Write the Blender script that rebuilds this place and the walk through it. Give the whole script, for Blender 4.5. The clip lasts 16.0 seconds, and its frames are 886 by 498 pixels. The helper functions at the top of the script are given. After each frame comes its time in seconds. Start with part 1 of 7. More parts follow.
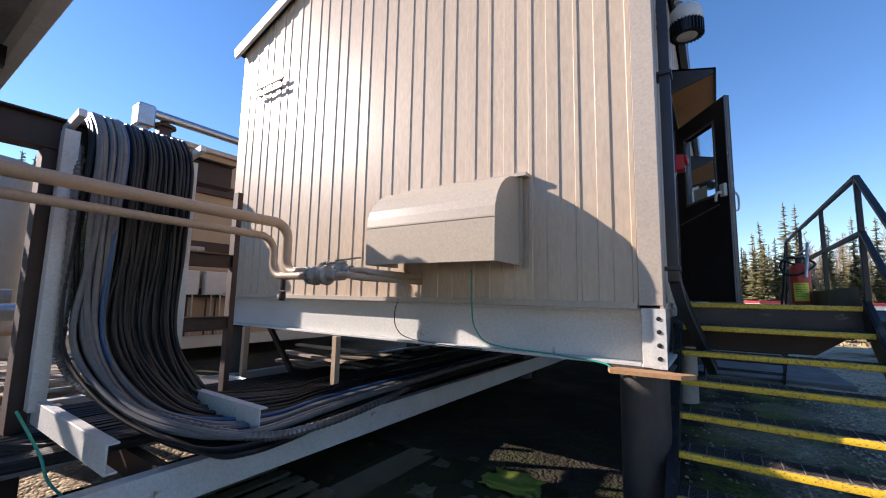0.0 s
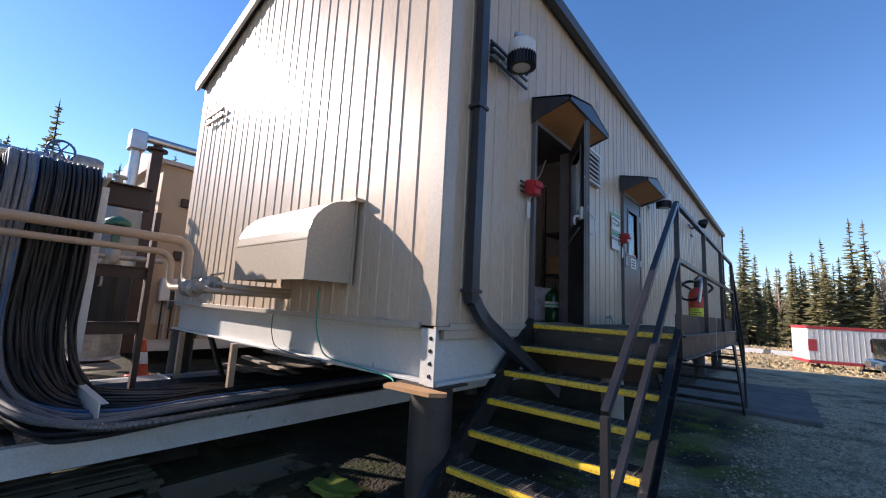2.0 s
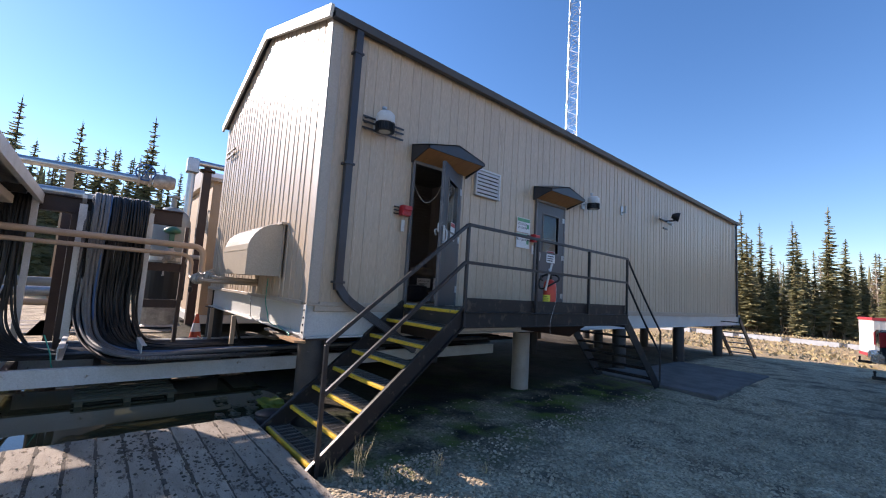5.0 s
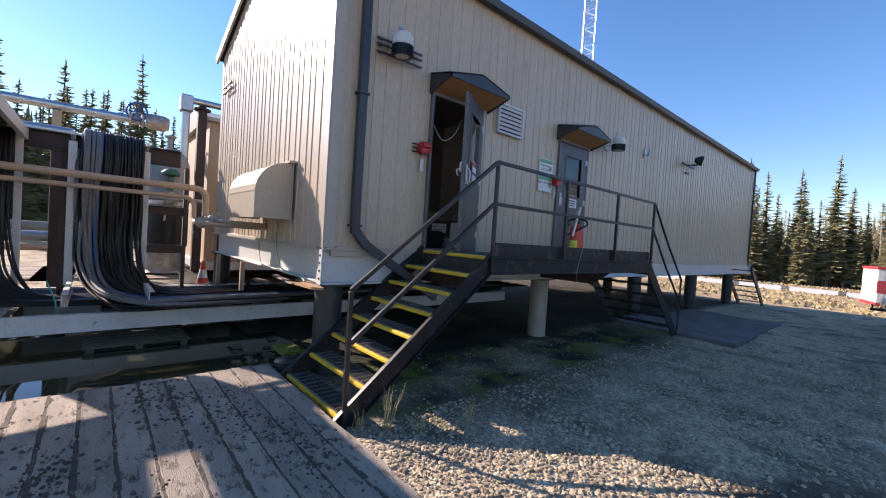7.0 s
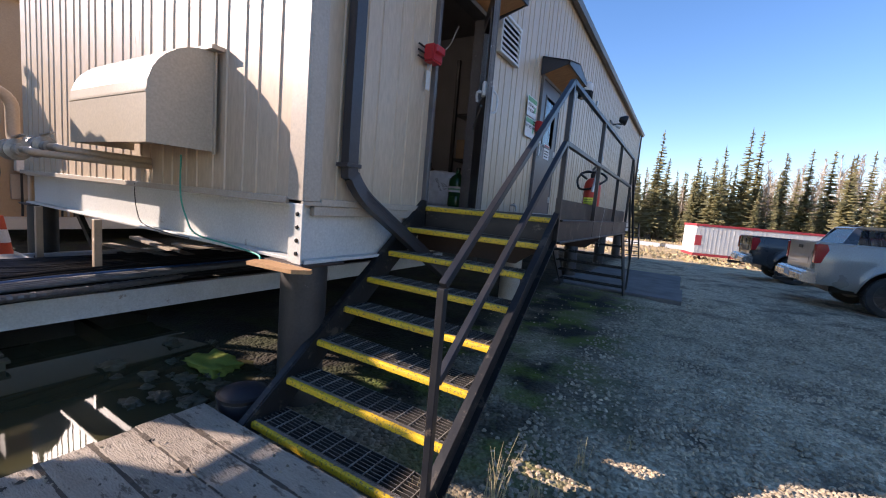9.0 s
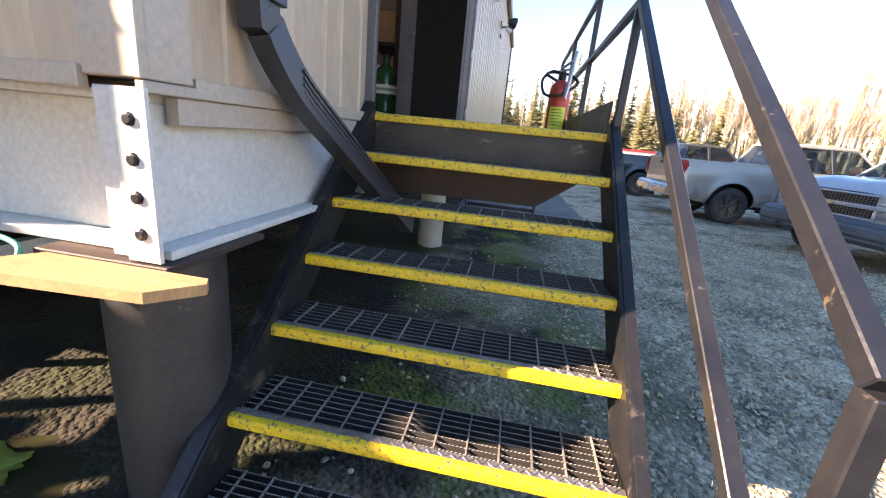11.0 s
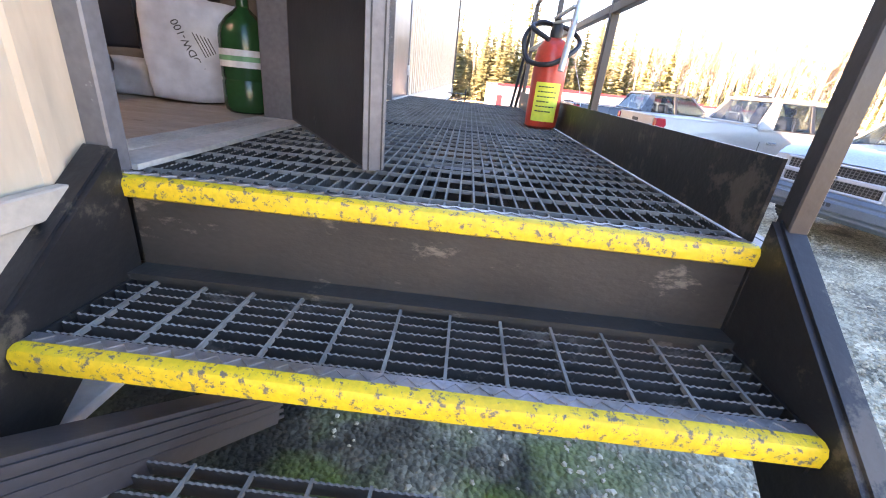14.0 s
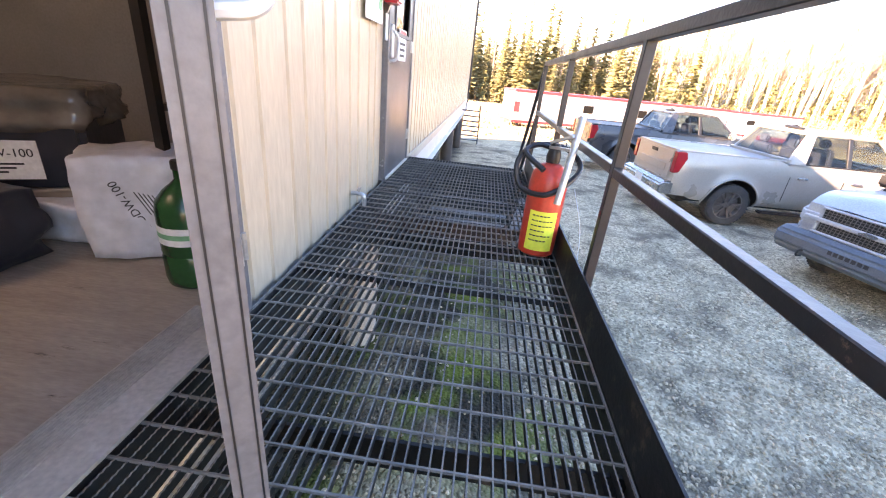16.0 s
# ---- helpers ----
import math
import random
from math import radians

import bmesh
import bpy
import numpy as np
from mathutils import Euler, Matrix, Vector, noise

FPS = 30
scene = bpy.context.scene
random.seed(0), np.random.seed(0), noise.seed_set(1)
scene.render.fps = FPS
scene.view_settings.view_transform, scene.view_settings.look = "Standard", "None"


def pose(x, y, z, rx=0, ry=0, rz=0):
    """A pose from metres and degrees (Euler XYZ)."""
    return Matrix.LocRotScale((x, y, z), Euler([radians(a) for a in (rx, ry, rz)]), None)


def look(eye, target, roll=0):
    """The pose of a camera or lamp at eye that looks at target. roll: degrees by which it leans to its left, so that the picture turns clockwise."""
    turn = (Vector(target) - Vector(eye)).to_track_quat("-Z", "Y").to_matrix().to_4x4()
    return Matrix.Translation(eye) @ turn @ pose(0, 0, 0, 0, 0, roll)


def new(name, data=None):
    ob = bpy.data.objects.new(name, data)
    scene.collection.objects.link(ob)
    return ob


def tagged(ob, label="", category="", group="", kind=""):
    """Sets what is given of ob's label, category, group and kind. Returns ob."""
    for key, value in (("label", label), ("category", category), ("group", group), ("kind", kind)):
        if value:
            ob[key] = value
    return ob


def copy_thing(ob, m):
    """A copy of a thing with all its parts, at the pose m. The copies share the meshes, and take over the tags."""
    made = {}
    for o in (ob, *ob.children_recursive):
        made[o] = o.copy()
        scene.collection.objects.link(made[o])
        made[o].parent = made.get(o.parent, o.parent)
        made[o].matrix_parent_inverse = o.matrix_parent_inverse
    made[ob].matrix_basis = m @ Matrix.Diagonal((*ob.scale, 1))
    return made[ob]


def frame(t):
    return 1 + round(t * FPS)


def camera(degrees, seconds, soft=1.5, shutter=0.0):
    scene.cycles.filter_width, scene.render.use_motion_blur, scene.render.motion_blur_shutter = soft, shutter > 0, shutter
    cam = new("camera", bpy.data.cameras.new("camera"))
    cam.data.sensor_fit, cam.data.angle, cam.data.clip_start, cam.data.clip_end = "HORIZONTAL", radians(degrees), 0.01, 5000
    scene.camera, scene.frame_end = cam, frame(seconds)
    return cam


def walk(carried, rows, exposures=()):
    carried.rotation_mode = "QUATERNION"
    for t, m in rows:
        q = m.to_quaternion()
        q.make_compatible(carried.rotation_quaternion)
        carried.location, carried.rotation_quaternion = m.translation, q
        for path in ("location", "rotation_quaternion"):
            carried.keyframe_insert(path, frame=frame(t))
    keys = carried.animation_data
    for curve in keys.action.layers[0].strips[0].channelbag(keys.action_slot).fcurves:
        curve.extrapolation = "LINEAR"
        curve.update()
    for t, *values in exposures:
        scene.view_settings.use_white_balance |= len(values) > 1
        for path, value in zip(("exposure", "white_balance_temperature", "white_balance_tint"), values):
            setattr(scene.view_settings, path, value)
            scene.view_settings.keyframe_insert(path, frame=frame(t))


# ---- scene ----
cam = camera(95.2, 16.0, soft=1.1)
PATH = [
    (0, (0.837, 0.891, 1.533), (-0.278, 2.535, 1.766), 1.2),
    (0.5, (1.12, 1.204, 1.547), (-0.048, 2.81, 1.788), 1.4),
    (1, (1.499, 1.485, 1.589), (0.291, 3.061, 1.826), 1.6),
    (1.5, (2.038, 1.706, 1.61), (0.79, 3.246, 1.873), 2.3),
    (2, (2.492, 1.806, 1.638), (1.207, 3.312, 1.924), 3.0),
    (2.5, (2.998, 1.887, 1.691), (1.65, 3.34, 1.958), 2.3),
    (3, (3.532, 1.936, 1.697), (2.13, 3.336, 1.969), 2.4),
    (3.5, (4.058, 2.085, 1.745), (2.604, 3.432, 2.008), 2.3),
    (3.7, (4.262, 2.073, 1.74), (2.795, 3.406, 2.005), 2.4),
    (5.8, (5.696, 2.067, 1.772), (4.156, 3.338, 1.901), 3.4),
    (6, (5.619, 2.024, 1.728), (4.077, 3.293, 1.834), 3.2),
    (6.5, (5.351, 1.988, 1.673), (3.813, 3.266, 1.701), 3.3),
    (7, (4.939, 2.102, 1.691), (3.422, 3.406, 1.64), 3.7),
    (7.5, (4.389, 2.102, 1.691), (2.929, 3.465, 1.596), 4.0),
    (8, (3.881, 2.118, 1.689), (2.515, 3.574, 1.577), 4.2),
    (8.5, (3.3, 2.214, 1.648), (2.087, 3.798, 1.496), 4.6),
    (9, (2.724, 2.233, 1.567), (1.715, 3.945, 1.342), 5.0),
    (9.2, (2.51, 2.245, 1.564), (1.599, 4.005, 1.294), 5.6),
    (11.5, (1.273, 3.617, 1.429), (1.085, 5.513, 0.82), 5.4),
    (12, (1.258, 3.947, 1.443), (1.153, 5.829, 0.774), 5.8),
    (12.5, (1.236, 4.273, 1.411), (1.174, 6.143, 0.705), 5.9),
    (13, (1.245, 4.48, 1.549), (1.209, 6.336, 0.806), 6.0),
    (13.5, (1.267, 4.611, 1.602), (1.229, 6.458, 0.836), 6.0),
    (14, (1.216, 4.769, 1.762), (1.176, 6.61, 0.98), 6.0),
    (14.5, (1.242, 4.921, 1.887), (1.181, 6.76, 1.104), 5.8),
    (15, (1.233, 5.051, 2.025), (1.151, 6.885, 1.231), 5.7),
    (15.5, (1.257, 5.203, 2.236), (1.158, 7.028, 1.424), 6.0),
    (16, (1.31, 5.318, 2.404), (1.187, 7.147, 1.605), 5.9),
]
walk(cam, [(t, look(eye, target, roll)) for t, eye, target, roll in PATH], exposures=[(0.0, 0.82, 6500, 24.0), (6.5, 0.89, 6650, 25.0), (8.0, 1.05, 6750, 26.0), (9.2, 1.16, 6850, 27.0), (11.4, 2.65, 8500, 31.0), (12.5, 3.2, 8700, 35.0), (15.0, 3.95, 9500, 38.0), (16.0, 3.66, 9700, 39.0)])

# ---- world, sun, exposure ----
SUN = Vector((-0.812, -0.370, 0.445)).normalized()
world = bpy.data.worlds.new("world")
scene.world = world
world.use_nodes = True
sky = world.node_tree.nodes.new("ShaderNodeTexSky")
sky.sky_type, sky.sun_disc = "NISHITA", False
sky.sun_elevation = math.asin(SUN.z)
sky.sun_rotation = math.atan2(SUN.x, SUN.y)
sky.air_density, sky.dust_density, sky.ozone_density = 1.0, 0.05, 3.0
back = world.node_tree.nodes["Background"]
back.inputs["Strength"].default_value = 0.125
rich = world.node_tree.nodes.new("ShaderNodeHueSaturation")
rich.inputs["Saturation"].default_value = 1.2
world.node_tree.links.new(sky.outputs[0], rich.inputs["Color"])
world.node_tree.links.new(rich.outputs[0], back.inputs[0])
sun = new("sun", bpy.data.lights.new("sun", "SUN"))
sun.data.energy, sun.data.angle, sun.data.color = 5.0, radians(0.55), (1.0, 0.92, 0.78)
sun.matrix_world = look(SUN * 60, (0, 0, 0))


# ---- materials ----
def mat(name, color, rough=0.6, metal=0.0, other=None, scale=4.0, amount=0.5, bump=0.15, fine=60.0, stretch=(1, 1, 1),
        worn=None, wear=0.0, wear_scale=3.0, coat=0.0, spec=0.5):
    """Base colour varied at two scales, grain bump, and patches of a second (worn) surface."""
    m = bpy.data.materials.new(name)
    m.use_nodes = True
    n, k = m.node_tree.nodes, m.node_tree.links
    p = n["Principled BSDF"]
    tc = n.new("ShaderNodeTexCoord")
    mp = n.new("ShaderNodeMapping")
    mp.inputs["Scale"].default_value = stretch
    info = n.new("ShaderNodeObjectInfo")
    k.new(tc.outputs["Object"], mp.inputs[0])
    big, small = n.new("ShaderNodeTexNoise"), n.new("ShaderNodeTexNoise")
    for t, s, d in ((big, scale, 5), (small, fine, 3)):
        t.noise_dimensions = "4D"
        t.inputs["Scale"].default_value, t.inputs["Detail"].default_value = s, d
        k.new(mp.outputs[0], t.inputs["Vector"])
        w = n.new("ShaderNodeMath")
        w.operation = "MULTIPLY"
        w.inputs[1].default_value = 17.0
        k.new(info.outputs["Random"], w.inputs[0])
        k.new(w.outputs[0], t.inputs["W"])
    other = other or [c * 0.72 for c in color]
    mix = n.new("ShaderNodeMix")
    mix.data_type = "RGBA"
    mix.inputs["A"].default_value, mix.inputs["B"].default_value = (*color, 1), (*other, 1)
    ramp = n.new("ShaderNodeMapRange")
    ramp.inputs["From Min"].default_value, ramp.inputs["From Max"].default_value = 0.35, 0.7
    ramp.inputs["To Max"].default_value = amount
    k.new(big.outputs["Fac"], ramp.inputs[0])
    k.new(ramp.outputs[0], mix.inputs["Factor"])
    mix2 = n.new("ShaderNodeMix")
    mix2.data_type, mix2.blend_type = "RGBA", "MULTIPLY"
    grey = n.new("ShaderNodeMapRange")
    grey.inputs["From Min"].default_value, grey.inputs["From Max"].default_value = 0.3, 0.7
    grey.inputs["To Min"].default_value, grey.inputs["To Max"].default_value = 0.82, 1.1
    k.new(small.outputs["Fac"], grey.inputs[0])
    mix2.inputs["Factor"].default_value = min(1, amount + 0.2)
    k.new(mix.outputs["Result"], mix2.inputs["A"])
    k.new(grey.outputs[0], mix2.inputs["B"])
    last = mix2.outputs["Result"]
    rr = n.new("ShaderNodeMapRange")
    rr.inputs["To Min"].default_value, rr.inputs["To Max"].default_value = max(0.03, rough - 0.12), min(1, rough + 0.12)
    k.new(big.outputs["Fac"], rr.inputs[0])
    last_r = rr.outputs[0]
    if worn:
        wn = n.new("ShaderNodeTexNoise")
        wn.inputs["Scale"].default_value, wn.inputs["Detail"].default_value, wn.inputs["Roughness"].default_value = wear_scale, 8, 0.72
        k.new(mp.outputs[0], wn.inputs["Vector"])
        wr = n.new("ShaderNodeMapRange")
        wr.inputs["From Min"].default_value, wr.inputs["From Max"].default_value = 0.68 - wear * 0.35, 0.74 - wear * 0.35
        k.new(wn.outputs["Fac"], wr.inputs[0])
        m3 = n.new("ShaderNodeMix")
        m3.data_type = "RGBA"
        m3.inputs["B"].default_value = (*worn, 1)
        k.new(wr.outputs[0], m3.inputs["Factor"])
        k.new(last, m3.inputs["A"])
        last = m3.outputs["Result"]
    k.new(last, p.inputs["Base Color"])
    k.new(last_r, p.inputs["Roughness"])
    p.inputs["Metallic"].default_value = metal
    p.inputs["Coat Weight"].default_value = coat
    p.inputs["Specular IOR Level"].default_value = spec
    if bump:
        b = n.new("ShaderNodeBump")
        b.inputs["Strength"].default_value, b.inputs["Distance"].default_value = bump, 0.01
        k.new(small.outputs["Fac"], b.inputs["Height"])
        k.new(b.outputs[0], p.inputs["Normal"])
    return m


def glass(name, color=(0.9, 0.95, 1.0), rough=0.02, alpha_mix=0.0):
    m = bpy.data.materials.new(name)
    m.use_nodes = True
    p = m.node_tree.nodes["Principled BSDF"]
    p.inputs["Base Color"].default_value = (*color, 1)
    p.inputs["Roughness"].default_value = rough
    p.inputs["Transmission Weight"].default_value = 1.0
    p.inputs["IOR"].default_value = 1.3
    return m


M = dict(
    siding=mat("tan_siding", (0.52, 0.415, 0.300), 0.32, 0.0, (0.48, 0.378, 0.272), 1.3, 0.5, 0.03, 40, (1, 1, 0.25), worn=(0.33, 0.29, 0.24), wear=0.05, wear_scale=2.0),
    trim=mat("tan_trim", (0.45, 0.385, 0.31), 0.4, 0.0, (0.38, 0.33, 0.27), 2, 0.5, 0.04),
    hood=mat("tan_sheet_metal", (0.46, 0.40, 0.31), 0.34, 0.0, (0.41, 0.355, 0.28), 2.5, 0.5, 0.03),
    skid=mat("pale_grey_paint", (0.60, 0.60, 0.565), 0.42, 0.0, (0.50, 0.50, 0.47), 2, 0.6, 0.05, worn=(0.30, 0.27, 0.22), wear=0.08, wear_scale=4),
    white=mat("white_painted_steel", (0.62, 0.63, 0.62), 0.45, 0.0, (0.48, 0.47, 0.44), 3, 0.6, 0.06, worn=(0.27, 0.22, 0.17), wear=0.14, wear_scale=5),
    galv=mat("galvanised_steel", (0.52, 0.54, 0.55), 0.36, 0.85, (0.40, 0.41, 0.42), 6, 0.7, 0.05),
    dark=mat("dark_steel", (0.011, 0.0115, 0.013), 0.42, 0.0, (0.024, 0.022, 0.021), 5, 0.7, 0.12, worn=(0.075, 0.062, 0.048), wear=0.34, wear_scale=7, spec=0.35),
    rail=mat("dark_rail_paint", (0.015, 0.016, 0.02), 0.36, 0.1, (0.032, 0.031, 0.032), 8, 0.6, 0.1, worn=(0.16, 0.12, 0.09), wear=0.16, wear_scale=9),
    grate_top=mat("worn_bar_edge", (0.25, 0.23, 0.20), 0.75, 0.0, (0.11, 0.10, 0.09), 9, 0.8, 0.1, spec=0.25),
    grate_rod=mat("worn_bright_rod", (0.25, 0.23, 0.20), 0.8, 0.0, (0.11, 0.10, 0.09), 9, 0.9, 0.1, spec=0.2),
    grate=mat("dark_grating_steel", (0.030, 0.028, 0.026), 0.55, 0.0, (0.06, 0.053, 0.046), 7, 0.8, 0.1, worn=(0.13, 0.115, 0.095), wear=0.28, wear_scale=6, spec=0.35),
    rust=mat("rust_brown_steel", (0.036, 0.02, 0.015), 0.62, 0.0, (0.062, 0.035, 0.026), 5, 0.8, 0.15),
    yellow=mat("worn_yellow_paint", (0.80, 0.51, 0.02), 0.5, 0.0, (0.70, 0.41, 0.02), 6, 0.6, 0.2, 90, worn=(0.14, 0.11, 0.08), wear=0.40, wear_scale=70),
    riser=mat("smeared_steel_riser", (0.045, 0.039, 0.034), 0.5, 0.0, (0.016, 0.015, 0.014), 3.5, 0.9, 0.12, 60, (1, 1, 2.2), worn=(0.15, 0.128, 0.10), wear=0.30, wear_scale=5),
    treadplate=mat("scuffed_tread_plate", (0.34, 0.32, 0.33), 0.38, 0.7, (0.24, 0.21, 0.17), 14, 0.8, 0.2, 90, worn=(0.72, 0.52, 0.05), wear=0.2, wear_scale=6),
    gutter=mat("charcoal_sheet_metal", (0.036, 0.037, 0.044), 0.38, 0.1, (0.06, 0.058, 0.06), 4, 0.6, 0.04),
    door=mat("charcoal_door_paint", (0.06, 0.062, 0.07), 0.35, 0.0, (0.085, 0.085, 0.09), 3, 0.6, 0.04, worn=(0.16, 0.16, 0.16), wear=0.06, wear_scale=7),
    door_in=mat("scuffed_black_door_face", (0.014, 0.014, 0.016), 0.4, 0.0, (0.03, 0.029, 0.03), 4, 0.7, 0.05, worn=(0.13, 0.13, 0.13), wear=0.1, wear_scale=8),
    frame_grey=mat("grey_door_frame", (0.16, 0.155, 0.155), 0.45, 0.1, (0.10, 0.096, 0.098), 5, 0.8, 0.08, worn=(0.42, 0.41, 0.40), wear=0.12, wear_scale=9),
    ply=mat("plywood_plate", (0.48, 0.27, 0.12), 0.7, 0.0, (0.36, 0.19, 0.09), 6, 0.7, 0.2, 50, (1, 6, 1)),
    mat_wood=mat("weathered_mat_plank", (0.44, 0.37, 0.29), 0.9, 0.0, (0.28, 0.228, 0.175), 3, 0.9, 1.0, 70, (0.6, 2.0, 1), worn=(0.15, 0.118, 0.088), wear=0.38, wear_scale=11),
    joint_mud=mat("packed_mud", (0.075, 0.058, 0.042), 0.95, 0.0, (0.13, 0.10, 0.072), 14, 0.9, 0.8, 70),
    old_wood=mat("old_lumber", (0.33, 0.27, 0.2), 0.8, 0.0, (0.2, 0.16, 0.12), 4, 0.8, 0.3, 40, (1, 4, 1)),
    cable=mat("black_cable_jacket", (0.010, 0.0105, 0.012), 0.4, 0.0, (0.028, 0.027, 0.027), 8, 0.6, 0.05, 30, spec=0.35),
    cable_grey=mat("grey_cable_jacket", (0.15, 0.155, 0.16), 0.42, 0.0, (0.09, 0.09, 0.095), 8, 0.6, 0.05, 30),
    cable_blue=mat("blue_cable_jacket", (0.03, 0.10, 0.24), 0.45, 0.0, None, 8, 0.4, 0.05, 30),
    conduit=mat("ribbed_metal_conduit", (0.2, 0.19, 0.19), 0.4, 0.5, (0.12, 0.11, 0.1), 6, 0.8, 0.05),
    green_wire=mat("green_ground_wire", (0.02, 0.36, 0.26), 0.5, 0.0, None, 8, 0.4, 0.05),
    pipe=mat("tan_painted_pipe", (0.42, 0.31, 0.215), 0.38, 0.0, (0.36, 0.26, 0.18), 3, 0.5, 0.04),
    cast=mat("cast_valve_metal", (0.46, 0.41, 0.35), 0.42, 0.3, (0.2, 0.18, 0.16), 9, 0.8, 0.1),
    pier=mat("weathered_steel_pile", (0.035, 0.034, 0.036), 0.5, 0.2, (0.07, 0.06, 0.05), 4, 0.8, 0.1, worn=(0.3, 0.28, 0.25), wear=0.1, wear_scale=4),
    pier_pale=mat("pale_steel_pile", (0.36, 0.33, 0.29), 0.6, 0.1, (0.26, 0.23, 0.2), 4, 0.8, 0.1),
    red=mat("red_enamel", (0.50, 0.025, 0.03), 0.32, 0.0, (0.40, 0.02, 0.025), 6, 0.5, 0.03),
    red_ext=mat("scuffed_red_cylinder", (0.62, 0.05, 0.025), 0.35, 0.0, (0.5, 0.04, 0.02), 6, 0.5, 0.03, worn=(0.3, 0.1, 0.07), wear=0.05, wear_scale=10),
    yellow_label=mat("yellow_paper_label", (0.80, 0.78, 0.08), 0.6, 0.0, None, 20, 0.3, 0.02),
    paper=mat("white_sign", (0.74, 0.75, 0.74), 0.5, 0.0, (0.66, 0.67, 0.66), 6, 0.5, 0.02),
    sign_green=mat("green_print", (0.12, 0.38, 0.2), 0.55, 0.0, None, 8, 0.3, 0.0),
    sign_red=mat("red_print", (0.5, 0.06, 0.06), 0.55, 0.0, None, 8, 0.3, 0.0),
    ink=mat("black_print", (0.02, 0.02, 0.022), 0.6, 0.0, None, 8, 0.3, 0.0),
    plastic=mat("white_plastic", (0.62, 0.63, 0.62), 0.45, 0.0, (0.52, 0.52, 0.5), 7, 0.5, 0.03),
    black=mat("black_plastic", (0.010, 0.010, 0.011), 0.45, 0.0, None, 8, 0.4, 0.04),
    rubber=mat("tyre_rubber", (0.028, 0.027, 0.026), 0.75, 0.0, (0.09, 0.08, 0.07), 6, 0.6, 0.2),
    lens=mat("lamp_lens", (0.5, 0.5, 0.47), 0.15, 0.0, None, 8, 0.3, 0.0),
    bottle=mat("green_bottle_plastic", (0.007, 0.068, 0.022), 0.2, 0.0, (0.008, 0.08, 0.03), 5, 0.4, 0.02),
    bag=mat("white_plastic_wrap", (0.68, 0.70, 0.74), 0.35, 0.0, (0.55, 0.57, 0.62), 7, 0.7, 0.35, 18),
    film=mat("clear_film_wrap", (0.20, 0.175, 0.15), 0.12, 0.0, (0.10, 0.085, 0.07), 6, 0.8, 0.4, 16),
    darkbag=mat("dark_plastic_bag", (0.03, 0.034, 0.045), 0.35, 0.0, (0.05, 0.05, 0.06), 6, 0.6, 0.3, 14),
    carton=mat("cardboard", (0.33, 0.21, 0.11), 0.8, 0.0, (0.27, 0.17, 0.09), 5, 0.6, 0.1),
    room_floor=mat("dusty_plywood_floor", (0.44, 0.375, 0.305), 0.7, 0.0, (0.33, 0.275, 0.22), 3, 0.8, 0.1, 30, (1, 5, 1), worn=(0.11, 0.09, 0.07), wear=0.1, wear_scale=3),
    room_wall=mat("interior_panel", (0.22, 0.22, 0.225), 0.5, 0.0, (0.17, 0.17, 0.175), 3, 0.5, 0.04),
    sill=mat("aluminium_sill", (0.62, 0.575, 0.51), 0.45, 0.15, (0.42, 0.37, 0.31), 6, 0.8, 0.06),
    valve_green=mat("green_valve_enamel", (0.03, 0.14, 0.075), 0.4, 0.0, (0.025, 0.10, 0.055), 5, 0.5, 0.04),
    vessel=mat("grey_vessel_paint", (0.26, 0.28, 0.275), 0.4, 0.0, (0.19, 0.205, 0.2), 3, 0.6, 0.05),
    tan_wall=mat("plain_tan_wall", (0.42, 0.31, 0.20), 0.6, 0.0, (0.37, 0.27, 0.17), 2, 0.5, 0.05),
    cone_orange=mat("orange_cone", (0.62, 0.09, 0.03), 0.5, 0.0, None, 6, 0.4, 0.03),
    concrete=mat("worn_concrete_pad", (0.16, 0.15, 0.14), 0.85, 0.0, (0.08, 0.075, 0.07), 2.5, 0.9, 0.3),
    barrier=mat("pale_concrete_barrier", (0.55, 0.55, 0.53), 0.8, 0.0, None, 3, 0.5, 0.2),
    silver_paint=mat("dusty_silver_car_paint", (0.36, 0.335, 0.30), 0.32, 0.3, (0.32, 0.285, 0.235), 1.6, 0.7, 0.02, coat=0.5),
    white_paint=mat("dusty_white_car_paint", (0.38, 0.39, 0.395), 0.32, 0.1, (0.38, 0.36, 0.33), 1.6, 0.7, 0.02, coat=0.5),
    navy_paint=mat("dark_slate_car_paint", (0.026, 0.031, 0.04), 0.28, 0.2, (0.06, 0.06, 0.06), 1.6, 0.7, 0.02, coat=0.6),
    silver_cover=mat("dusty_grey_bed_cover", (0.30, 0.285, 0.265), 0.5, 0.0, (0.22, 0.20, 0.18), 2, 0.7, 0.05),
    bumper=mat("slate_steel_bumper", (0.10, 0.125, 0.145), 0.45, 0.1, (0.07, 0.08, 0.09), 4, 0.7, 0.1),
    tint=mat("dark_window_glass", (0.008, 0.010, 0.012), 0.05, 0.0, None, 3, 0.2, 0.0, spec=0.2),
    rim=mat("alloy_rim", (0.22, 0.22, 0.22), 0.35, 0.8, (0.12, 0.11, 0.1), 8, 0.7, 0.05),
    taillight=mat("red_lamp_glass", (0.42, 0.015, 0.02), 0.12, 0.0, None, 6, 0.3, 0.0),
    headlight=mat("clear_lamp_glass", (0.5, 0.52, 0.54), 0.1, 0.2, None, 6, 0.4, 0.0),
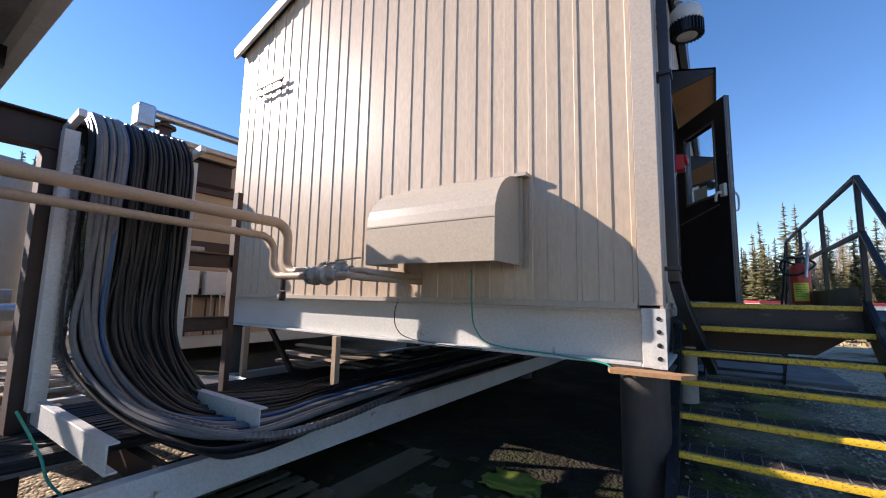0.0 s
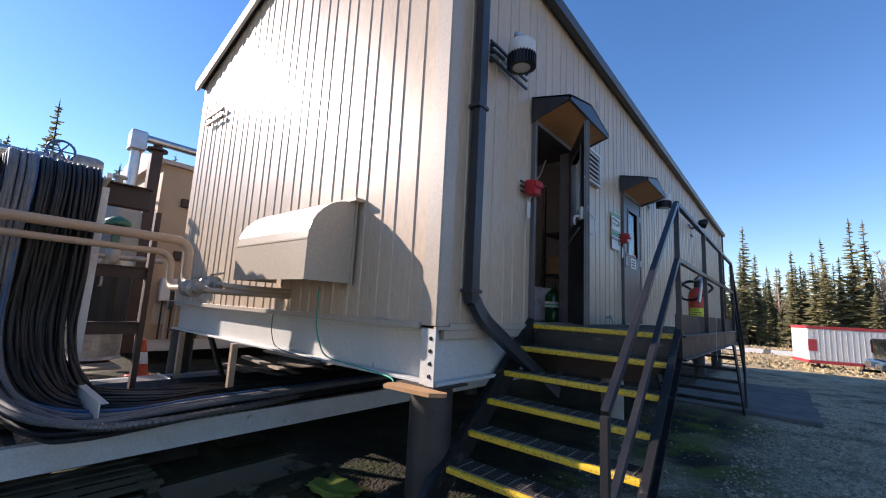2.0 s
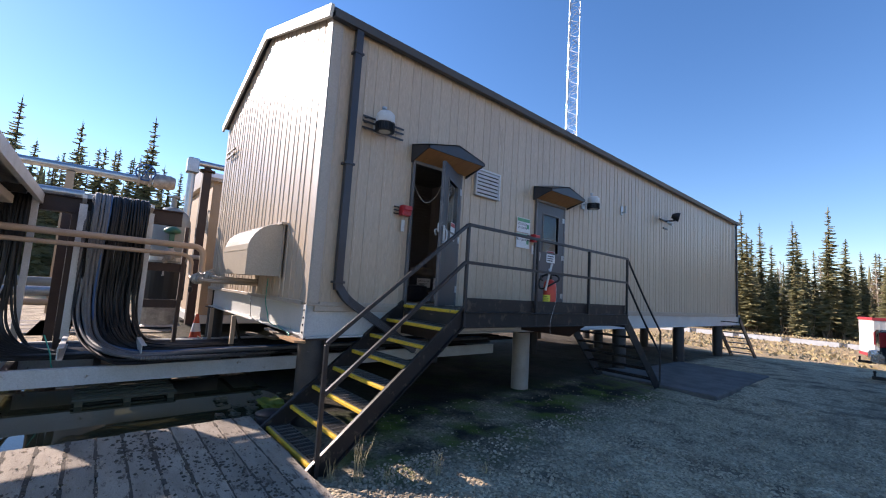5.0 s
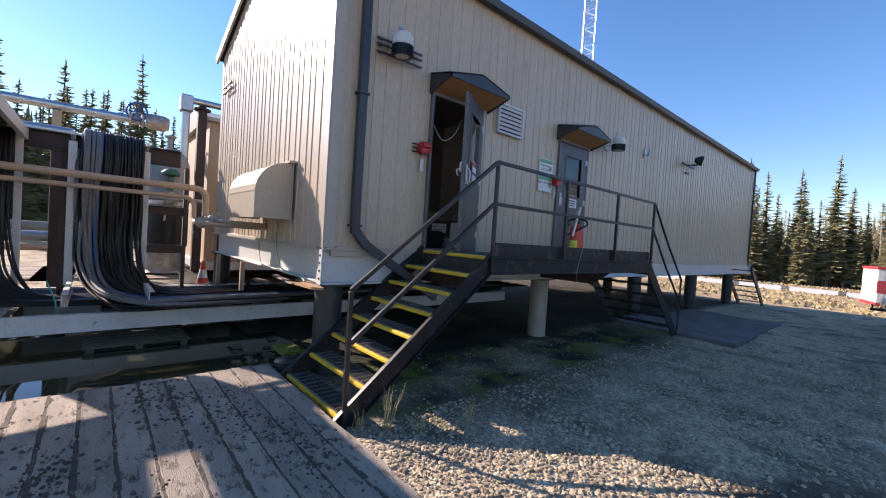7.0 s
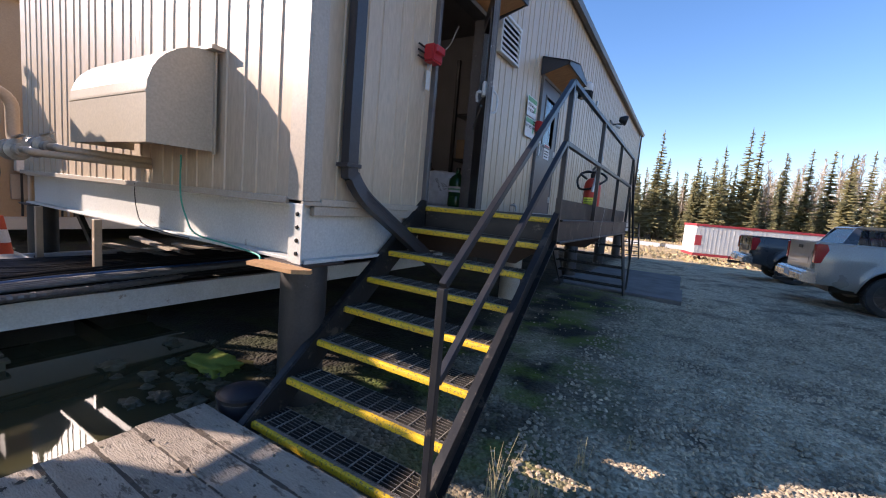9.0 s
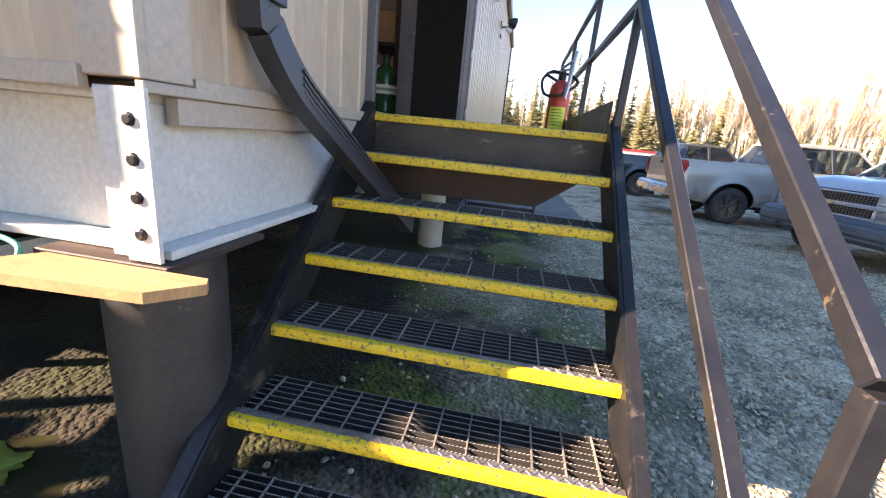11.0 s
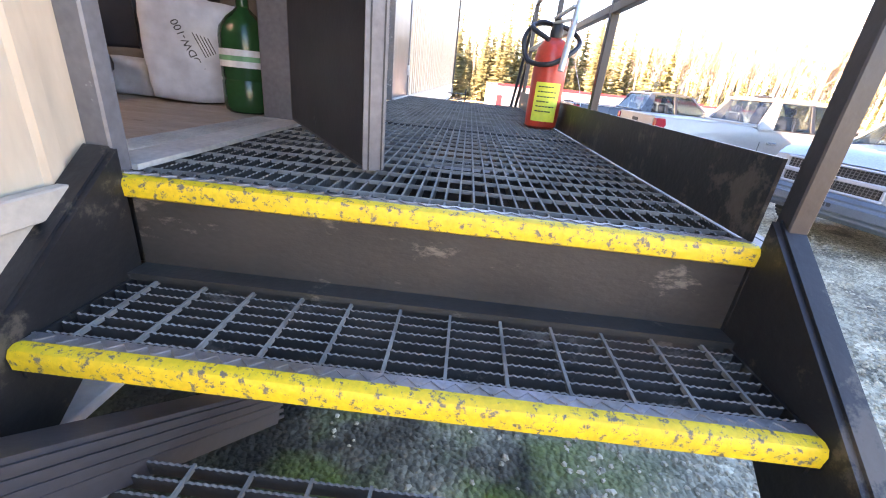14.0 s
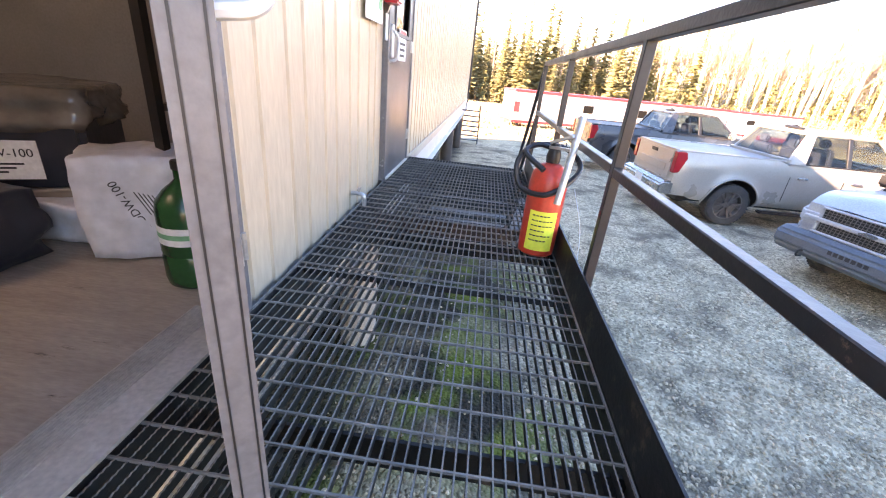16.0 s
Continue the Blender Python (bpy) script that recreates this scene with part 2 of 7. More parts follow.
    chrome=mat("dull_chrome", (0.5, 0.5, 0.5), 0.25, 0.9, (0.38, 0.37, 0.36), 6, 0.5, 0.03),
    trailer_white=mat("trailer_white", (0.62, 0.63, 0.61), 0.45, 0.0, (0.54, 0.54, 0.52), 1.5, 0.5, 0.03),
    trailer_red=mat("trailer_red_trim", (0.42, 0.04, 0.05), 0.45, 0.0, None, 3, 0.4, 0.03),
    bark=mat("spruce_bark", (0.10, 0.075, 0.055), 0.9, 0.0, (0.06, 0.045, 0.035), 5, 0.7, 0.4),
    aspen=mat("pale_aspen_bark", (0.58, 0.53, 0.44), 0.8, 0.0, (0.42, 0.36, 0.28), 3, 0.8, 0.2),
    twig=mat("bare_twigs", (0.34, 0.26, 0.19), 0.9, 0.0, (0.44, 0.33, 0.20), 0.5, 0.8, 0.0),
    needle=mat("spruce_needles", (0.21, 0.20, 0.095), 0.75, 0.0, (0.27, 0.235, 0.11), 0.6, 0.9, 0.0),
    dry_leaf=mat("yellowing_leaves", (0.25, 0.215, 0.085), 0.8, 0.0, (0.17, 0.165, 0.065), 0.7, 0.9, 0.0),
    straw=mat("dry_grass_stalk", (0.42, 0.34, 0.18), 0.8, 0.0, (0.3, 0.24, 0.12), 4, 0.6, 0.0),
    moss=mat("wet_green_moss", (0.15, 0.20, 0.02), 0.75, 0.0, (0.24, 0.27, 0.035), 9, 0.8, 0.5, 60),
    mud=mat("wet_mud_clod", (0.05, 0.047, 0.03), 0.5, 0.0, (0.09, 0.085, 0.04), 9, 0.8, 0.5, 60),
    stone=mat("gravel_stone", (0.56, 0.445, 0.30), 0.85, 0.0, (0.34, 0.27, 0.185), 1.5, 0.9, 0.3, 40),
)
M["pane"] = glass("window_glass", (0.75, 0.85, 0.9))
M["auto_glass"] = glass("tinted_vehicle_glass", (0.34, 0.39, 0.38))


def by_island(m, lo, hi):
    """Joined pieces differ in value from one to the next."""
    n, k = m.node_tree.nodes, m.node_tree.links
    p = n["Principled BSDF"]
    src = p.inputs["Base Color"].links[0].from_socket
    geo = n.new("ShaderNodeNewGeometry")
    r = n.new("ShaderNodeMapRange")
    r.inputs["To Min"].default_value, r.inputs["To Max"].default_value = lo, hi
    x = n.new("ShaderNodeMix")
    x.data_type, x.blend_type = "RGBA", "MULTIPLY"
    x.inputs["Factor"].default_value = 1
    k.new(geo.outputs["Random Per Island"], r.inputs[0])
    k.new(src, x.inputs["A"])
    k.new(r.outputs[0], x.inputs["B"])
    k.new(x.outputs["Result"], p.inputs["Base Color"])


by_island(M["stone"], 0.5, 1.15)
by_island(M["needle"], 0.7, 1.4)


def translucent(m, share):
    """Thin leaves pass part of the light that strikes them."""
    n, k = m.node_tree.nodes, m.node_tree.links
    p = n["Principled BSDF"]
    t, x = n.new("ShaderNodeBsdfTranslucent"), n.new("ShaderNodeMixShader")
    x.inputs[0].default_value = share
    k.new(p.inputs["Base Color"].links[0].from_socket, t.inputs["Color"])
    k.new(p.outputs[0], x.inputs[1])
    k.new(t.outputs[0], x.inputs[2])
    k.new(x.outputs[0], n["Material Output"].inputs["Surface"])


translucent(M["needle"], 0.35)
translucent(M["dry_leaf"], 0.4)


def by_object(m, lo, hi):
    n, k = m.node_tree.nodes, m.node_tree.links
    p = n["Principled BSDF"]
    src = p.inputs["Base Color"].links[0].from_socket
    info = n.new("ShaderNodeObjectInfo")
    r = n.new("ShaderNodeMapRange")
    r.inputs["To Min"].default_value, r.inputs["To Max"].default_value = lo, hi
    x = n.new("ShaderNodeMix")
    x.data_type, x.blend_type = "RGBA", "MULTIPLY"
    x.inputs["Factor"].default_value = 1
    k.new(info.outputs["Random"], r.inputs[0])
    k.new(src, x.inputs["A"])
    k.new(r.outputs[0], x.inputs["B"])
    k.new(x.outputs["Result"], p.inputs["Base Color"])


by_object(M["mat_wood"], 0.88, 1.14)
by_object(M["siding"], 0.96, 1.04)


def ground_material():
    m = bpy.data.materials.new("yard_ground")
    m.use_nodes = True
    n, k = m.node_tree.nodes, m.node_tree.links
    p = n["Principled BSDF"]
    geo = n.new("ShaderNodeNewGeometry")
    sep = n.new("ShaderNodeSeparateXYZ")
    k.new(geo.outputs["Position"], sep.inputs[0])

    def tex(kind, scale, detail=4):
        t = n.new(kind)
        t.inputs["Scale"].default_value = scale
        if kind == "ShaderNodeTexNoise":
            t.inputs["Detail"].default_value = detail
        k.new(geo.outputs["Position"], t.inputs["Vector"])
        return t

    def ranged(src, a, b, lo=0.0, hi=1.0):
        r = n.new("ShaderNodeMapRange")
        for s, v in zip(("From Min", "From Max", "To Min", "To Max"), (a, b, lo, hi)):
            r.inputs[s].default_value = v
        k.new(src, r.inputs[0])
        return r.outputs[0]

    def math(op, a, b):
        q = n.new("ShaderNodeMath")
        q.operation = op
        for i, v in enumerate((a, b)):
            if isinstance(v, (int, float)):
                q.inputs[i].default_value = v
            else:
                k.new(v, q.inputs[i])
        return q.outputs[0]

    def blend(f, a, b, how="MIX"):
        q = n.new("ShaderNodeMix")
        q.data_type, q.blend_type = "RGBA", how
        for s, v in (("Factor", f), ("A", a), ("B", b)):
            if isinstance(v, tuple):
                q.inputs[s].default_value = (*v, 1)
            elif isinstance(v, (int, float)):
                q.inputs[s].default_value = v
            else:
                k.new(v, q.inputs[s])
        return q.outputs["Result"]

    stones = tex("ShaderNodeTexVoronoi", 34)
    coarse = tex("ShaderNodeTexVoronoi", 17)
    patch = tex("ShaderNodeTexNoise", 0.55, 6)
    patch2 = tex("ShaderNodeTexNoise", 1.7, 6)
    grit = tex("ShaderNodeTexNoise", 70, 3)
    sc = n.new("ShaderNodeSeparateColor")
    k.new(stones.outputs["Color"], sc.inputs[0])
    gravel = blend(ranged(sc.outputs[0], 0.0, 1.0), (0.27, 0.21, 0.135), (0.72, 0.585, 0.40))
    dirt = blend(ranged(grit.outputs["Fac"], 0.3, 0.7), (0.12, 0.094, 0.066), (0.30, 0.235, 0.162))
    yard = blend(ranged(patch2.outputs["Fac"], 0.50, 0.64), gravel, dirt)
    oil = ranged(patch.outputs["Fac"], 0.55, 0.62)
    yard = blend(math("MULTIPLY", oil, 0.38), yard, (0.04, 0.036, 0.032))
    # darker brown patch in the ground colour beside the mat
    brown_patch = math("MULTIPLY", ranged(math("ADD", sep.outputs[0], ranged(patch2.outputs["Fac"], 0, 1, -0.6, 0.6)), 4.1, 4.5), math("MULTIPLY", ranged(sep.outputs[0], 9.5, 7.5), ranged(sep.outputs[1], 7.6, 6.2)))
    yard = blend(math("MULTIPLY", brown_patch, 0.85), yard, blend(ranged(grit.outputs["Fac"], 0.3, 0.7), (0.045, 0.034, 0.025), (0.11, 0.085, 0.06)))
    # moss and damp soil beside and beneath the long building
    near = math("MULTIPLY", ranged(sep.outputs[0], 2.7, 1.7), math("MULTIPLY", ranged(sep.outputs[1], 3.4, 4.6), ranged(sep.outputs[1], 13.0, 10.0)))
    damp = blend(ranged(patch2.outputs["Fac"], 0.45, 0.6), (0.028, 0.024, 0.017), (0.10, 0.135, 0.02))
    yard = blend(math("MULTIPLY", near, ranged(patch.outputs["Fac"], 0.3, 0.5)), yard, damp)
    # shade below the building's floor, painted near-black into the ground colour
    floor_shade = math("MULTIPLY", ranged(sep.outputs[0], 0.75, 0.35), math("MULTIPLY", ranged(sep.outputs[1], 3.2, 4.0), ranged(sep.outputs[1], 24.0, 22.0)))
    yard = blend(math("MULTIPLY", floor_shade, 0.85), yard, (0.022, 0.019, 0.014))
    # dry field further out
    wob = math("ADD", sep.outputs[1], ranged(patch.outputs["Fac"], 0, 1, -4, 4))
    field_f = ranged(wob, 21, 28)
    field = blend(ranged(patch.outputs["Fac"], 0.35, 0.65), (0.55, 0.385, 0.20), (0.43, 0.31, 0.165))
    field = blend(ranged(grit.outputs["Fac"], 0.3, 0.7), field, (0.40, 0.295, 0.165))
    side = math("MAXIMUM", field_f, math("MAXIMUM", ranged(sep.outputs[0], 17, 26), ranged(sep.outputs[0], -16, -26)))
    col = blend(side, yard, field)
    k.new(col, p.inputs["Base Color"])
    p.inputs["Roughness"].default_value = 0.9
    p.inputs["Specular IOR Level"].default_value = 0.25
    h = math("ADD", math("MULTIPLY", stones.outputs["Distance"], -1.0), math("MULTIPLY", coarse.outputs["Distance"], -0.8))
    h = math("ADD", h, math("MULTIPLY", grit.outputs["Fac"], 0.4))
    b = n.new("ShaderNodeBump")
    b.inputs["Strength"].default_value, b.inputs["Distance"].default_value = 0.9, 0.022
    k.new(h, b.inputs["Height"])
    k.new(b.outputs[0], p.inputs["Normal"])
    return m


def water_material():
    m = bpy.data.materials.new("murky_water")
    m.use_nodes = True
    n, k = m.node_tree.nodes, m.node_tree.links
    p = n["Principled BSDF"]
    p.inputs["Base Color"].default_value = (0.045, 0.043, 0.022, 1)
    p.inputs["Roughness"].default_value = 0.03
    p.inputs["IOR"].default_value = 1.33
    t = n.new("ShaderNodeTexNoise")
    t.inputs["Scale"].default_value = 5
    b = n.new("ShaderNodeBump")
    b.inputs["Strength"].default_value, b.inputs["Distance"].default_value = 0.06, 0.02
    k.new(t.outputs["Fac"], b.inputs["Height"])
    k.new(b.outputs[0], p.inputs["Normal"])
    return m


# ---- mesh helpers ----
class MB:
    """Collects vertices and faces of one mesh."""

    def __init__(self):
        self.v, self.f = [], []

    def add(self, verts, faces):
        o = len(self.v)
        self.v += [tuple(p) for p in verts]
        self.f += [tuple(i + o for i in q) for q in faces]
        return self

    def box(self, x0, x1, y0, y1, z0, z1):
        return self.add([(x0, y0, z0), (x1, y0, z0), (x1, y1, z0), (x0, y1, z0), (x0, y0, z1), (x1, y0, z1), (x1, y1, z1), (x0, y1, z1)],
                        [(0, 3, 2, 1), (4, 5, 6, 7), (0, 1, 5, 4), (1, 2, 6, 5), (2, 3, 7, 6), (3, 0, 4, 7)])

    def bar(self, p, q, w, h, up=(0, 0, 1)):
        """A bar from p to q, w across and h along up."""
        p, q, up = Vector(p), Vector(q), Vector(up)
        d = (q - p).normalized()
        s = d.cross(up).normalized()
        u = s.cross(d).normalized()
        c = [(-w / 2, -h / 2), (w / 2, -h / 2), (w / 2, h / 2), (-w / 2, h / 2)]
        vs = [e + s * a + u * b for e in (p, q) for a, b in c]
        return self.add(vs, [(0, 1, 2, 3), (7, 6, 5, 4), (0, 4, 5, 1), (1, 5, 6, 2), (2, 6, 7, 3), (3, 7, 4, 0)])

    def tube(self, pts, r, n=10, caps=True):
        pts = [Vector(p) for p in pts]
        rs = r if isinstance(r, (list, tuple)) else [r] * len(pts)
        vs, fs, u = [], [], None
        for i, p in enumerate(pts):
            d = (pts[min(i + 1, len(pts) - 1)] - pts[max(i - 1, 0)]).normalized()
            if u is None:
                u = d.orthogonal().normalized()
            u = (u - d * u.dot(d)).normalized()
            w = d.cross(u)
            vs += [p + (u * math.cos(a) + w * math.sin(a)) * rs[i] for a in (2 * math.pi * j / n for j in range(n))]
        for i in range(len(pts) - 1):
            fs += [(i * n + j, i * n + (j + 1) % n, (i + 1) * n + (j + 1) % n, (i + 1) * n + j) for j in range(n)]
        if caps:
            fs += [tuple(range(n))[::-1], tuple(range((len(pts) - 1) * n, len(pts) * n))]
        return self.add(vs, fs)

    def lathe(self, profile, at=(0, 0, 0), axis=(0, 0, 1), n=20, caps=True):
        """Turns (radius, height) pairs about axis through at."""
        a = Vector(axis).normalized()
        return self.tube_profile([(Vector(at) + a * h, r) for r, h in profile], a, n, caps)

    def tube_profile(self, rings, a, n, caps):
        u = a.orthogonal().normalized()
        w = a.cross(u)
        vs, fs = [], []
        for p, r in rings:
            vs += [p + (u * math.cos(t) + w * math.sin(t)) * max(r, 1e-4) for t in (2 * math.pi * j / n for j in range(n))]
        for i in range(len(rings) - 1):
            fs += [(i * n + j, i * n + (j + 1) % n, (i + 1) * n + (j + 1) % n, (i + 1) * n + j) for j in range(n)]
        if caps:
            fs += [tuple(range(n))[::-1], tuple(range((len(rings) - 1) * n, len(rings) * n))]
        return self.add(vs, fs)

    def sweep(self, pts, w, h):
        """A rectangular tube, w along x and h across, along a line that keeps near the y-z plane."""
        pts = [Vector(p) for p in pts]
        vs, fs = [], []
        for i, p in enumerate(pts):
            d = (pts[min(i + 1, len(pts) - 1)] - pts[max(i - 1, 0)]).normalized()
            s = Vector((1, 0, 0))
            s = (s - d * s.dot(d)).normalized()
            u = d.cross(s)
            vs += [p + s * a * w / 2 + u * b * h / 2 for a, b in ((-1, -1), (1, -1), (1, 1), (-1, 1))]
        for i in range(len(pts) - 1):
            fs += [(4 * i + j, 4 * i + (j + 1) % 4, 4 * i + 4 + (j + 1) % 4, 4 * i + 4 + j) for j in range(4)]
        k = 4 * (len(pts) - 1)
        return self.add(vs, fs + [(3, 2, 1, 0), (k, k + 1, k + 2, k + 3)])

    def prism(self, poly, place, a, b):
        """Extrudes a closed 2D outline; place(u, v, w) gives a point at depth w."""
        n = len(poly)
        vs = [place(u, v, w) for w in (a, b) for u, v in poly]
        fs = [tuple(range(n))[::-1], tuple(range(n, 2 * n))] + [(i, (i + 1) % n, n + (i + 1) % n, n + i) for i in range(n)]
        return self.add(vs, fs)


def mesh(name, mb, material, bevel=0.0, smooth=False, segs=1):
    me = bpy.data.meshes.new(name)
    me.from_pydata(mb.v, [], mb.f)
    bm = bmesh.new()
    bm.from_mesh(me)
    bmesh.ops.recalc_face_normals(bm, faces=bm.faces)
    if bevel:
        sharp = [e for e in bm.edges if len(e.link_faces) == 2 and e.calc_face_angle(0) > 0.6]
        bmesh.ops.bevel(bm, geom=sharp, offset=bevel, segments=segs, affect="EDGES", clamp_overlap=True)
    for f in bm.faces:
        f.smooth = smooth
    if smooth:
        for e in bm.edges:
            e.smooth = not (len(e.link_faces) == 2 and e.calc_face_angle(0) > 0.7)
    bm.to_mesh(me)
    bm.free()
    me.materials.append(material)
    return me


def part(name, mb, material, parent, label="", bevel=0.0, smooth=False, segs=1, kind=""):
    """One mesh under a thing or under a part."""
    ob = new(name, mesh(name, mb, material, bevel, smooth, segs))
    ob.parent = parent
    return tagged(ob, label, kind=kind)


def thing(name, label, category, mb=None, material=None, at=(0, 0, 0), group="", kind="", bevel=0.0, smooth=False, segs=1):
    """A top-level thing: one mesh, or an Empty that carries its parts."""
    ob = new(name, mesh(name, mb, material, bevel, smooth, segs) if mb else None)
    if not mb:
        ob.empty_display_size = 0.1
    ob.location = at
    return tagged(ob, label, category, group, kind)


def curve(points, steps=8):
    """A smooth line through the points."""
    p = [Vector(q) for q in points]
    p = [2 * p[0] - p[1]] + p + [2 * p[-1] - p[-2]]
    out = []
    for i in range(1, len(p) - 2):
        for s in range(steps):
            t = s / steps
            a, b, c, d = p[i - 1:i + 3]
            out.append(0.5 * (2 * b + (c - a) * t + (2 * a - 5 * b + 4 * c - d) * t * t + (3 * b - 3 * c + d - a) * t ** 3))
    return out + [p[-2]]


def lettering(name, words, size, material, m, parent, label=""):
    """Flat printed words as a mesh."""
    c = bpy.data.curves.new(name, "FONT")
    c.body, c.size, c.align_x, c.align_y, c.extrude = words, size, "CENTER", "CENTER", 0.0006
    tmp = bpy.data.objects.new(name, c)
    me = bpy.data.meshes.new_from_object(tmp)
    bpy.data.objects.remove(tmp)
    me.materials.clear()
    me.materials.append(material)
    ob = new(name, me)
    ob.parent = parent
    ob.matrix_basis = m
    return tagged(ob, label)

# ---- large structure ----
W, E, XL, YF = 0.50, 4.10, -5.25, 22.40      # long wall, end wall, other long wall, far end
BASE, EAVE, RIDGE_X, RIDGE = 1.50, 5.33, -2.375, 6.33
LAND, XA, XB = 1.52, 0.56, 1.80              # landing height, stair sides
P0, P1 = 5.515, 9.75                         # landing from, to


def smoothstep(a, b, v):
    t = np.clip((v - a) / (b - a), 0, 1)
    return t * t * (3 - 2 * t)


def ground_z(x, y):
    x, y = np.asarray(x, float), np.asarray(y, float)
    z = -1.35 * smoothstep(14, 50, y)
    z = z + 0.035 * np.sin(x * 0.9 + 1.3) * np.sin(y * 0.7) * smoothstep(2, 6, np.hypot(x - 1, y - 3))
    dip = smoothstep(-4.5, -3.4, x) * smoothstep(0.12, -0.5, x) * smoothstep(0.0, 1.0, y) * smoothstep(4.7, 3.6, y)
    return z - 0.12 * dip


def build_ground():
    near_x = np.arange(-5, 9, 0.16)
    near_y = np.arange(-1, 15, 0.16)
    far = np.cumsum(0.25 * 1.16 ** np.arange(46))
    xs = np.concatenate([near_x[0] - far[::-1], near_x, near_x[-1] + far])
    ys = np.concatenate([near_y[0] - far[::-1], near_y, near_y[-1] + far])
    gx, gy = np.meshgrid(xs, ys)
    rng = np.random.default_rng(3)
    gz = ground_z(gx, gy) + rng.normal(0, 0.006, gx.shape)
    v = np.stack([gx.ravel(), gy.ravel(), gz.ravel()], 1)
    nx, ny = len(xs), len(ys)
    i = (np.arange(ny - 1)[:, None] * nx + np.arange(nx - 1)[None]).ravel()
    f = np.stack([i, i + 1, i + nx + 1, i + nx], 1)
    me = bpy.data.meshes.new("ground")
    me.from_pydata(v.tolist(), [], f.tolist())
    me.polygons.foreach_set("use_smooth", np.ones(len(f), bool))
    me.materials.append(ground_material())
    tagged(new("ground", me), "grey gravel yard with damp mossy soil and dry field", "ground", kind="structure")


build_ground()
water = thing("water", "still murky puddle beside the timber mat", "water", MB().box(-3.4, 0.07, 0.2, 4.75, -0.05, -0.022), water_material(), kind="structure")

RIB = 0.40
PROFILE = [(0.0, 0.004), (0.007, 0.014), (0.036, 0.014), (0.043, 0.004), (0.165, 0.004), (0.172, 0.014), (0.272, 0.014), (0.279, 0.004), (RIB, 0.004)]


def clipped(a, b):
    """The sheet's outline between a and b along its width."""
    us, vs = [p[0] for p in PROFILE], [p[1] for p in PROFILE]
    inner = [(u, v) for u, v in PROFILE if a < u < b]
    return [(a, 0)] + [(a, float(np.interp(a, us, vs)))] + inner + [(b, float(np.interp(b, us, vs)))] + [(b, 0)]


def slab(name, label, boxes, material):
    mb = MB()
    for b in boxes:
        mb.box(*b)
    return thing(name, label, "wall", mb, material, kind="structure")


DOORS = [(5.53, 6.55), (8.60, 9.62)]
DOOR_TOP = 3.70
wall_east = slab("wall_east", "long tan ribbed metal wall of a raised building", [
    (W - 0.14, W - 0.02, E + 0.12, DOORS[0][0], BASE, EAVE), (W - 0.14, W - 0.02, DOORS[0][1], DOORS[1][0], BASE, EAVE),
    (W - 0.14, W - 0.02, DOORS[1][1], YF - 0.12, BASE, EAVE),
    *[(W - 0.14, W - 0.02, a, b, DOOR_TOP, EAVE) for a, b in DOORS]], M["siding"])
wall_west = slab("wall_west", "plain metal back wall of the raised building", [(XL, XL + 0.12, E + 0.12, YF - 0.12, BASE, EAVE)], M["siding"])
for nm, y0 in (("wall_south", E + 0.02), ("wall_north", YF - 0.14)):
    mb = MB().prism([(XL, BASE), (W - 0.02, BASE), (W - 0.02, EAVE), (RIDGE_X, RIDGE), (XL, EAVE)], lambda u, v, w: (u, w, v), y0, y0 + 0.12)
    g = thing(nm, "tan ribbed metal gable wall of a raised building", "wall", mb, M["siding"], kind="structure")
    if nm == "wall_south":
        wall_south = g
mb = MB()
for s, xe in ((1, W + 0.10), (-1, XL - 0.10)):
    slope = (RIDGE - EAVE) / (W - RIDGE_X)
    ze = RIDGE - slope * abs(xe - RIDGE_X)
    o = [(RIDGE_X, RIDGE + 0.01), (xe, ze + 0.01), (xe, ze + 0.07), (RIDGE_X, RIDGE + 0.07)]
    mb.prism(o, lambda u, v, w: (u, w, v), E - 0.06, YF + 0.06)
roof = thing("roof", "low-pitched metal roof of the raised building", "roof", mb, M["gutter"], kind="structure")
mb = MB()
for xe in (W + 0.10, XL - 0.10):
    ze = RIDGE - (RIDGE - EAVE) / (W - RIDGE_X) * abs(xe - RIDGE_X)
    mb.bar((RIDGE_X, E - 0.085, RIDGE + 0.0), (xe, E - 0.085, ze + 0.0), 0.045, 0.16, (0, 0, 1))
part("fascia", mb, M["skid"], roof, "tan gable trim")
floor = thing("floor", "dusty plywood floor inside the open doorway", "floor", MB().box(XL + 0.12, W - 0.15, E + 0.14, YF - 0.14, BASE - 0.02, LAND - 0.0), M["room_floor"], kind="structure")
ceiling = thing("ceiling", "plain panel ceiling inside the raised building", "ceiling", MB().box(XL + 0.12, W - 0.14, E + 0.14, YF - 0.14, 4.3, 4.36), M["room_wall"], kind="structure")
slab("wall_room_back", "corrugated grey panel wall inside the doorway", [(-2.6, -2.5, E + 0.14, 8.3, LAND, 4.3)], M["room_wall"])
slab("wall_room_side", "plain grey partition inside the doorway", [(-2.5, W - 0.14, 8.3, 8.4, LAND, 4.3)], M["room_wall"])
mb = MB()
for i in range(34):
    mb.box(-2.5, -2.485, E + 0.2, 8.28, LAND + 0.04 + i * 0.08, LAND + 0.08 + i * 0.08)
thing("trim_room", "horizontal corrugation on the room's back panel", "trim", mb, M["room_wall"], kind="structure")

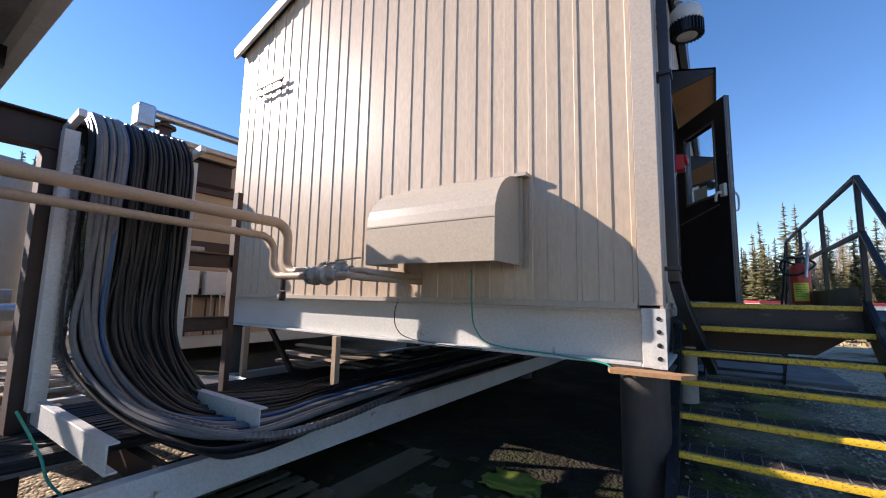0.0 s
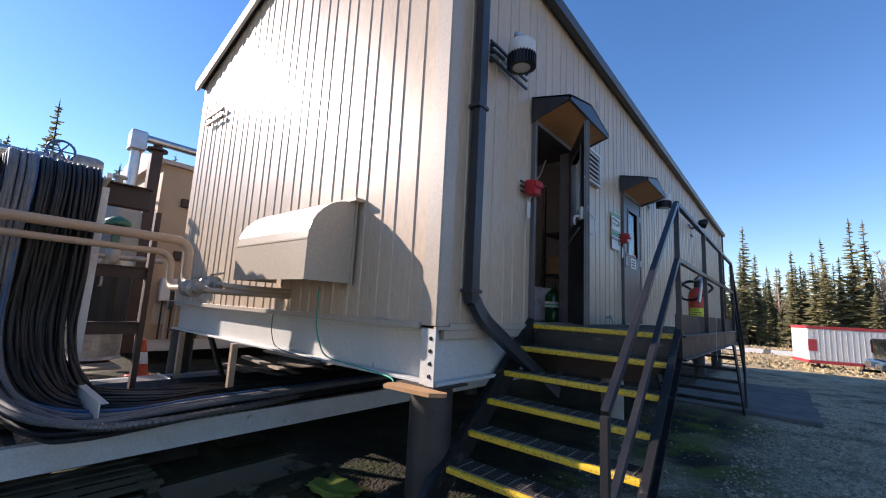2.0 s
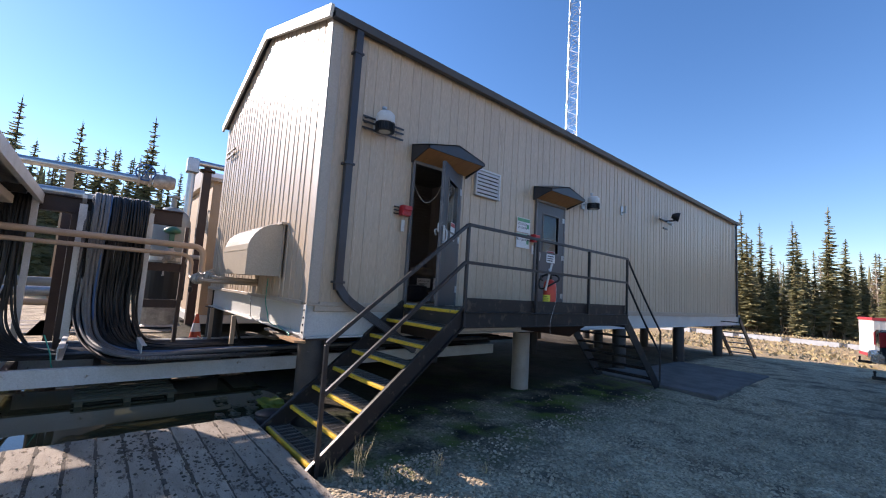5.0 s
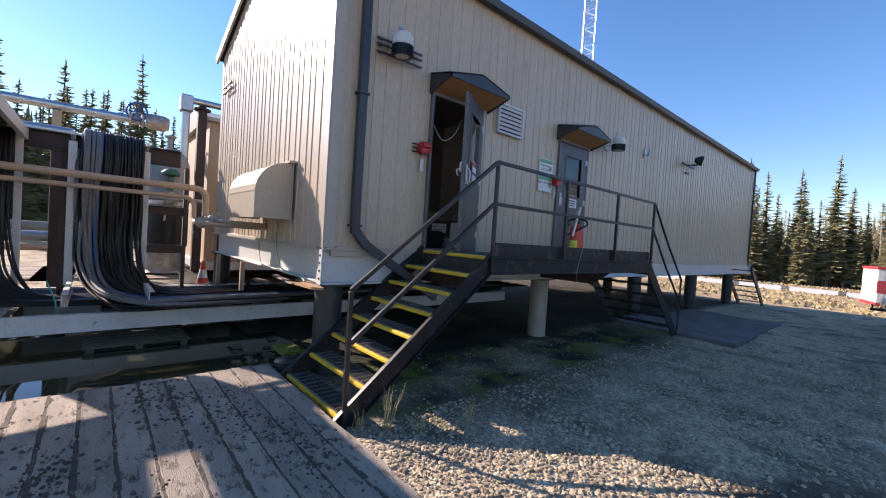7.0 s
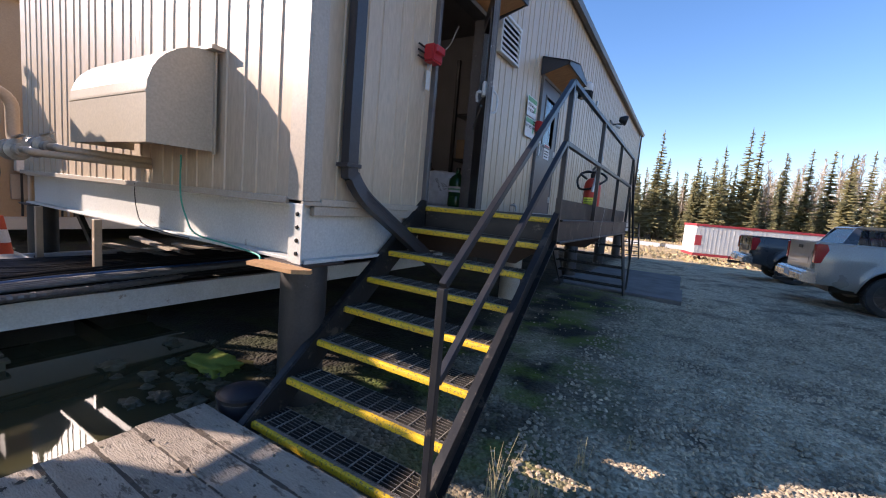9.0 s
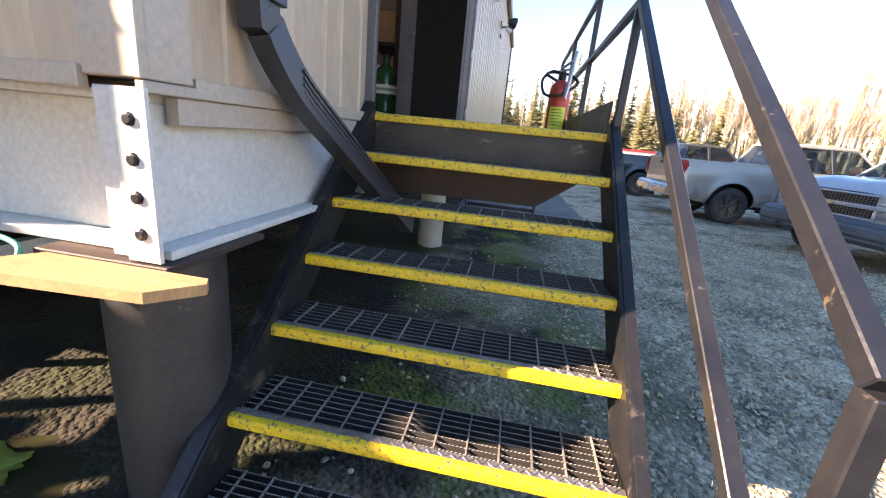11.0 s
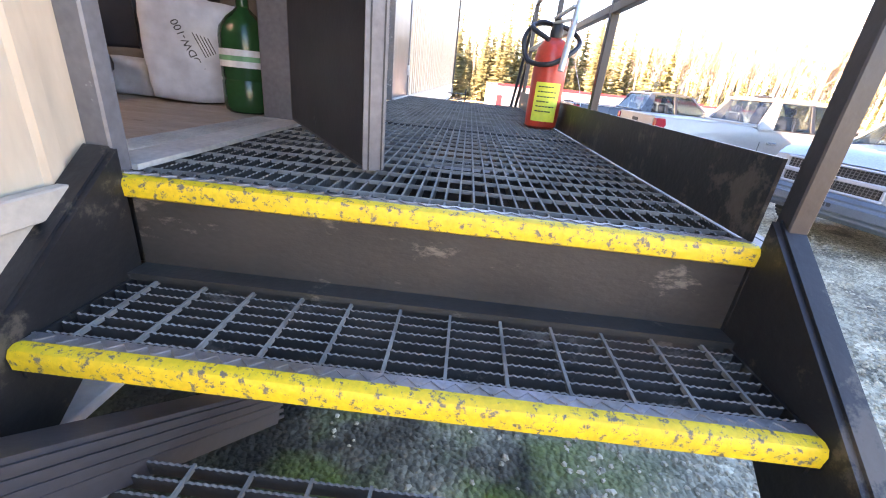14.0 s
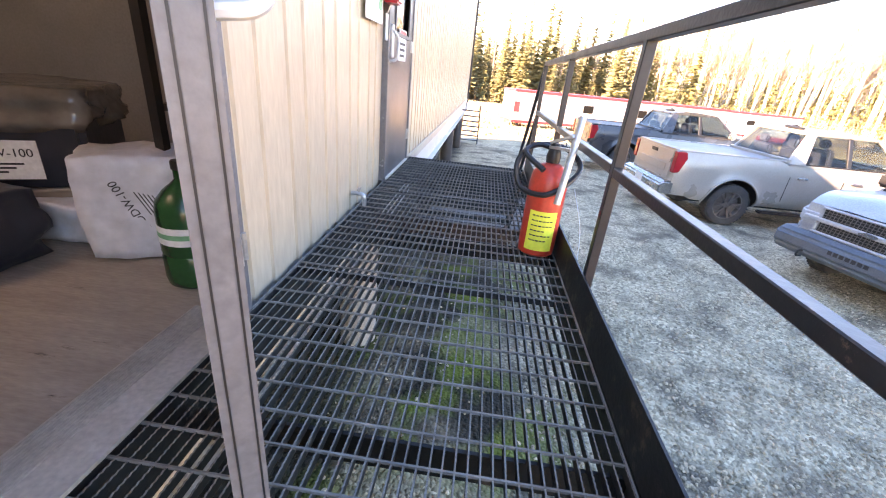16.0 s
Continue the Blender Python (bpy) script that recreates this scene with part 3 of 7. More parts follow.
# skid frame beneath the building
mb = MB()
for y0 in (E + 0.03,):
    mb.box(XL - 0.02, W - 0.135, y0 + 0.09, y0 + 0.11, 1.09, 1.45)
    mb.box(XL - 0.02, W - 0.135, y0, y0 + 0.2, 1.45, 1.475)
    mb.box(XL - 0.02, W - 0.135, y0, y0 + 0.2, 1.065, 1.09)
thing("skid_beam", "pale grey steel beam carrying the building's end", "beam", mb, M["skid"], group="skid beams", bevel=0.003)
for x0 in (W - 0.13, RIDGE_X, XL + 0.02):
    mb = MB()
    ys, top = (E + 0.01, 0.09) if x0 > 0 else (E + 0.24, 0.16)
    mb.box(x0 + 0.07, x0 + 0.09, ys, YF + 0.35, 1.09, 1.45)
    mb.box(x0, x0 + top, ys, YF + 0.35, 1.45, 1.475)
    mb.box(x0, x0 + 0.16, ys, YF + 0.35, 1.065, 1.09)
    if x0 > 0:
        mb.box(x0 - 0.02, x0 + 0.16, YF + 0.35, YF + 0.365, 1.065, 1.475)
    thing("skid_beam", "pale grey steel beam running beneath the building", "beam", mb, M["skid"], group="skid beams", bevel=0.003)
bracket = thing("corner_bracket", "pale steel lifting bracket with bolt holes", "bracket", at=(W - 0.02, E + 0.05, 1.07))
part("plate", MB().box(-0.10, -0.002, -0.065, -0.05, 0, 0.41).box(-0.016, -0.002, -0.05, -0.035, 0, 0.41), M["skid"], bracket, bevel=0.003)
strip = MB().box(-0.035, 0.055, -0.082, -0.07, 0, 0.025).box(-0.035, 0.055, -0.082, -0.07, 0.385, 0.41)
for i in range(4):
    zc = 0.07 + i * 0.09
    ring = [(math.cos(a * math.pi / 4), math.sin(a * math.pi / 4)) for a in range(8)]
    outer = [(max(-1, min(1, c * 1.42)), max(-1, min(1, s * 1.42))) for c, s in ring]
    vs = []
    for xo in (0.012, 0.0):
        vs += [(0.01 + 0.045 * c, -0.07 - xo, zc + 0.045 * s) for c, s in outer] + [(0.01 + 0.017 * c, -0.07 - xo, zc + 0.017 * s) for c, s in ring]
    fs = []
    for a in range(8):
        b = (a + 1) % 8
        fs += [(a, b, 8 + b, 8 + a), (16 + b, 16 + a, 24 + a, 24 + b), (8 + a, 8 + b, 24 + b, 24 + a), (b, a, 16 + a, 16 + b)]
    strip.add(vs, fs)
part("splice_strip", strip, M["skid"], bracket, "pale grey strip with a row of bolts")
for i in range(4):
    mb = MB().lathe([(0.015, 0), (0.015, 0.010), (0.010, 0.013)], (0.01, -0.078, 0.07 + i * 0.09), (0, -1, 0), 10)
    part("bolt", mb, M["dark"], bracket, "dark bolt head")

# piles
for y in (4.26, 8.5, 12.5, 16.5, 20.4):
    for x in (0.36, RIDGE_X, XL + 0.15):
        if y < 5 and x == RIDGE_X:
            continue
        pale = y == 8.5 and x > 0
        mb = MB().lathe([(0.165, -0.3), (0.165, 1.0), (0.16, 1.045), (0.15, 1.045)], (x, y, 0), n=28)
        pl = thing("steel_pile", "pale weathered steel pipe pile under the building" if pale else "dark weathered steel pipe pile under the building", "pile", at=(0, 0, 0), group="piles")
        part("shaft", mb, M["pier_pale" if pale else "pier"], pl, smooth=True)
        part("cap_plate", MB().box(x - 0.2, x + 0.2, y - 0.2, y + 0.2, 1.046, 1.064), M["rust"], pl, "rusty cap plate", bevel=0.003)
thing("plywood_shim", "splintered orange plywood shim on the pile cap", "shim", MB().prism([(0.20, 3.90), (0.62, 3.93), (0.70, 4.02), (0.68, 4.05), (0.22, 4.05), (0.17, 3.98)], lambda u, v, w: (u, v, w), 1.035, 1.062), M["ply"])

# gutter, downpipe, wall trims
gut = MB().prism([(0.0, 0.0), (0.09, 0.0), (0.115, 0.10), (0.10, 0.10), (0.08, 0.02), (0.01, 0.02), (0.01, 0.10), (0.0, 0.10)],
                 lambda u, v, w: (W + 0.03 + u, w, EAVE - 0.10 + v), E - 0.04, YF + 0.05)
thing("gutter", "charcoal metal eaves gutter along the long wall", "gutter", gut, M["gutter"])
dp = thing("downpipe", "charcoal ribbed rectangular downpipe with angled foot", "downpipe")
DPX, DPY = W + 0.065, 4.45
mb = MB()
path = curve([(DPX, DPY, EAVE - 0.06), (DPX, DPY, 4.5), (DPX, DPY, 3.0), (DPX, DPY, 1.82), (DPX + 0.005, DPY + 0.03, 1.70), (DPX + 0.03, DPY + 0.14, 1.56), (DPX + 0.06, DPY + 0.34, 1.425), (DPX + 0.14, DPY + 0.80, 1.125), (DPX + 0.20, DPY + 1.15, 0.895)], 5)
mb.sweep(path, 0.075, 0.10)
part("pipe", mb, M["gutter"], dp)
mb = MB()
for i in range(5):
    mb.sweep([a + Vector((0.038, 0, (i - 2) * 0.022)) for a in path[-16:]], 0.006, 0.008)
part("rib", mb, M["gutter"], dp, kind="stuff")
for z in (1.78, 3.35, 4.9):
    part("strap", MB().box(W - 0.0, DPX + 0.05, DPY - 0.075, DPY + 0.075, z - 0.015, z + 0.015), M["gutter"], dp, bevel=0.003)
mb = MB().box(W - 0.02, W + 0.024, E + 0.0, E + 0.13, BASE, EAVE).box(W - 0.13, W + 0.024, E - 0.024, E + 0.0, BASE, EAVE)
thing("trim_corner", "tan folded corner flashing", "trim", mb, M["trim"], kind="structure", bevel=0.003)
thing("trim_far_corner", "dark corner flashing and downpipe at the far end", "trim", MB().box(W, W + 0.06, YF - 0.08, YF, 1.4, EAVE), M["gutter"], kind="structure", bevel=0.003)
thing("trim_base", "tan base flashing under the siding", "trim", MB().box(XL, W - 0.14, E - 0.03, E + 0.0, BASE - 0.03, BASE + 0.02).box(W, W + 0.026, E + 0.14, P0 - 0.03, BASE - 0.03, BASE + 0.02).box(W, W + 0.026, E - 0.02, E + 0.14, BASE - 0.03, BASE - 0.003).box(W, W + 0.026, P1 + 0.03, YF - 0.1, BASE - 0.03, BASE + 0.02), M["trim"], kind="structure", bevel=0.003)

thing("trim_skirt", "cream base flange below the siding", "trim", MB().box(W - 0.03, W + 0.012, E + 0.09, P0 - 0.03, 1.40, BASE - 0.031).box(W - 0.03, W + 0.012, P1 + 0.03, YF - 0.1, 1.40, BASE - 0.031), M["trim"], kind="structure", bevel=0.003)

# ---- doors ----
def door_frame(a, b, name):
    fr = thing(name, "charcoal steel door frame in the ribbed wall", "door frame", kind="structure")
    part("jamb", MB().box(W - 0.13, W + 0.035, a, a + 0.045, LAND, DOOR_TOP), M["frame_grey"], fr, bevel=0.004)
    part("jamb", MB().box(W - 0.13, W + 0.035, b - 0.045, b, LAND, DOOR_TOP), M["frame_grey"], fr, bevel=0.004)
    part("head", MB().box(W - 0.13, W + 0.035, a + 0.045, b - 0.045, DOOR_TOP - 0.05, DOOR_TOP), M["frame_grey"], fr, bevel=0.004)
    mb = MB().box(W - 0.16, W + 0.045, a + 0.045, b - 0.045, LAND, LAND + 0.012)
    for i in range(11):
        mb.box(W - 0.155 + i * 0.009, W - 0.151 + i * 0.009, a + 0.05, b - 0.05, LAND + 0.012, LAND + 0.0138)
    part("sill", mb, M["sill"], fr, "ribbed aluminium threshold")
    return fr


door_frame(*DOORS[0], "door_frame_1")
door_frame(*DOORS[1], "door_frame_2")


def door_leaf(name, label, width, z0, z1, m, open_face):
    """A leaf hinged at its origin, running along -y, outer face towards +x."""
    leaf = thing(name, label, "door", kind="structure")
    leaf.matrix_basis = m
    h, w = z1 - z0, width
    ga, gb, g0, g1 = 0.20, w - 0.20, h - 0.98, h - 0.22      # glazed opening
    t = 0.045
    mb = MB().box(0, t, -w, -gb, 0, h).box(0, t, -ga, 0, 0, h).box(0, t, -gb, -ga, 0, g0).box(0, t, -gb, -ga, g1, h)
    panel = part("panel", mb, M["door"], leaf)
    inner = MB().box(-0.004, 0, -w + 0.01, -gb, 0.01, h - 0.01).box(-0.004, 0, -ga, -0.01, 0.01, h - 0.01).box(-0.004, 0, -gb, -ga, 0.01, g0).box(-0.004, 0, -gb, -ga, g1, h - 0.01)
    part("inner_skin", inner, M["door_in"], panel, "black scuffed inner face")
    part("edge_strip", MB().box(-0.006, t + 0.003, -w - 0.004, -w, 0.0, h), M["frame_grey"], panel, "bare grey door edge")
    part("edge_seam", MB().box(0.006, 0.009, -w - 0.0056, -w - 0.0038, 0.0, h).box(0.038, 0.041, -w - 0.0056, -w - 0.0038, 0.0, h), M["black"], panel, "dark folded seam")
    mb = MB()
    for y0, y1, a, b in ((-gb - 0.03, -gb, g0 - 0.03, g1 + 0.03), (-ga, -ga + 0.03, g0 - 0.03, g1 + 0.03), (-gb, -ga, g0 - 0.03, g0), (-gb, -ga, g1, g1 + 0.03)):
        mb.box(-0.012, t + 0.012, y0, y1, a, b)
    part("glazing_bead", mb, M["frame_grey"], leaf, bevel=0.003)
    pane = part("pane", MB().box(0.02, 0.026, -gb, -ga, g0, g1), M["pane"], leaf, "clear glass pane")
    pane.visible_shadow = False
    for z in (0.25, h / 2, h - 0.25):
        part("hinge", MB().tube([(0.055, 0.006, z - 0.05), (0.055, 0.006, z + 0.05)], 0.01, 8).box(0.03, 0.05, -0.05, 0.0, z - 0.05, z + 0.05), M["galv"], leaf, "steel hinge")
    # lever set
    hd = part("lockset", MB().box(t, t + 0.02, -w + 0.03, -w + 0.09, 0.93, 1.16).box(-0.04, -0.004, -w + 0.02, -w + 0.095, 1.06, 1.19), M["plastic"], leaf, "pale lock body", bevel=0.006)
    lever = MB().tube(curve([(t + 0.0, -w + 0.025, 0.905), (t + 0.045, -w + 0.03, 0.915), (t + 0.06, -w + 0.035, 0.95), (t + 0.062, -w + 0.04, 1.06), (t + 0.02, -w + 0.045, 1.12)], 6), 0.010, 8)
    lever.tube(curve([(-0.045, -w + 0.06, 1.10), (-0.08, -w + 0.06, 1.095), (-0.085, -w + 0.08, 1.06), (-0.075, -w + 0.1, 1.02)], 5), 0.013, 8)
    part("lever", lever, M["plastic"], hd, "pale lever handle")
    if open_face:
        part("closer_rod", MB().tube([(-0.03, -w + 0.12, 0.99), (-0.035, -0.1, 0.90)], 0.008, 8), M["galv"], leaf, "steel panic rod")
        part("door_sign", MB().box(t, t + 0.003, -w + 0.42, -w + 0.66, 1.0, 1.28), M["paper"], leaf, "white notice with a red heading")
        part("sign_heading", MB().box(t + 0.003, t + 0.005, -w + 0.43, -w + 0.65, 1.21, 1.27), M["sign_red"], leaf, "red heading bar")
    else:
        part("door_sign", MB().box(t, t + 0.003, -w + 0.35, -w + 0.64, 0.92, 1.16), M["paper"], leaf, "white notice with a red heading")
        part("sign_heading", MB().box(t + 0.003, t + 0.005, -w + 0.37, -w + 0.62, 1.10, 1.15), M["sign_red"], leaf, "red heading bar")
        bars = MB()
        for i in range(3):
            bars.box(t + 0.003, t + 0.005, -w + 0.38, -w + 0.56 + 0.02 * i, 0.95 + i * 0.045, 0.97 + i * 0.045)
        part("sign_bars", bars, M["ink"], leaf, "dark print bars")
    return leaf


H1 = Vector((W - 0.005, 6.50))
F1 = Vector((0.985, 5.735))
ang = math.degrees(math.atan2(F1.x - H1.x, -(F1.y - H1.y)))
leaf1 = door_leaf("door_1", "charcoal steel door with a glass pane standing open", (F1 - H1).length, LAND + 0.015, 3.64, pose(H1.x, H1.y, LAND + 0.015, 0, 0, ang), True)
leaf2 = door_leaf("door_2", "closed charcoal steel door with a glass pane", 0.925, LAND + 0.015, 3.64, pose(W - 0.02, 9.572, LAND + 0.015), False)


def awning(y0, y1, name="door_awning"):
    yc, x1 = (y0 + y1) / 2, 0.93
    aw = thing(name, "charcoal sheet-metal awning with a plywood underside", "awning", group="door awnings")
    zs, zp = 3.845, 3.985
    top = MB()
    for a, b in ((y0, yc), (y1, yc)):
        v = [(W, a, zs + 0.10), (W, b, zp + 0.10), (x1, b, zp), (x1, a, zs)]
        top.add(v + [(x, y, z - 0.02) for x, y, z in v], [(0, 1, 2, 3), (7, 6, 5, 4), (0, 3, 7, 4), (3, 2, 6, 7), (2, 1, 5, 6), (1, 0, 4, 5)])
    part("roof_sheet", top, M["gutter"], aw)
    for y in (y0, y1 - 0.02):
        part("side_gusset", MB().prism([(W, 3.66), (x1, 3.80), (x1, zs), (W, zs + 0.1)], lambda u, v, w: (u, w, v), y, y + 0.02), M["gutter"], aw)
    part("front_fascia", MB().prism([(y0, 3.79), (y1, 3.79), (y1, zs), (yc, zp), (y0, zs)], lambda u, v, w: (w, u, v), x1 - 0.02, x1), M["gutter"], aw)
    v = [(W, y0 + 0.02, 3.70), (W, y1 - 0.02, 3.70), (x1 - 0.02, y1 - 0.02, 3.80), (x1 - 0.02, y0 + 0.02, 3.80)]
    part("soffit", MB().add(v + [(x, y, z + 0.012) for x, y, z in v], [(3, 2, 1, 0), (4, 5, 6, 7), (0, 1, 5, 4), (1, 2, 6, 5), (2, 3, 7, 6), (3, 0, 4, 7)]), M["ply"], aw, "bare plywood underside")
    return aw


awning(5.50, 6.66)
awning(8.52, 9.72)

# louvred vent
vent = thing("wall_vent", "white louvred vent in the ribbed wall", "vent")
va, vb, v0, v1 = 6.85, 7.47, 3.43, 3.91
part("frame", MB().box(W, W + 0.06, va, va + 0.035, v0, v1).box(W, W + 0.06, vb - 0.035, vb, v0, v1).box(W, W + 0.06, va + 0.035, vb - 0.035, v0, v0 + 0.035).box(W, W + 0.06, va + 0.035, vb - 0.035, v1 - 0.035, v1), M["plastic"], vent, bevel=0.004)
part("backing", MB().box(W + 0.021, W + 0.024, va + 0.03, vb - 0.03, v0 + 0.03, v1 - 0.03), M["black"], vent)
for i in range(6):
    z = v0 + 0.06 + i * 0.066
    part("slat", MB().prism([(W + 0.026, z + 0.05), (W + 0.03, z + 0.055), (W + 0.062, z), (W + 0.058, z - 0.005)], lambda u, v, w: (u, w, v), va + 0.036, vb - 0.036), M["plastic"], vent)

# ---- air hood on the end wall ----
hood = thing("vent_hood", "tan sheet-metal hood with a curved top", "hood")
hx0, hx1, hf, hz0, hz1 = -1.88, -0.54, E - 0.49, 1.81, 2.56
out = [(E - 0.02, hz0), (hf, hz0), (hf, 2.16)]
for i in range(1, 9):
    a = math.pi / 2 * i / 8
    out.append((E - 0.06 - (E - 0.06 - hf) * math.cos(a), 2.16 + (hz1 - 2.16) * math.sin(a)))
out.append((E - 0.02, hz1))
inner_out = [(E - 0.02, hz0 + 0.004)] + [(min(E - 0.02, y + 0.015), z - (0.012 if z > 2.2 else 0)) for y, z in out[1:]]
mb = MB()
n = len(out)
ring = [(hx0, y, z) for y, z in out] + [(hx1, y, z) for y, z in out]
mb.add(ring, [(i, i + 1, n + i + 1, n + i) for i in range(1, n - 1)] + [tuple(range(n)), tuple(range(n, 2 * n))[::-1]])
mb.add([(hx0 + 0.01, hf + 0.02, hz0 + 0.06), (hx1 - 0.01, hf + 0.02, hz0 + 0.06), (hx1 - 0.01, E - 0.02, hz0 + 0.06), (hx0 + 0.01, E - 0.02, hz0 + 0.06)], [(0, 1, 2, 3)])
part("shell", mb, M["hood"], hood)
part("seam", MB().box(hx0 - 0.002, hx1 + 0.002, hf - 0.005, hf, 2.15, 2.165), M["hood"], hood)
part("top_flashing", MB().prism([(hx0 + 0.16, hz1 - 0.0), (hx1 + 0.09, hz1 + 0.0), (hx1 + 0.09, hz1 + 0.03), (hx0 + 0.16, hz1 + 0.03)], lambda u, v, w: (u, w, v), E - 0.10, E - 0.0), M["trim"], hood)
part("side_flange", MB().box(hx1, hx1 + 0.03, E - 0.035, E - 0.022, hz0 - 0.02, hz1), M["hood"], hood)

# bracket rails on the end wall
for z in (4.42, 4.54):
    st = thing("strut_rail", "short tan strut rail bolted to the siding", "bracket", group="end wall struts")
    part("rail", MB().box(-4.72, -4.06, E - 0.075, E - 0.045, z - 0.02, z + 0.02), M["trim"], st, bevel=0.003)
    for x in (-4.62, -4.16):
        part("clip", MB().box(x - 0.02, x + 0.02, E - 0.045, E - 0.018, z - 0.02, z + 0.02), M["dark"], st)

# ---- landing and stairs ----
def serrated(mb, p, q, t, depth, step=0.021, tooth=0.004):
    """A flat bar from p to q (its top edge) with small teeth along the top."""
    p, q = Vector(p), Vector(q)
    d = q - p
    n = max(2, int(d.length / step))
    s = Vector((d.y, -d.x, 0)).normalized() * t / 2
    vs, fs = [], []
    for i in range(2 * n + 1):
        c = p + d * (i / (2 * n))
        zt = -tooth if i % 2 else 0
        vs += [c - s + Vector((0, 0, zt)), c + s + Vector((0, 0, zt)), c + s + Vector((0, 0, -depth)), c - s + Vector((0, 0, -depth))]
    for i in range(2 * n):
        a, b = 4 * i, 4 * i + 4
        fs += [(a, a + 1, b + 1, b), (a + 1, a + 2, b + 2, b + 1), (a + 2, a + 3, b + 3, b + 2), (a + 3, a, b, b + 3)]
    fs += [(3, 2, 1, 0), tuple(4 * 2 * n + j for j in range(4))]
    mb.add(vs, fs)


def quick(name, mb, material, parent, label="", top=None):
    """Large plain meshes, with no clean-up pass; top: the material of the faces that look up."""
    me = bpy.data.meshes.new(name)
    me.from_pydata(mb.v, [], mb.f)
    me.materials.append(material)
    if top:
        me.materials.append(top)
        me.update()
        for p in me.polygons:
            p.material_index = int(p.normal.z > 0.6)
    ob = new(name, me)
    ob.parent = parent
    return tagged(ob, label)


landing = thing("landing", "dark steel grating landing with kick plates", "landing")
cuts = [P0 + 0.035, 6.93, 8.36, P1]
for a, b in zip(cuts, cuts[1:]):
    mb, rods = MB(), MB()
    n = 40
    for i in range(n + 1):
        x = W + 0.035 + (XB - W - 0.05) * i / n
        serrated(mb, (x, a + 0.004, LAND), (x, b - 0.004, LAND), 0.0045, 0.030, 0.016, 0.003)
    y = a + 0.05
    while y < b - 0.02:
        rods.bar((W + 0.035, y, LAND - 0.0035), (XB - 0.015, y, LAND - 0.0035), 0.0055, 0.009)
        y += 0.1016
    for y in (a + 0.004, b - 0.004):
        mb.box(W + 0.03, XB - 0.01, y - 0.0025, y + 0.0025, LAND - 0.03, LAND - 0.001)
    for x in (W + 0.03, XB - 0.012):
        mb.box(x - 0.003, x + 0.003, a, b, LAND - 0.03, LAND + 0.001)
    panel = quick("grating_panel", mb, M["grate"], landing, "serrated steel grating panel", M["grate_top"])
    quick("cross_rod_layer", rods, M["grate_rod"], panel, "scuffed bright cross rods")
for y in (6.1, 7.6, 9.1):
    part("cross_beam", MB().box(W + 0.06, XB - 0.0, y - 0.006, y + 0.006, LAND - 0.14, LAND - 0.035), M["dark"], landing)
fr = MB()
fr.box(XB, XB + 0.05, P0, P1, LAND - 0.20, LAND - 0.005)
fr.box(XB + 0.05, XB + 0.075, P0, P1, LAND - 0.02, LAND - 0.005).box(XB + 0.05, XB + 0.075, P0, P1, LAND - 0.20, LAND - 0.185)
part("side_channel", fr, M["dark"], landing, bevel=0.003)
part("inner_channel", MB().box(W + 0.03, W + 0.06, P0 + 0.03, P1, LAND - 0.20, LAND - 0.034), M["dark"], landing, bevel=0.003)
part("end_channel", MB().box(W + 0.06, XB, P1 - 0.04, P1, LAND - 0.20, LAND - 0.034), M["dark"], landing, bevel=0.003)
part("front_riser", MB().box(W + 0.06, XB, P0 + 0.012, P0 + 0.03, LAND - 0.205, LAND - 0.03).box(W + 0.06, XB, P0 - 0.04, P0 + 0.012, LAND - 0.205, LAND - 0.19), M["riser"], landing, "stained dark riser plate")
part("kick_plate", MB().box(XB - 0.004, XB + 0.004, P0 + 0.03, P1 - 0.01, LAND + 0.002, LAND + 0.165), M["dark"], landing, "dark kick plate with scuffed edge")
for y0, y1 in ((5.56, 5.572), (8.36, 8.372)):
    part("underbrace", MB().prism([(W - 0.1, LAND - 0.2), (XB, LAND - 0.2), (XB - 0.30, LAND - 0.42), (W - 0.1, LAND - 0.42)], lambda u, v, w: (u, w, v), y0, y1), M["rust"], landing, "rust-brown tapered brace under the landing")


def nosing(mb_y, mb_p, y, z, x0, x1):
    """A rounded yellow front edge, and the tread plate lip behind it."""
    mb_y.prism([(y, z - 0.040), (y - 0.006, z - 0.036), (y - 0.008, z - 0.012), (y - 0.003, z - 0.001), (y + 0.006, z + 0.003), (y + 0.018, z + 0.003), (y + 0.018, z - 0.003), (y + 0.006, z - 0.006), (y + 0.005, z - 0.040)],
               lambda u, v, w: (w, u, v), x0, x1)
    mb_p.box(x0, x1, y + 0.018, y + 0.042, z - 0.003, z + 0.0025)
    x = x0 + 0.01
    i = 0
    while x < x1 - 0.02:
        d = 0.009 if i % 2 else -0.009
        mb_p.bar((x - d, y + 0.022, z + 0.003), (x + d, y + 0.038, z + 0.003), 0.005, 0.004)
        x += 0.019
        i += 1


yb, pb = MB(), MB()
nosing(yb, pb, P0, LAND, W + 0.03, XB)
part("nosing", yb, M["yellow"], landing, "worn yellow nosing", smooth=True)
quick("tread_lip", pb, M["treadplate"], landing, "scuffed diamond plate lip")


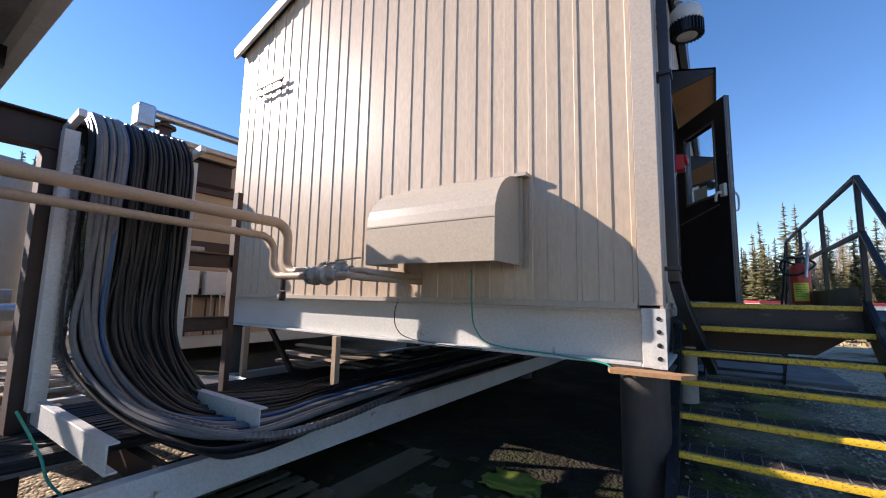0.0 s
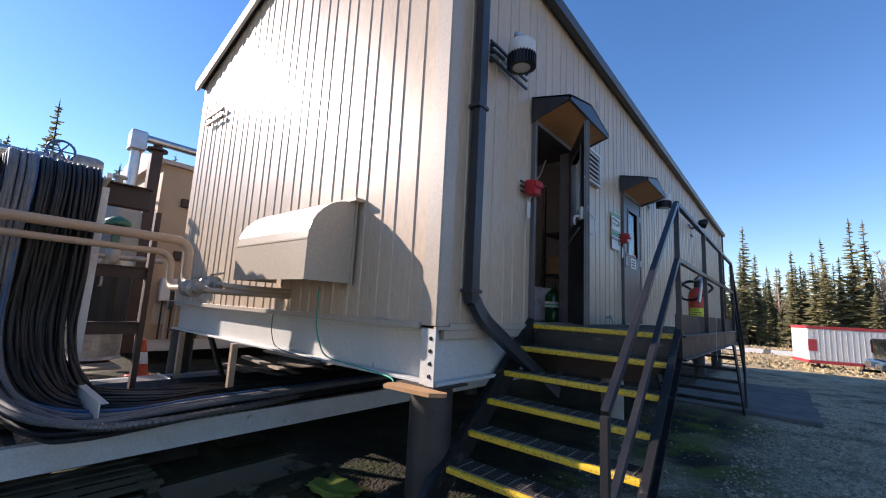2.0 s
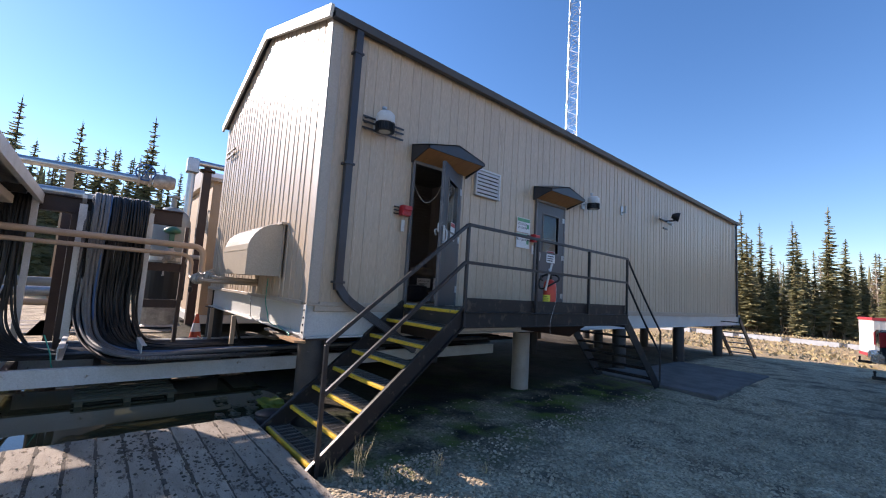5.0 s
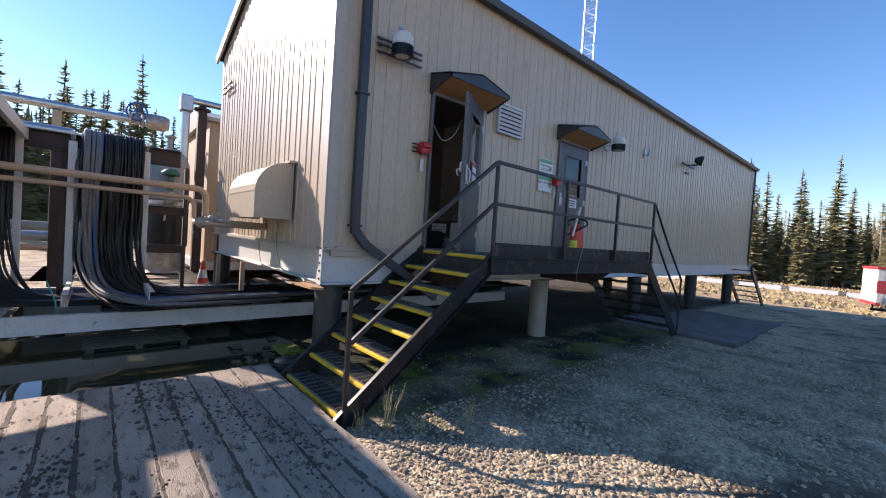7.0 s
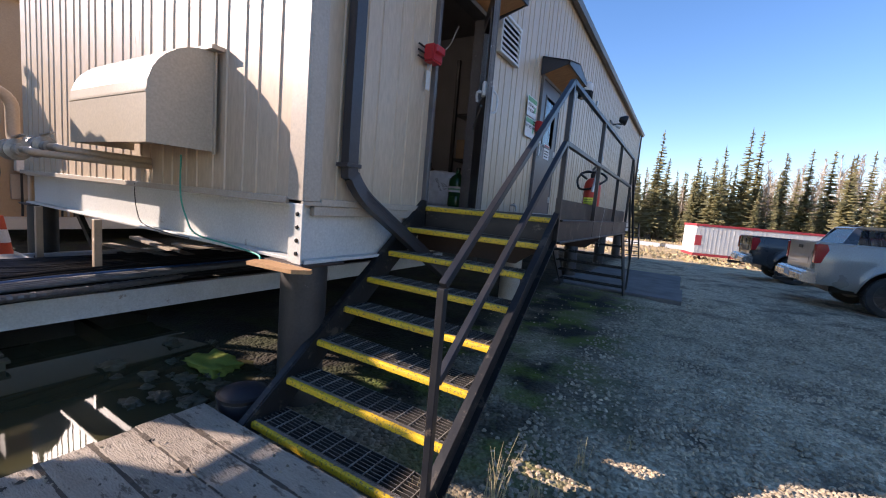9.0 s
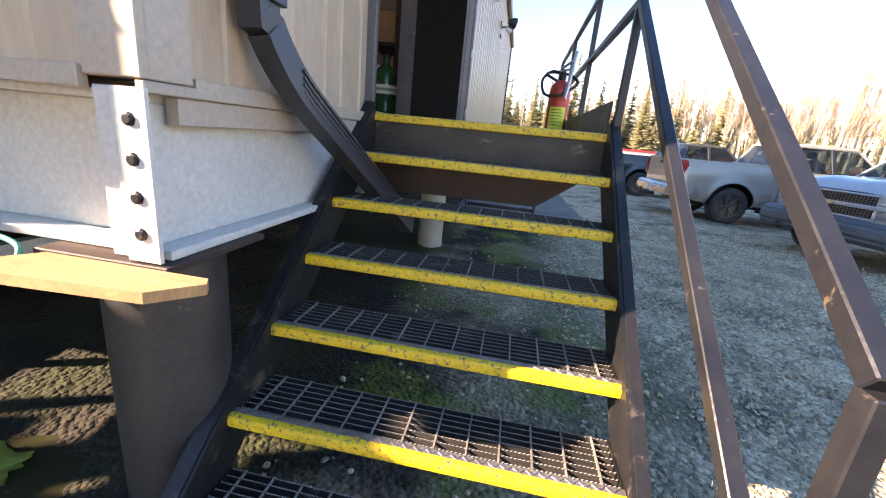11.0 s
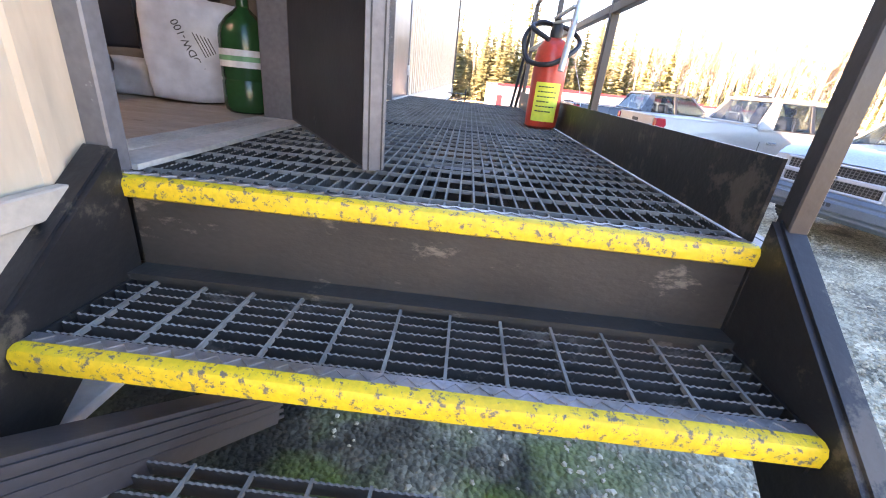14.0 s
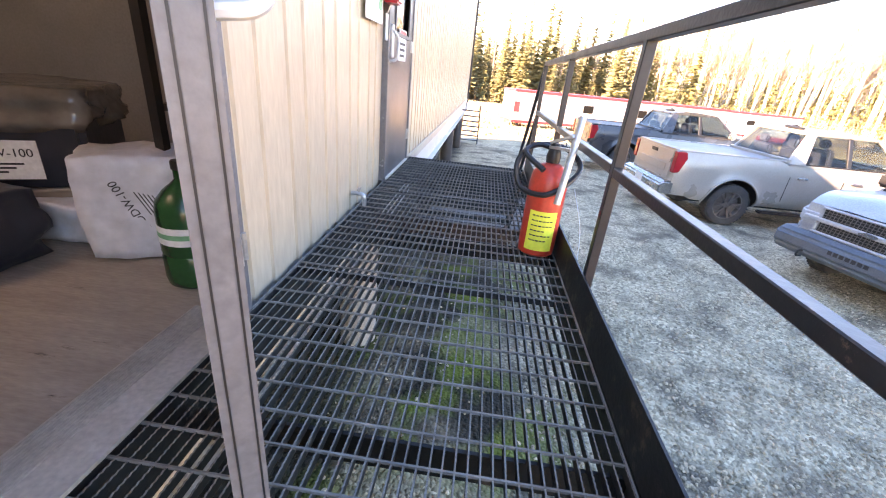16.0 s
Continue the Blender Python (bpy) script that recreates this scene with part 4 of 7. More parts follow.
def tread(st, y, z, depth=0.25, yellow=True):
    tr = thing("tread", "", "")
    tr.parent = st
    me, rods = MB(), MB()
    for i in range(8):
        yy = y + 0.05 + (depth - 0.055) * i / 7
        serrated(me, (XA + 0.012, yy, z), (XB - 0.012, yy, z), 0.0045, 0.030, 0.013, 0.003)
    x = XA + 0.06
    while x < XB - 0.02:
        rods.bar((x, y + 0.042, z - 0.0035), (x, y + depth, z - 0.0035), 0.0055, 0.009)
        x += 0.1016
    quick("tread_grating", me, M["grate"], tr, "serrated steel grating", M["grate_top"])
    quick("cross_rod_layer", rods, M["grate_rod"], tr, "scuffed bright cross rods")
    part("end_plate", MB().box(XA + 0.002, XA + 0.008, y + 0.005, y + depth, z - 0.06, z - 0.001), M["dark"], tr)
    part("end_plate", MB().box(XB - 0.008, XB - 0.002, y + 0.005, y + depth, z - 0.06, z - 0.001), M["dark"], tr)
    a, b = MB(), MB()
    nosing(a, b, y, z, XA + 0.002, XB - 0.002)
    part("nosing", a, M["yellow"], tr, "worn yellow nosing", smooth=True)
    quick("tread_lip", b, M["treadplate"], tr, "scuffed diamond plate lip")
    return tr


stair = thing("stair", "dark steel stair with grating treads and yellow nosings", "stair")
STEPS = [(P0 - 0.027 - 0.2505 * i, LAND - 0.2025 * i) for i in range(1, 8)]
for y, z in STEPS:
    tread(stair, y, z)
slope = 0.2025 / 0.2505


def stringer(x0, x1, y_top, y_bot, z_top, sgn=1):
    mb = MB()
    lo, hi = -0.17, 0.075
    for a, b in ((x0, x1),):
        mb.prism([(y_top, z_top + hi), (y_bot, z_top + hi - slope * abs(y_top - y_bot)), (y_bot, z_top + lo - slope * abs(y_top - y_bot)), (y_top, z_top + lo)], lambda u, v, w: (w, u, v), a, b)
    return mb


for xa, xb, fl in ((XA - 0.012, XA, -1), (XB, XB + 0.012, 1)):
    mb = stringer(xa, xb, P0 - 0.0, 3.70, LAND - 0.02)
    yt, ybm, zt = P0 + 0.0, 3.68, LAND - 0.02 + 0.075
    zb = zt - slope * (yt - ybm)
    x_out = xa - 0.05 if fl < 0 else xb + 0.038
    xm = (xa + x_out) / 2 if fl < 0 else (xb + x_out) / 2
    sg = part("stringer", mb, M["dark"], stair, "dark steel channel stringer")
    for dz in (0.0, -0.235):
        part("flange", MB().bar((xm, yt, zt + dz), (xm, ybm, zb + dz), abs(x_out - (xa if fl < 0 else xb)), 0.012, (0, 0, 1)), M["dark"], sg)

# railings
RX = XB + 0.035
S = 0.038


def railing():
    r = thing("railing", "dark square-tube railing along stair and landing", "railing")
    posts = [5.51, 6.93, 8.365, 9.745]
    for y in posts:
        part("post", MB().box(RX - S / 2, RX + S / 2, y - S / 2, y + S / 2, LAND - 0.18, LAND + 1.05), M["rail"], r, bevel=0.003)
    part("top_rail", MB().bar((RX, posts[0], LAND + 1.07), (RX, posts[-1], LAND + 1.05), S, S), M["rail"], r, bevel=0.003)
    for a, b in zip(posts, posts[1:]):
        part("mid_rail", MB().bar((RX, a + S / 2, LAND + 0.60), (RX, b - S / 2, LAND + 0.595), S, S), M["rail"], r, bevel=0.003)
    part("newel", MB().box(RX - S / 2, RX + S / 2, 3.77 - S / 2, 3.77 + S / 2, -0.02, 1.19), M["rail"], r, "scratched bare metal newel", bevel=0.003)
    part("stair_rail", MB().bar((RX, 3.77, 1.20), (RX, 5.50, LAND + 1.065), S, S), M["rail"], r, bevel=0.003)
    part("stair_mid_rail", MB().bar((RX, 3.79, 0.74), (RX, 5.49, LAND + 0.60), S, S), M["rail"], r, bevel=0.003)
    return r


railing()

# second stair at the far end of the landing
stair2 = thing("stair", "dark steel stair descending from the far end of the landing", "stair")
for i in range(1, 7):
    y, z = P1 + 0.23 * i, LAND - 0.217 * i
    mb = MB()
    for j in range(5):
        mb.box(XA, XB, y - 0.22 + j * 0.05, y - 0.215 + j * 0.05, z - 0.03, z)
    mb.box(XA, XB, y - 0.005, y + 0.005, z - 0.04, z)
    part("tread", mb, M["dark"], stair2, "plain dark grating tread")
for x in (XA - 0.02, XB + 0.01):
    part("stringer", MB().bar((x, P1 - 0.02, LAND - 0.1), (x, 11.3, LAND - 0.1 - 1.55 * 0.94), 0.02, 0.2, (0, 0, 1)), M["dark"], stair2)
for x in (RX,):
    for h in (1.05, 0.58):
        part("handrail", MB().tube(curve([(x, P1, LAND + h), (x, P1 + 0.75, LAND + h - 0.72), (x, 11.30, LAND + h - 1.40)], 4), 0.02, 8), M["rail"], stair2)
    part("end_post", MB().tube([(x, 11.28, 0.12), (x, 11.30, 1.16)], 0.02, 8), M["rail"], stair2)

# ---- wall fixtures ----
TUBE = bpy.data.materials.new("glowing_tube")
TUBE.use_nodes = True
TUBE.node_tree.nodes["Principled BSDF"].inputs["Emission Color"].default_value = (1.0, 0.93, 0.82, 1)
TUBE.node_tree.nodes["Principled BSDF"].inputs["Emission Strength"].default_value = 11.0

def wall_lamp(x, y, z, name="wall_lamp"):
    l = thing(name, "white-capped finned industrial lamp on a strut bracket", "lamp", at=(x, y, z), group="wall lamps")
    part("cap", MB().lathe([(0.03, 0.20), (0.09, 0.19), (0.125, 0.15), (0.13, 0.06), (0.12, 0.03)], n=24), M["plastic"], l, "white lamp cap", smooth=True)
    fins = MB()
    for i in range(28):
        a = 2 * math.pi * i / 28
        c, s = math.cos(a), math.sin(a)
        fins.bar((0.10 * c, 0.10 * s, -0.03), (0.135 * c, 0.135 * s, -0.03), 0.008, 0.12)
    fins.lathe([(0.105, -0.09), (0.112, -0.09), (0.112, 0.03), (0.105, 0.03)], n=24)
    part("fin_ring", fins, M["black"], l, "black finned ring", kind="stuff")
    part("lens", MB().lathe([(0.0, -0.105), (0.06, -0.10), (0.104, -0.08), (0.104, -0.06)], n=24), M["lens"], l, "frosted lens", smooth=True)
    part("arm", MB().box(W - x, -0.10, -0.02, 0.02, 0.02, 0.06).box(W - x, W - x + 0.03, -0.06, 0.06, -0.06, 0.14), M["plastic"], l, bevel=0.004)
    part("knuckle", MB().lathe([(0.02, 0.19), (0.02, 0.25), (0.035, 0.25), (0.035, 0.28)], (-0.05, 0, 0), n=10), M["galv"], l)
    return l


wall_lamp(0.72, 4.87, 3.97)
wall_lamp(0.77, 10.34, 3.86)
for z in (3.93, 4.02, 4.09):
    r = thing("strut_rail", "thin dark strut rail behind the lamp", "bracket", group="lamp struts")
    part("rail", MB().box(W + 0.03, W + 0.05, 4.62, 5.30, z - 0.011, z + 0.011), M["gutter"], r)
    part("clip", MB().box(W + 0.0, W + 0.03, 4.66, 4.70, z - 0.011, z + 0.011), M["gutter"], r)
fl = thing("flood_lamp", "black twin flood lamp on a wall bracket", "lamp", at=(W, 15.0, 4.25))
part("bracket", MB().box(0.02, 0.05, -0.45, 0.15, -0.01, 0.03).box(0.02, 0.05, -0.2, 0.1, -0.25, -0.21).box(0.02, 0.30, -0.02, 0.02, -0.02, 0.02), M["gutter"], fl)
part("head", MB().lathe([(0.06, -0.1), (0.13, 0.02), (0.14, 0.10), (0.13, 0.11)], (0.28, 0.05, 0.13), (0.8, 0.3, -0.2), 16), M["black"], fl, smooth=True)
part("sensor", MB().lathe([(0.03, -0.06), (0.05, 0.0), (0.05, 0.1)], (0.2, -0.2, -0.1), (0.9, 0, -0.4), 12), M["plastic"], fl, smooth=True)
hk = thing("wall_hook", "small grey bracket on the ribbed wall", "bracket", MB().box(W, W + 0.12, 12.2, 12.23, 4.02, 4.05).box(W + 0.09, W + 0.12, 12.2, 12.23, 4.05, 4.2).box(W + 0.0, W + 0.02, 12.17, 12.26, 3.98, 4.2), M["galv"])


def strobe(y, z):
    s = thing("alarm_box", "red alarm strobe box with hanging tag", "alarm", at=(W, y, z), group="alarm boxes")
    part("box", MB().box(0.02, 0.13, -0.08, 0.08, -0.07, 0.08), M["red"], s, bevel=0.012, segs=2)
    part("hood", MB().box(0.13, 0.16, -0.07, 0.07, 0.0, 0.07), M["red"], s, bevel=0.01)
    for i in range(3):
        part("conduit", MB().tube([(0.03, -0.17, 0.05 - i * 0.05), (0.03, -0.07, 0.05 - i * 0.05)], 0.009, 8), M["black"], s)
    part("tag", MB().box(0.03, 0.04, -0.03, 0.03, -0.30, -0.13), M["plastic"], s, "white tag", bevel=0.004)
    part("lanyard", MB().tube([(0.035, 0.0, -0.14), (0.06, 0.01, -0.06)], 0.005, 6), M["galv"], s)


strobe(5.41, 2.88)
strobe(8.51, 2.87)


def wall_sign(y0, y1, z0, z1, head, words):
    s = thing("wall_sign", "white sign with green heading on the wall", "sign", at=(W + 0.022, (y0 + y1) / 2, (z0 + z1) / 2), group="wall signs")
    w, h = y1 - y0, z1 - z0
    part("board", MB().box(0, 0.004, -w / 2, w / 2, -h / 2, h / 2), M["paper"], s)
    part("heading", MB().box(0.004, 0.006, -w / 2 + 0.01, w / 2 - 0.01, h / 2 - 0.075, h / 2 - 0.01), M["sign_green"], s, "green heading bar")
    for i, wd in enumerate(words):
        lettering("print", wd, 0.062, M["ink"], Matrix.Translation((0.0055, -0.03, h / 2 - 0.125 - 0.07 * i)) @ pose(0, 0, 0, 90, 0, 90), s)
    part("mark", MB().box(0.004, 0.006, w / 2 - 0.10, w / 2 - 0.03, -0.06, 0.02), M["sign_green"] if head else M["ink"], s)


wall_sign(8.02, 8.42, 2.96, 3.24, True, ["EYEWASH", "STATION"])
wall_sign(8.02, 8.42, 2.66, 2.94, True, ["FIRST AID KIT"])
tap = thing("wall_tap", "brass tap on the wall just above the landing", "tap", at=(W, 7.84, 1.60))
part("spout", MB().tube(curve([(0.0, 0, 0.02), (0.06, 0, 0.02), (0.085, 0, 0.0), (0.088, 0, -0.06)], 5), 0.014, 10), M["galv"], tap, smooth=True)
part("handle", MB().bar((0.05, -0.03, 0.05), (0.05, 0.03, 0.05), 0.012, 0.012).tube([(0.05, 0, 0.02), (0.05, 0, 0.05)], 0.008, 8), M["cast"], tap)

# ---- fire extinguisher on the landing ----
ex = thing("fire_extinguisher", "scuffed red fire extinguisher with black hose and yellow label", "extinguisher", at=(1.685, 7.47, LAND + 0.003))
ex.scale = (1.13, 1.13, 1.1)
part("cylinder", MB().lathe([(0.07, 0), (0.085, 0.012), (0.088, 0.05), (0.088, 0.36), (0.08, 0.41), (0.055, 0.445), (0.03, 0.46)], n=28), M["red_ext"], ex, smooth=True)
lab = MB()
for i in range(8):
    a0, a1 = math.radians(-138 + i * 11), math.radians(-138 + (i + 1) * 11)
    p = [(0.0895 * math.cos(a), 0.0895 * math.sin(a), z) for z in (0.04, 0.24) for a in (a0, a1)]
    lab.add(p, [(0, 1, 3, 2)])
part("label", lab, M["yellow_label"], ex, "yellow label")
bars = MB()
for j, (z, w) in enumerate(((0.215, 5), (0.19, 6), (0.165, 6), (0.14, 4), (0.115, 6), (0.09, 5))):
    for i in range(1, 1 + w):
        a0, a1 = math.radians(-138 + i * 11), math.radians(-138 + (i + 1) * 11 - 2)
        bars.add([(0.0905 * math.cos(a), 0.0905 * math.sin(a), zz) for zz in (z, z + 0.006) for a in (a0, a1)], [(0, 1, 3, 2)])
part("label_print", bars, M["ink"], ex, "small dark print bars")
part("valve", MB().lathe([(0.03, 0.455), (0.034, 0.49), (0.026, 0.52), (0.02, 0.55)], n=14), M["black"], ex, smooth=True)
part("lever", MB().bar((-0.02, 0, 0.55), (0.05, -0.10, 0.60), 0.022, 0.012).bar((-0.02, 0, 0.53), (0.05, -0.11, 0.54), 0.022, 0.012), M["galv"], ex)
part("hose", MB().tube(curve([(0.0, 0.03, 0.52), (-0.09, 0.02, 0.53), (-0.16, -0.02, 0.45), (-0.13, -0.05, 0.34), (-0.02, -0.11, 0.33), (0.09, -0.06, 0.40), (0.13, 0.02, 0.46), (0.06, 0.07, 0.52), (-0.06, 0.05, 0.53), (-0.13, -0.03, 0.50), (-0.05, -0.11, 0.44)], 8), 0.0125, 8), M["black"], ex, smooth=True)
part("wand", MB().tube([(0.03, -0.14, 0.30), (0.06, -0.10, 0.55), (0.075, -0.07, 0.68)], 0.016, 10), M["galv"], ex, "pale metal discharge tube", smooth=True)
part("tag_string", MB().tube(curve([(0.12, -0.02, 0.35), (0.17, -0.10, 0.16), (0.17, -0.2, -0.1), (0.175, -0.21, -0.28)], 5), 0.0015, 6), M["plastic"], ex)

# ---- inside the doorway ----
cy = thing("water_bottle", "large clear green plastic bottle with white label", "bottle", at=(0.215, 6.70, LAND + 0.002))
part("body", MB().lathe([(0.085, 0), (0.10, 0.012), (0.106, 0.04), (0.106, 0.13), (0.102, 0.14), (0.106, 0.15), (0.106, 0.31), (0.10, 0.345), (0.07, 0.385), (0.04, 0.41), (0.026, 0.425), (0.026, 0.47)], n=28), M["bottle"], cy, smooth=True)
part("label", MB().lathe([(0.1073, 0.19), (0.1073, 0.26)], n=28), M["paper"], cy, "white and green label")
part("label_band", MB().lathe([(0.1078, 0.215), (0.1078, 0.235)], n=28), M["sign_green"], cy)
part("cap", MB().lathe([(0.03, 0.462), (0.031, 0.49), (0.028, 0.495), (0.0, 0.496)], n=14), M["black"], cy, smooth=True)


def lumpy(name, label, cat, at, size, material, seed, n=3, amp=0.1):
    """A soft, full sack: a rounded box with puckers."""
    bm = bmesh.new()
    bmesh.ops.create_cube(bm, size=1)
    bmesh.ops.subdivide_edges(bm, edges=bm.edges, cuts=9, use_grid_fill=True)
    for v in bm.verts:
        c = v.co.copy()
        r = c.length
        k = 0.80 + 0.2 * (0.5 / max(abs(c.x), abs(c.y), abs(c.z))) * (0.5 / max(r, 0.01)) * 1.1
        w = noise.noise(c * 3.1 + Vector((seed, 0, 0))) * amp + noise.noise(c * 9 + Vector((0, seed, 0))) * amp * 0.35
        c *= k * (1 + w)
        v.co = Vector((c.x * size[0], c.y * size[1], (c.z + 0.5) * size[2]))
        v.co.z = max(0, v.co.z)
    me = bpy.data.meshes.new(name)
    for f in bm.faces:
        f.smooth = True
    bm.to_mesh(me)
    bm.free()
    me.materials.append(material)
    ob = new(name, me)
    ob.location = at
    return tagged(ob, label, cat)


bale = thing("wrapped_bale", "white plastic-wrapped bale of absorbent pads", "bale", at=(-0.165, 6.95, LAND + 0.002))
soft = lumpy("wrap", "", "", (0, 0, 0), (0.44, 0.36, 0.46), M["bag"], 3, amp=0.07)
soft.parent = bale
soft.rotation_euler = (0, 0, radians(32))
nrm = pose(0, 0, 0, 0, 0, 32) @ Matrix.Translation((-0.03, -0.184, 0.25)) @ pose(0, 0, 0, 90, 0, 0) @ pose(0, 0, 0, 0, 0, 114)
lettering("print", "OODW-100", 0.045, M["ink"], nrm, bale, "black product code")
pb2 = MB()
for i in range(5):
    pb2.box(-0.06, 0.05 - 0.01 * i, -0.045 - i * 0.012, -0.041 - i * 0.012, 0, 0.001)
ob = part("print_bars", pb2, M["ink"], bale)
ob.matrix_basis = nrm
box2 = thing("wrapped_carton", "dark carton wrapped in clear film with a white label", "carton", at=(-0.92, 7.15, LAND + 0.002))
box2.rotation_euler = (0, 0, radians(28))
part("carton", MB().box(-0.32, 0.32, -0.3, 0.3, 0.2, 0.56), M["darkbag"], box2, bevel=0.03, segs=2)
film = lumpy("film", "", "", (0, 0, 0.46), (0.72, 0.66, 0.2), M["film"], 9, amp=0.16)
film.parent = box2
part("label", MB().box(-0.12, 0.16, -0.345, -0.342, 0.27, 0.44), M["paper"], box2, "white label")
lettering("print", "GPDW-100", 0.05, M["ink"], Matrix.Translation((0.02, -0.346, 0.385)) @ pose(0, 0, 0, 90, 0, 0), box2, "black product code")
lb = MB()
for i in range(3):
    lb.box(-0.08, 0.10 - 0.03 * i, -0.347, -0.345, 0.335 - i * 0.018, 0.343 - i * 0.018)
part("label_print", lb, M["ink"], box2)
base_sack = lumpy("lower_bag", "", "", (0, 0, 0), (0.8, 0.66, 0.22), M["film"], 5, amp=0.12)
base_sack.parent = box2
lumpy("plastic_sack", "dark full plastic sack on the room floor", "sack", (-0.72, 6.55, LAND + 0.001), (0.5, 0.42, 0.30), M["darkbag"], 15, amp=0.14)
lumpy("plastic_sack", "pale crumpled plastic sack on the room floor", "sack", (-0.55, 7.0, LAND + 0.001), (0.34, 0.3, 0.18), M["bag"], 25, amp=0.14)
rk = thing("steel_rack", "black steel shelf post behind the green bottle", "shelf", at=(0.05, 6.98, LAND))
for x in (-0.12, 0.16):
    part("post", MB().box(x - 0.02, x + 0.02, -0.02, 0.02, 0, 1.9), M["black"], rk)
for z in (0.62, 1.2):
    part("shelf", MB().box(-0.12, 0.16, 0.02, 0.5, z, z + 0.03), M["black"], rk)
thing("cardboard_box", "brown cardboard box on the steel shelf", "carton", MB().box(-0.04, 0.18, 7.03, 7.3, LAND + 0.652, LAND + 0.90), M["carton"], bevel=0.006)
for y in (4.75,):
    tl = thing("ceiling_light", "lit white tube light on the room ceiling", "lamp", at=(-1.75, y, 4.29), group="room lights")
    part("housing", MB().box(-0.6, 0.6, -0.09, 0.09, -0.05, 0.0), M["plastic"], tl, bevel=0.01)
    part("tube", MB().tube([(-0.58, 0, -0.075), (0.58, 0, -0.075)], 0.02, 8), TUBE, tl, "glowing tube")
cord = thing("hanging_cord", "thin looped cable above the doorway", "cable", MB().tube(curve([(0.2, 5.7, 3.62), (0.15, 5.9, 3.35), (0.12, 6.1, 3.2), (0.2, 6.25, 3.3), (0.25, 6.35, 3.55)], 6), 0.007, 6), M["plastic"])

# ---- timber mats ----
def plank_mesh(length, width, seed):
    rng = random.Random(seed)
    mb = MB()
    n = 14
    top, bot = [], []
    for i in range(n + 1):
        x = length * i / n
        j = [rng.uniform(-0.005, 0.005) for _ in range(2)]
        top.append(((x, 0.005 + j[0], 0.115 + rng.uniform(-0.004, 0.002)), (x, width - 0.005 + j[1], 0.115 + rng.uniform(-0.004, 0.002))))
    vs = []
    for (a, b) in top:
        vs += [a, b, (b[0], b[1], -0.02), (a[0], a[1], -0.02)]
    fs = []
    for i in range(n):
        a, b = 4 * i, 4 * i + 4
        fs += [(a, b, b + 1, a + 1), (a + 1, b + 1, b + 2, a + 2), (a + 2, b + 2, b + 3, a + 3), (a + 3, b + 3, b, a)]
    fs += [(3, 2, 1, 0), tuple(4 * n + j for j in range(4))]
    mb.add(vs, fs)
    return mesh("plank", mb, M["mat_wood"], bevel=0.006)


PLANKS = [plank_mesh(4.3, 0.203, s) for s in range(5)]
for mi, y0 in enumerate((1.235, -1.22)):
    mt = thing("timber_mat", "weathered grey timber access mat on the ground", "mat", at=(0.13, y0, 0.0), group="timber mats")
    for i in range(12):
        p = new("plank", PLANKS[(i * 3 + mi) % 5])
        p.parent = mt
        p.location = (random.uniform(-0.02, 0.02), i * 0.2032, random.uniform(-0.006, 0.006))
    bl = MB()
    for x in (0.4, 1.6, 2.9, 3.9):
        bl.box(x, x + 0.2, 0.02, 2.4, -0.1, 0.02)
    part("bearer", bl, M["old_wood"], mt)
    jm = MB()
    for i in range(1, 12):
        for k in range(43):
            if random.random() < 0.93:
                q, hw = i * 0.2032 + random.uniform(-0.004, 0.004), random.uniform(0.008, 0.022)
                jm.box(k * 0.1, k * 0.1 + 0.098, q - hw, q + hw, 0.05, 0.1125 + random.uniform(0, 0.006))
    o = quick("joint_mud", jm, M["joint_mud"], mt, "dark mud packed into the joints")
    tagged(o, "dark mud packed into the joints", kind="stuff")
crumbs = MB()
rng = np.random.default_rng(8)


def pebble(mb, x, y, z, r, rg):
    a = rg.uniform(0, 6.28)
    u, v, h = r * rg.uniform(0.7, 1.3), r * rg.uniform(0.7, 1.3), r * rg.uniform(0.5, 0.9)
    c, s = math.cos(a), math.sin(a)
    pts = []
    for k in range(5):
        t = k * 1.2566 + rg.uniform(-0.3, 0.3)
        px, py = u * math.cos(t), v * math.sin(t)
        pts.append((x + px * c - py * s, y + px * s + py * c, z - h * 0.3))
    for k in range(4):
        t = k * 1.5708 + rg.uniform(-0.4, 0.4)
        px, py = u * 0.6 * math.cos(t), v * 0.6 * math.sin(t)
        pts.append((x + px * c - py * s, y + px * s + py * c, z + h * rg.uniform(0.5, 0.8)))
    mb.add(pts, [(5, 6, 7, 8), (0, 1, 5), (1, 6, 5), (1, 2, 6), (2, 3, 6), (3, 7, 6), (3, 4, 7), (4, 8, 7), (4, 0, 8), (0, 5, 8)])


for i in range(1900):
    row = rng.integers(0, 24)
    y = -1.22 + row * 0.2032 + (0.017 if row >= 12 else 0) + rng.normal(0, 0.02)
    x = rng.uniform(0.2, 4.35)
    pebble(crumbs, x, y, 0.112, rng.uniform(0.004, 0.013), rng)
for i in range(700):
    pebble(crumbs, rng.uniform(0.2, 4.3), rng.uniform(0.9, 3.6), 0.118, rng.uniform(0.004, 0.011), rng)
clods = MB()
for i in range(900):
    cx, cy = ((1.35, 3.05), (0.8, 2.6), (2.1, 3.3), (2.9, 2.4), (1.8, 1.9))[i % 5]
    pebble(clods, min(4.2, max(0.25, rng.normal(cx, 0.35))), min(3.6, max(1.3, rng.normal(cy, 0.12))), 0.118, rng.uniform(0.005, 0.02), rng)
o = quick("mud_crumbs", clods, M["joint_mud"], None)
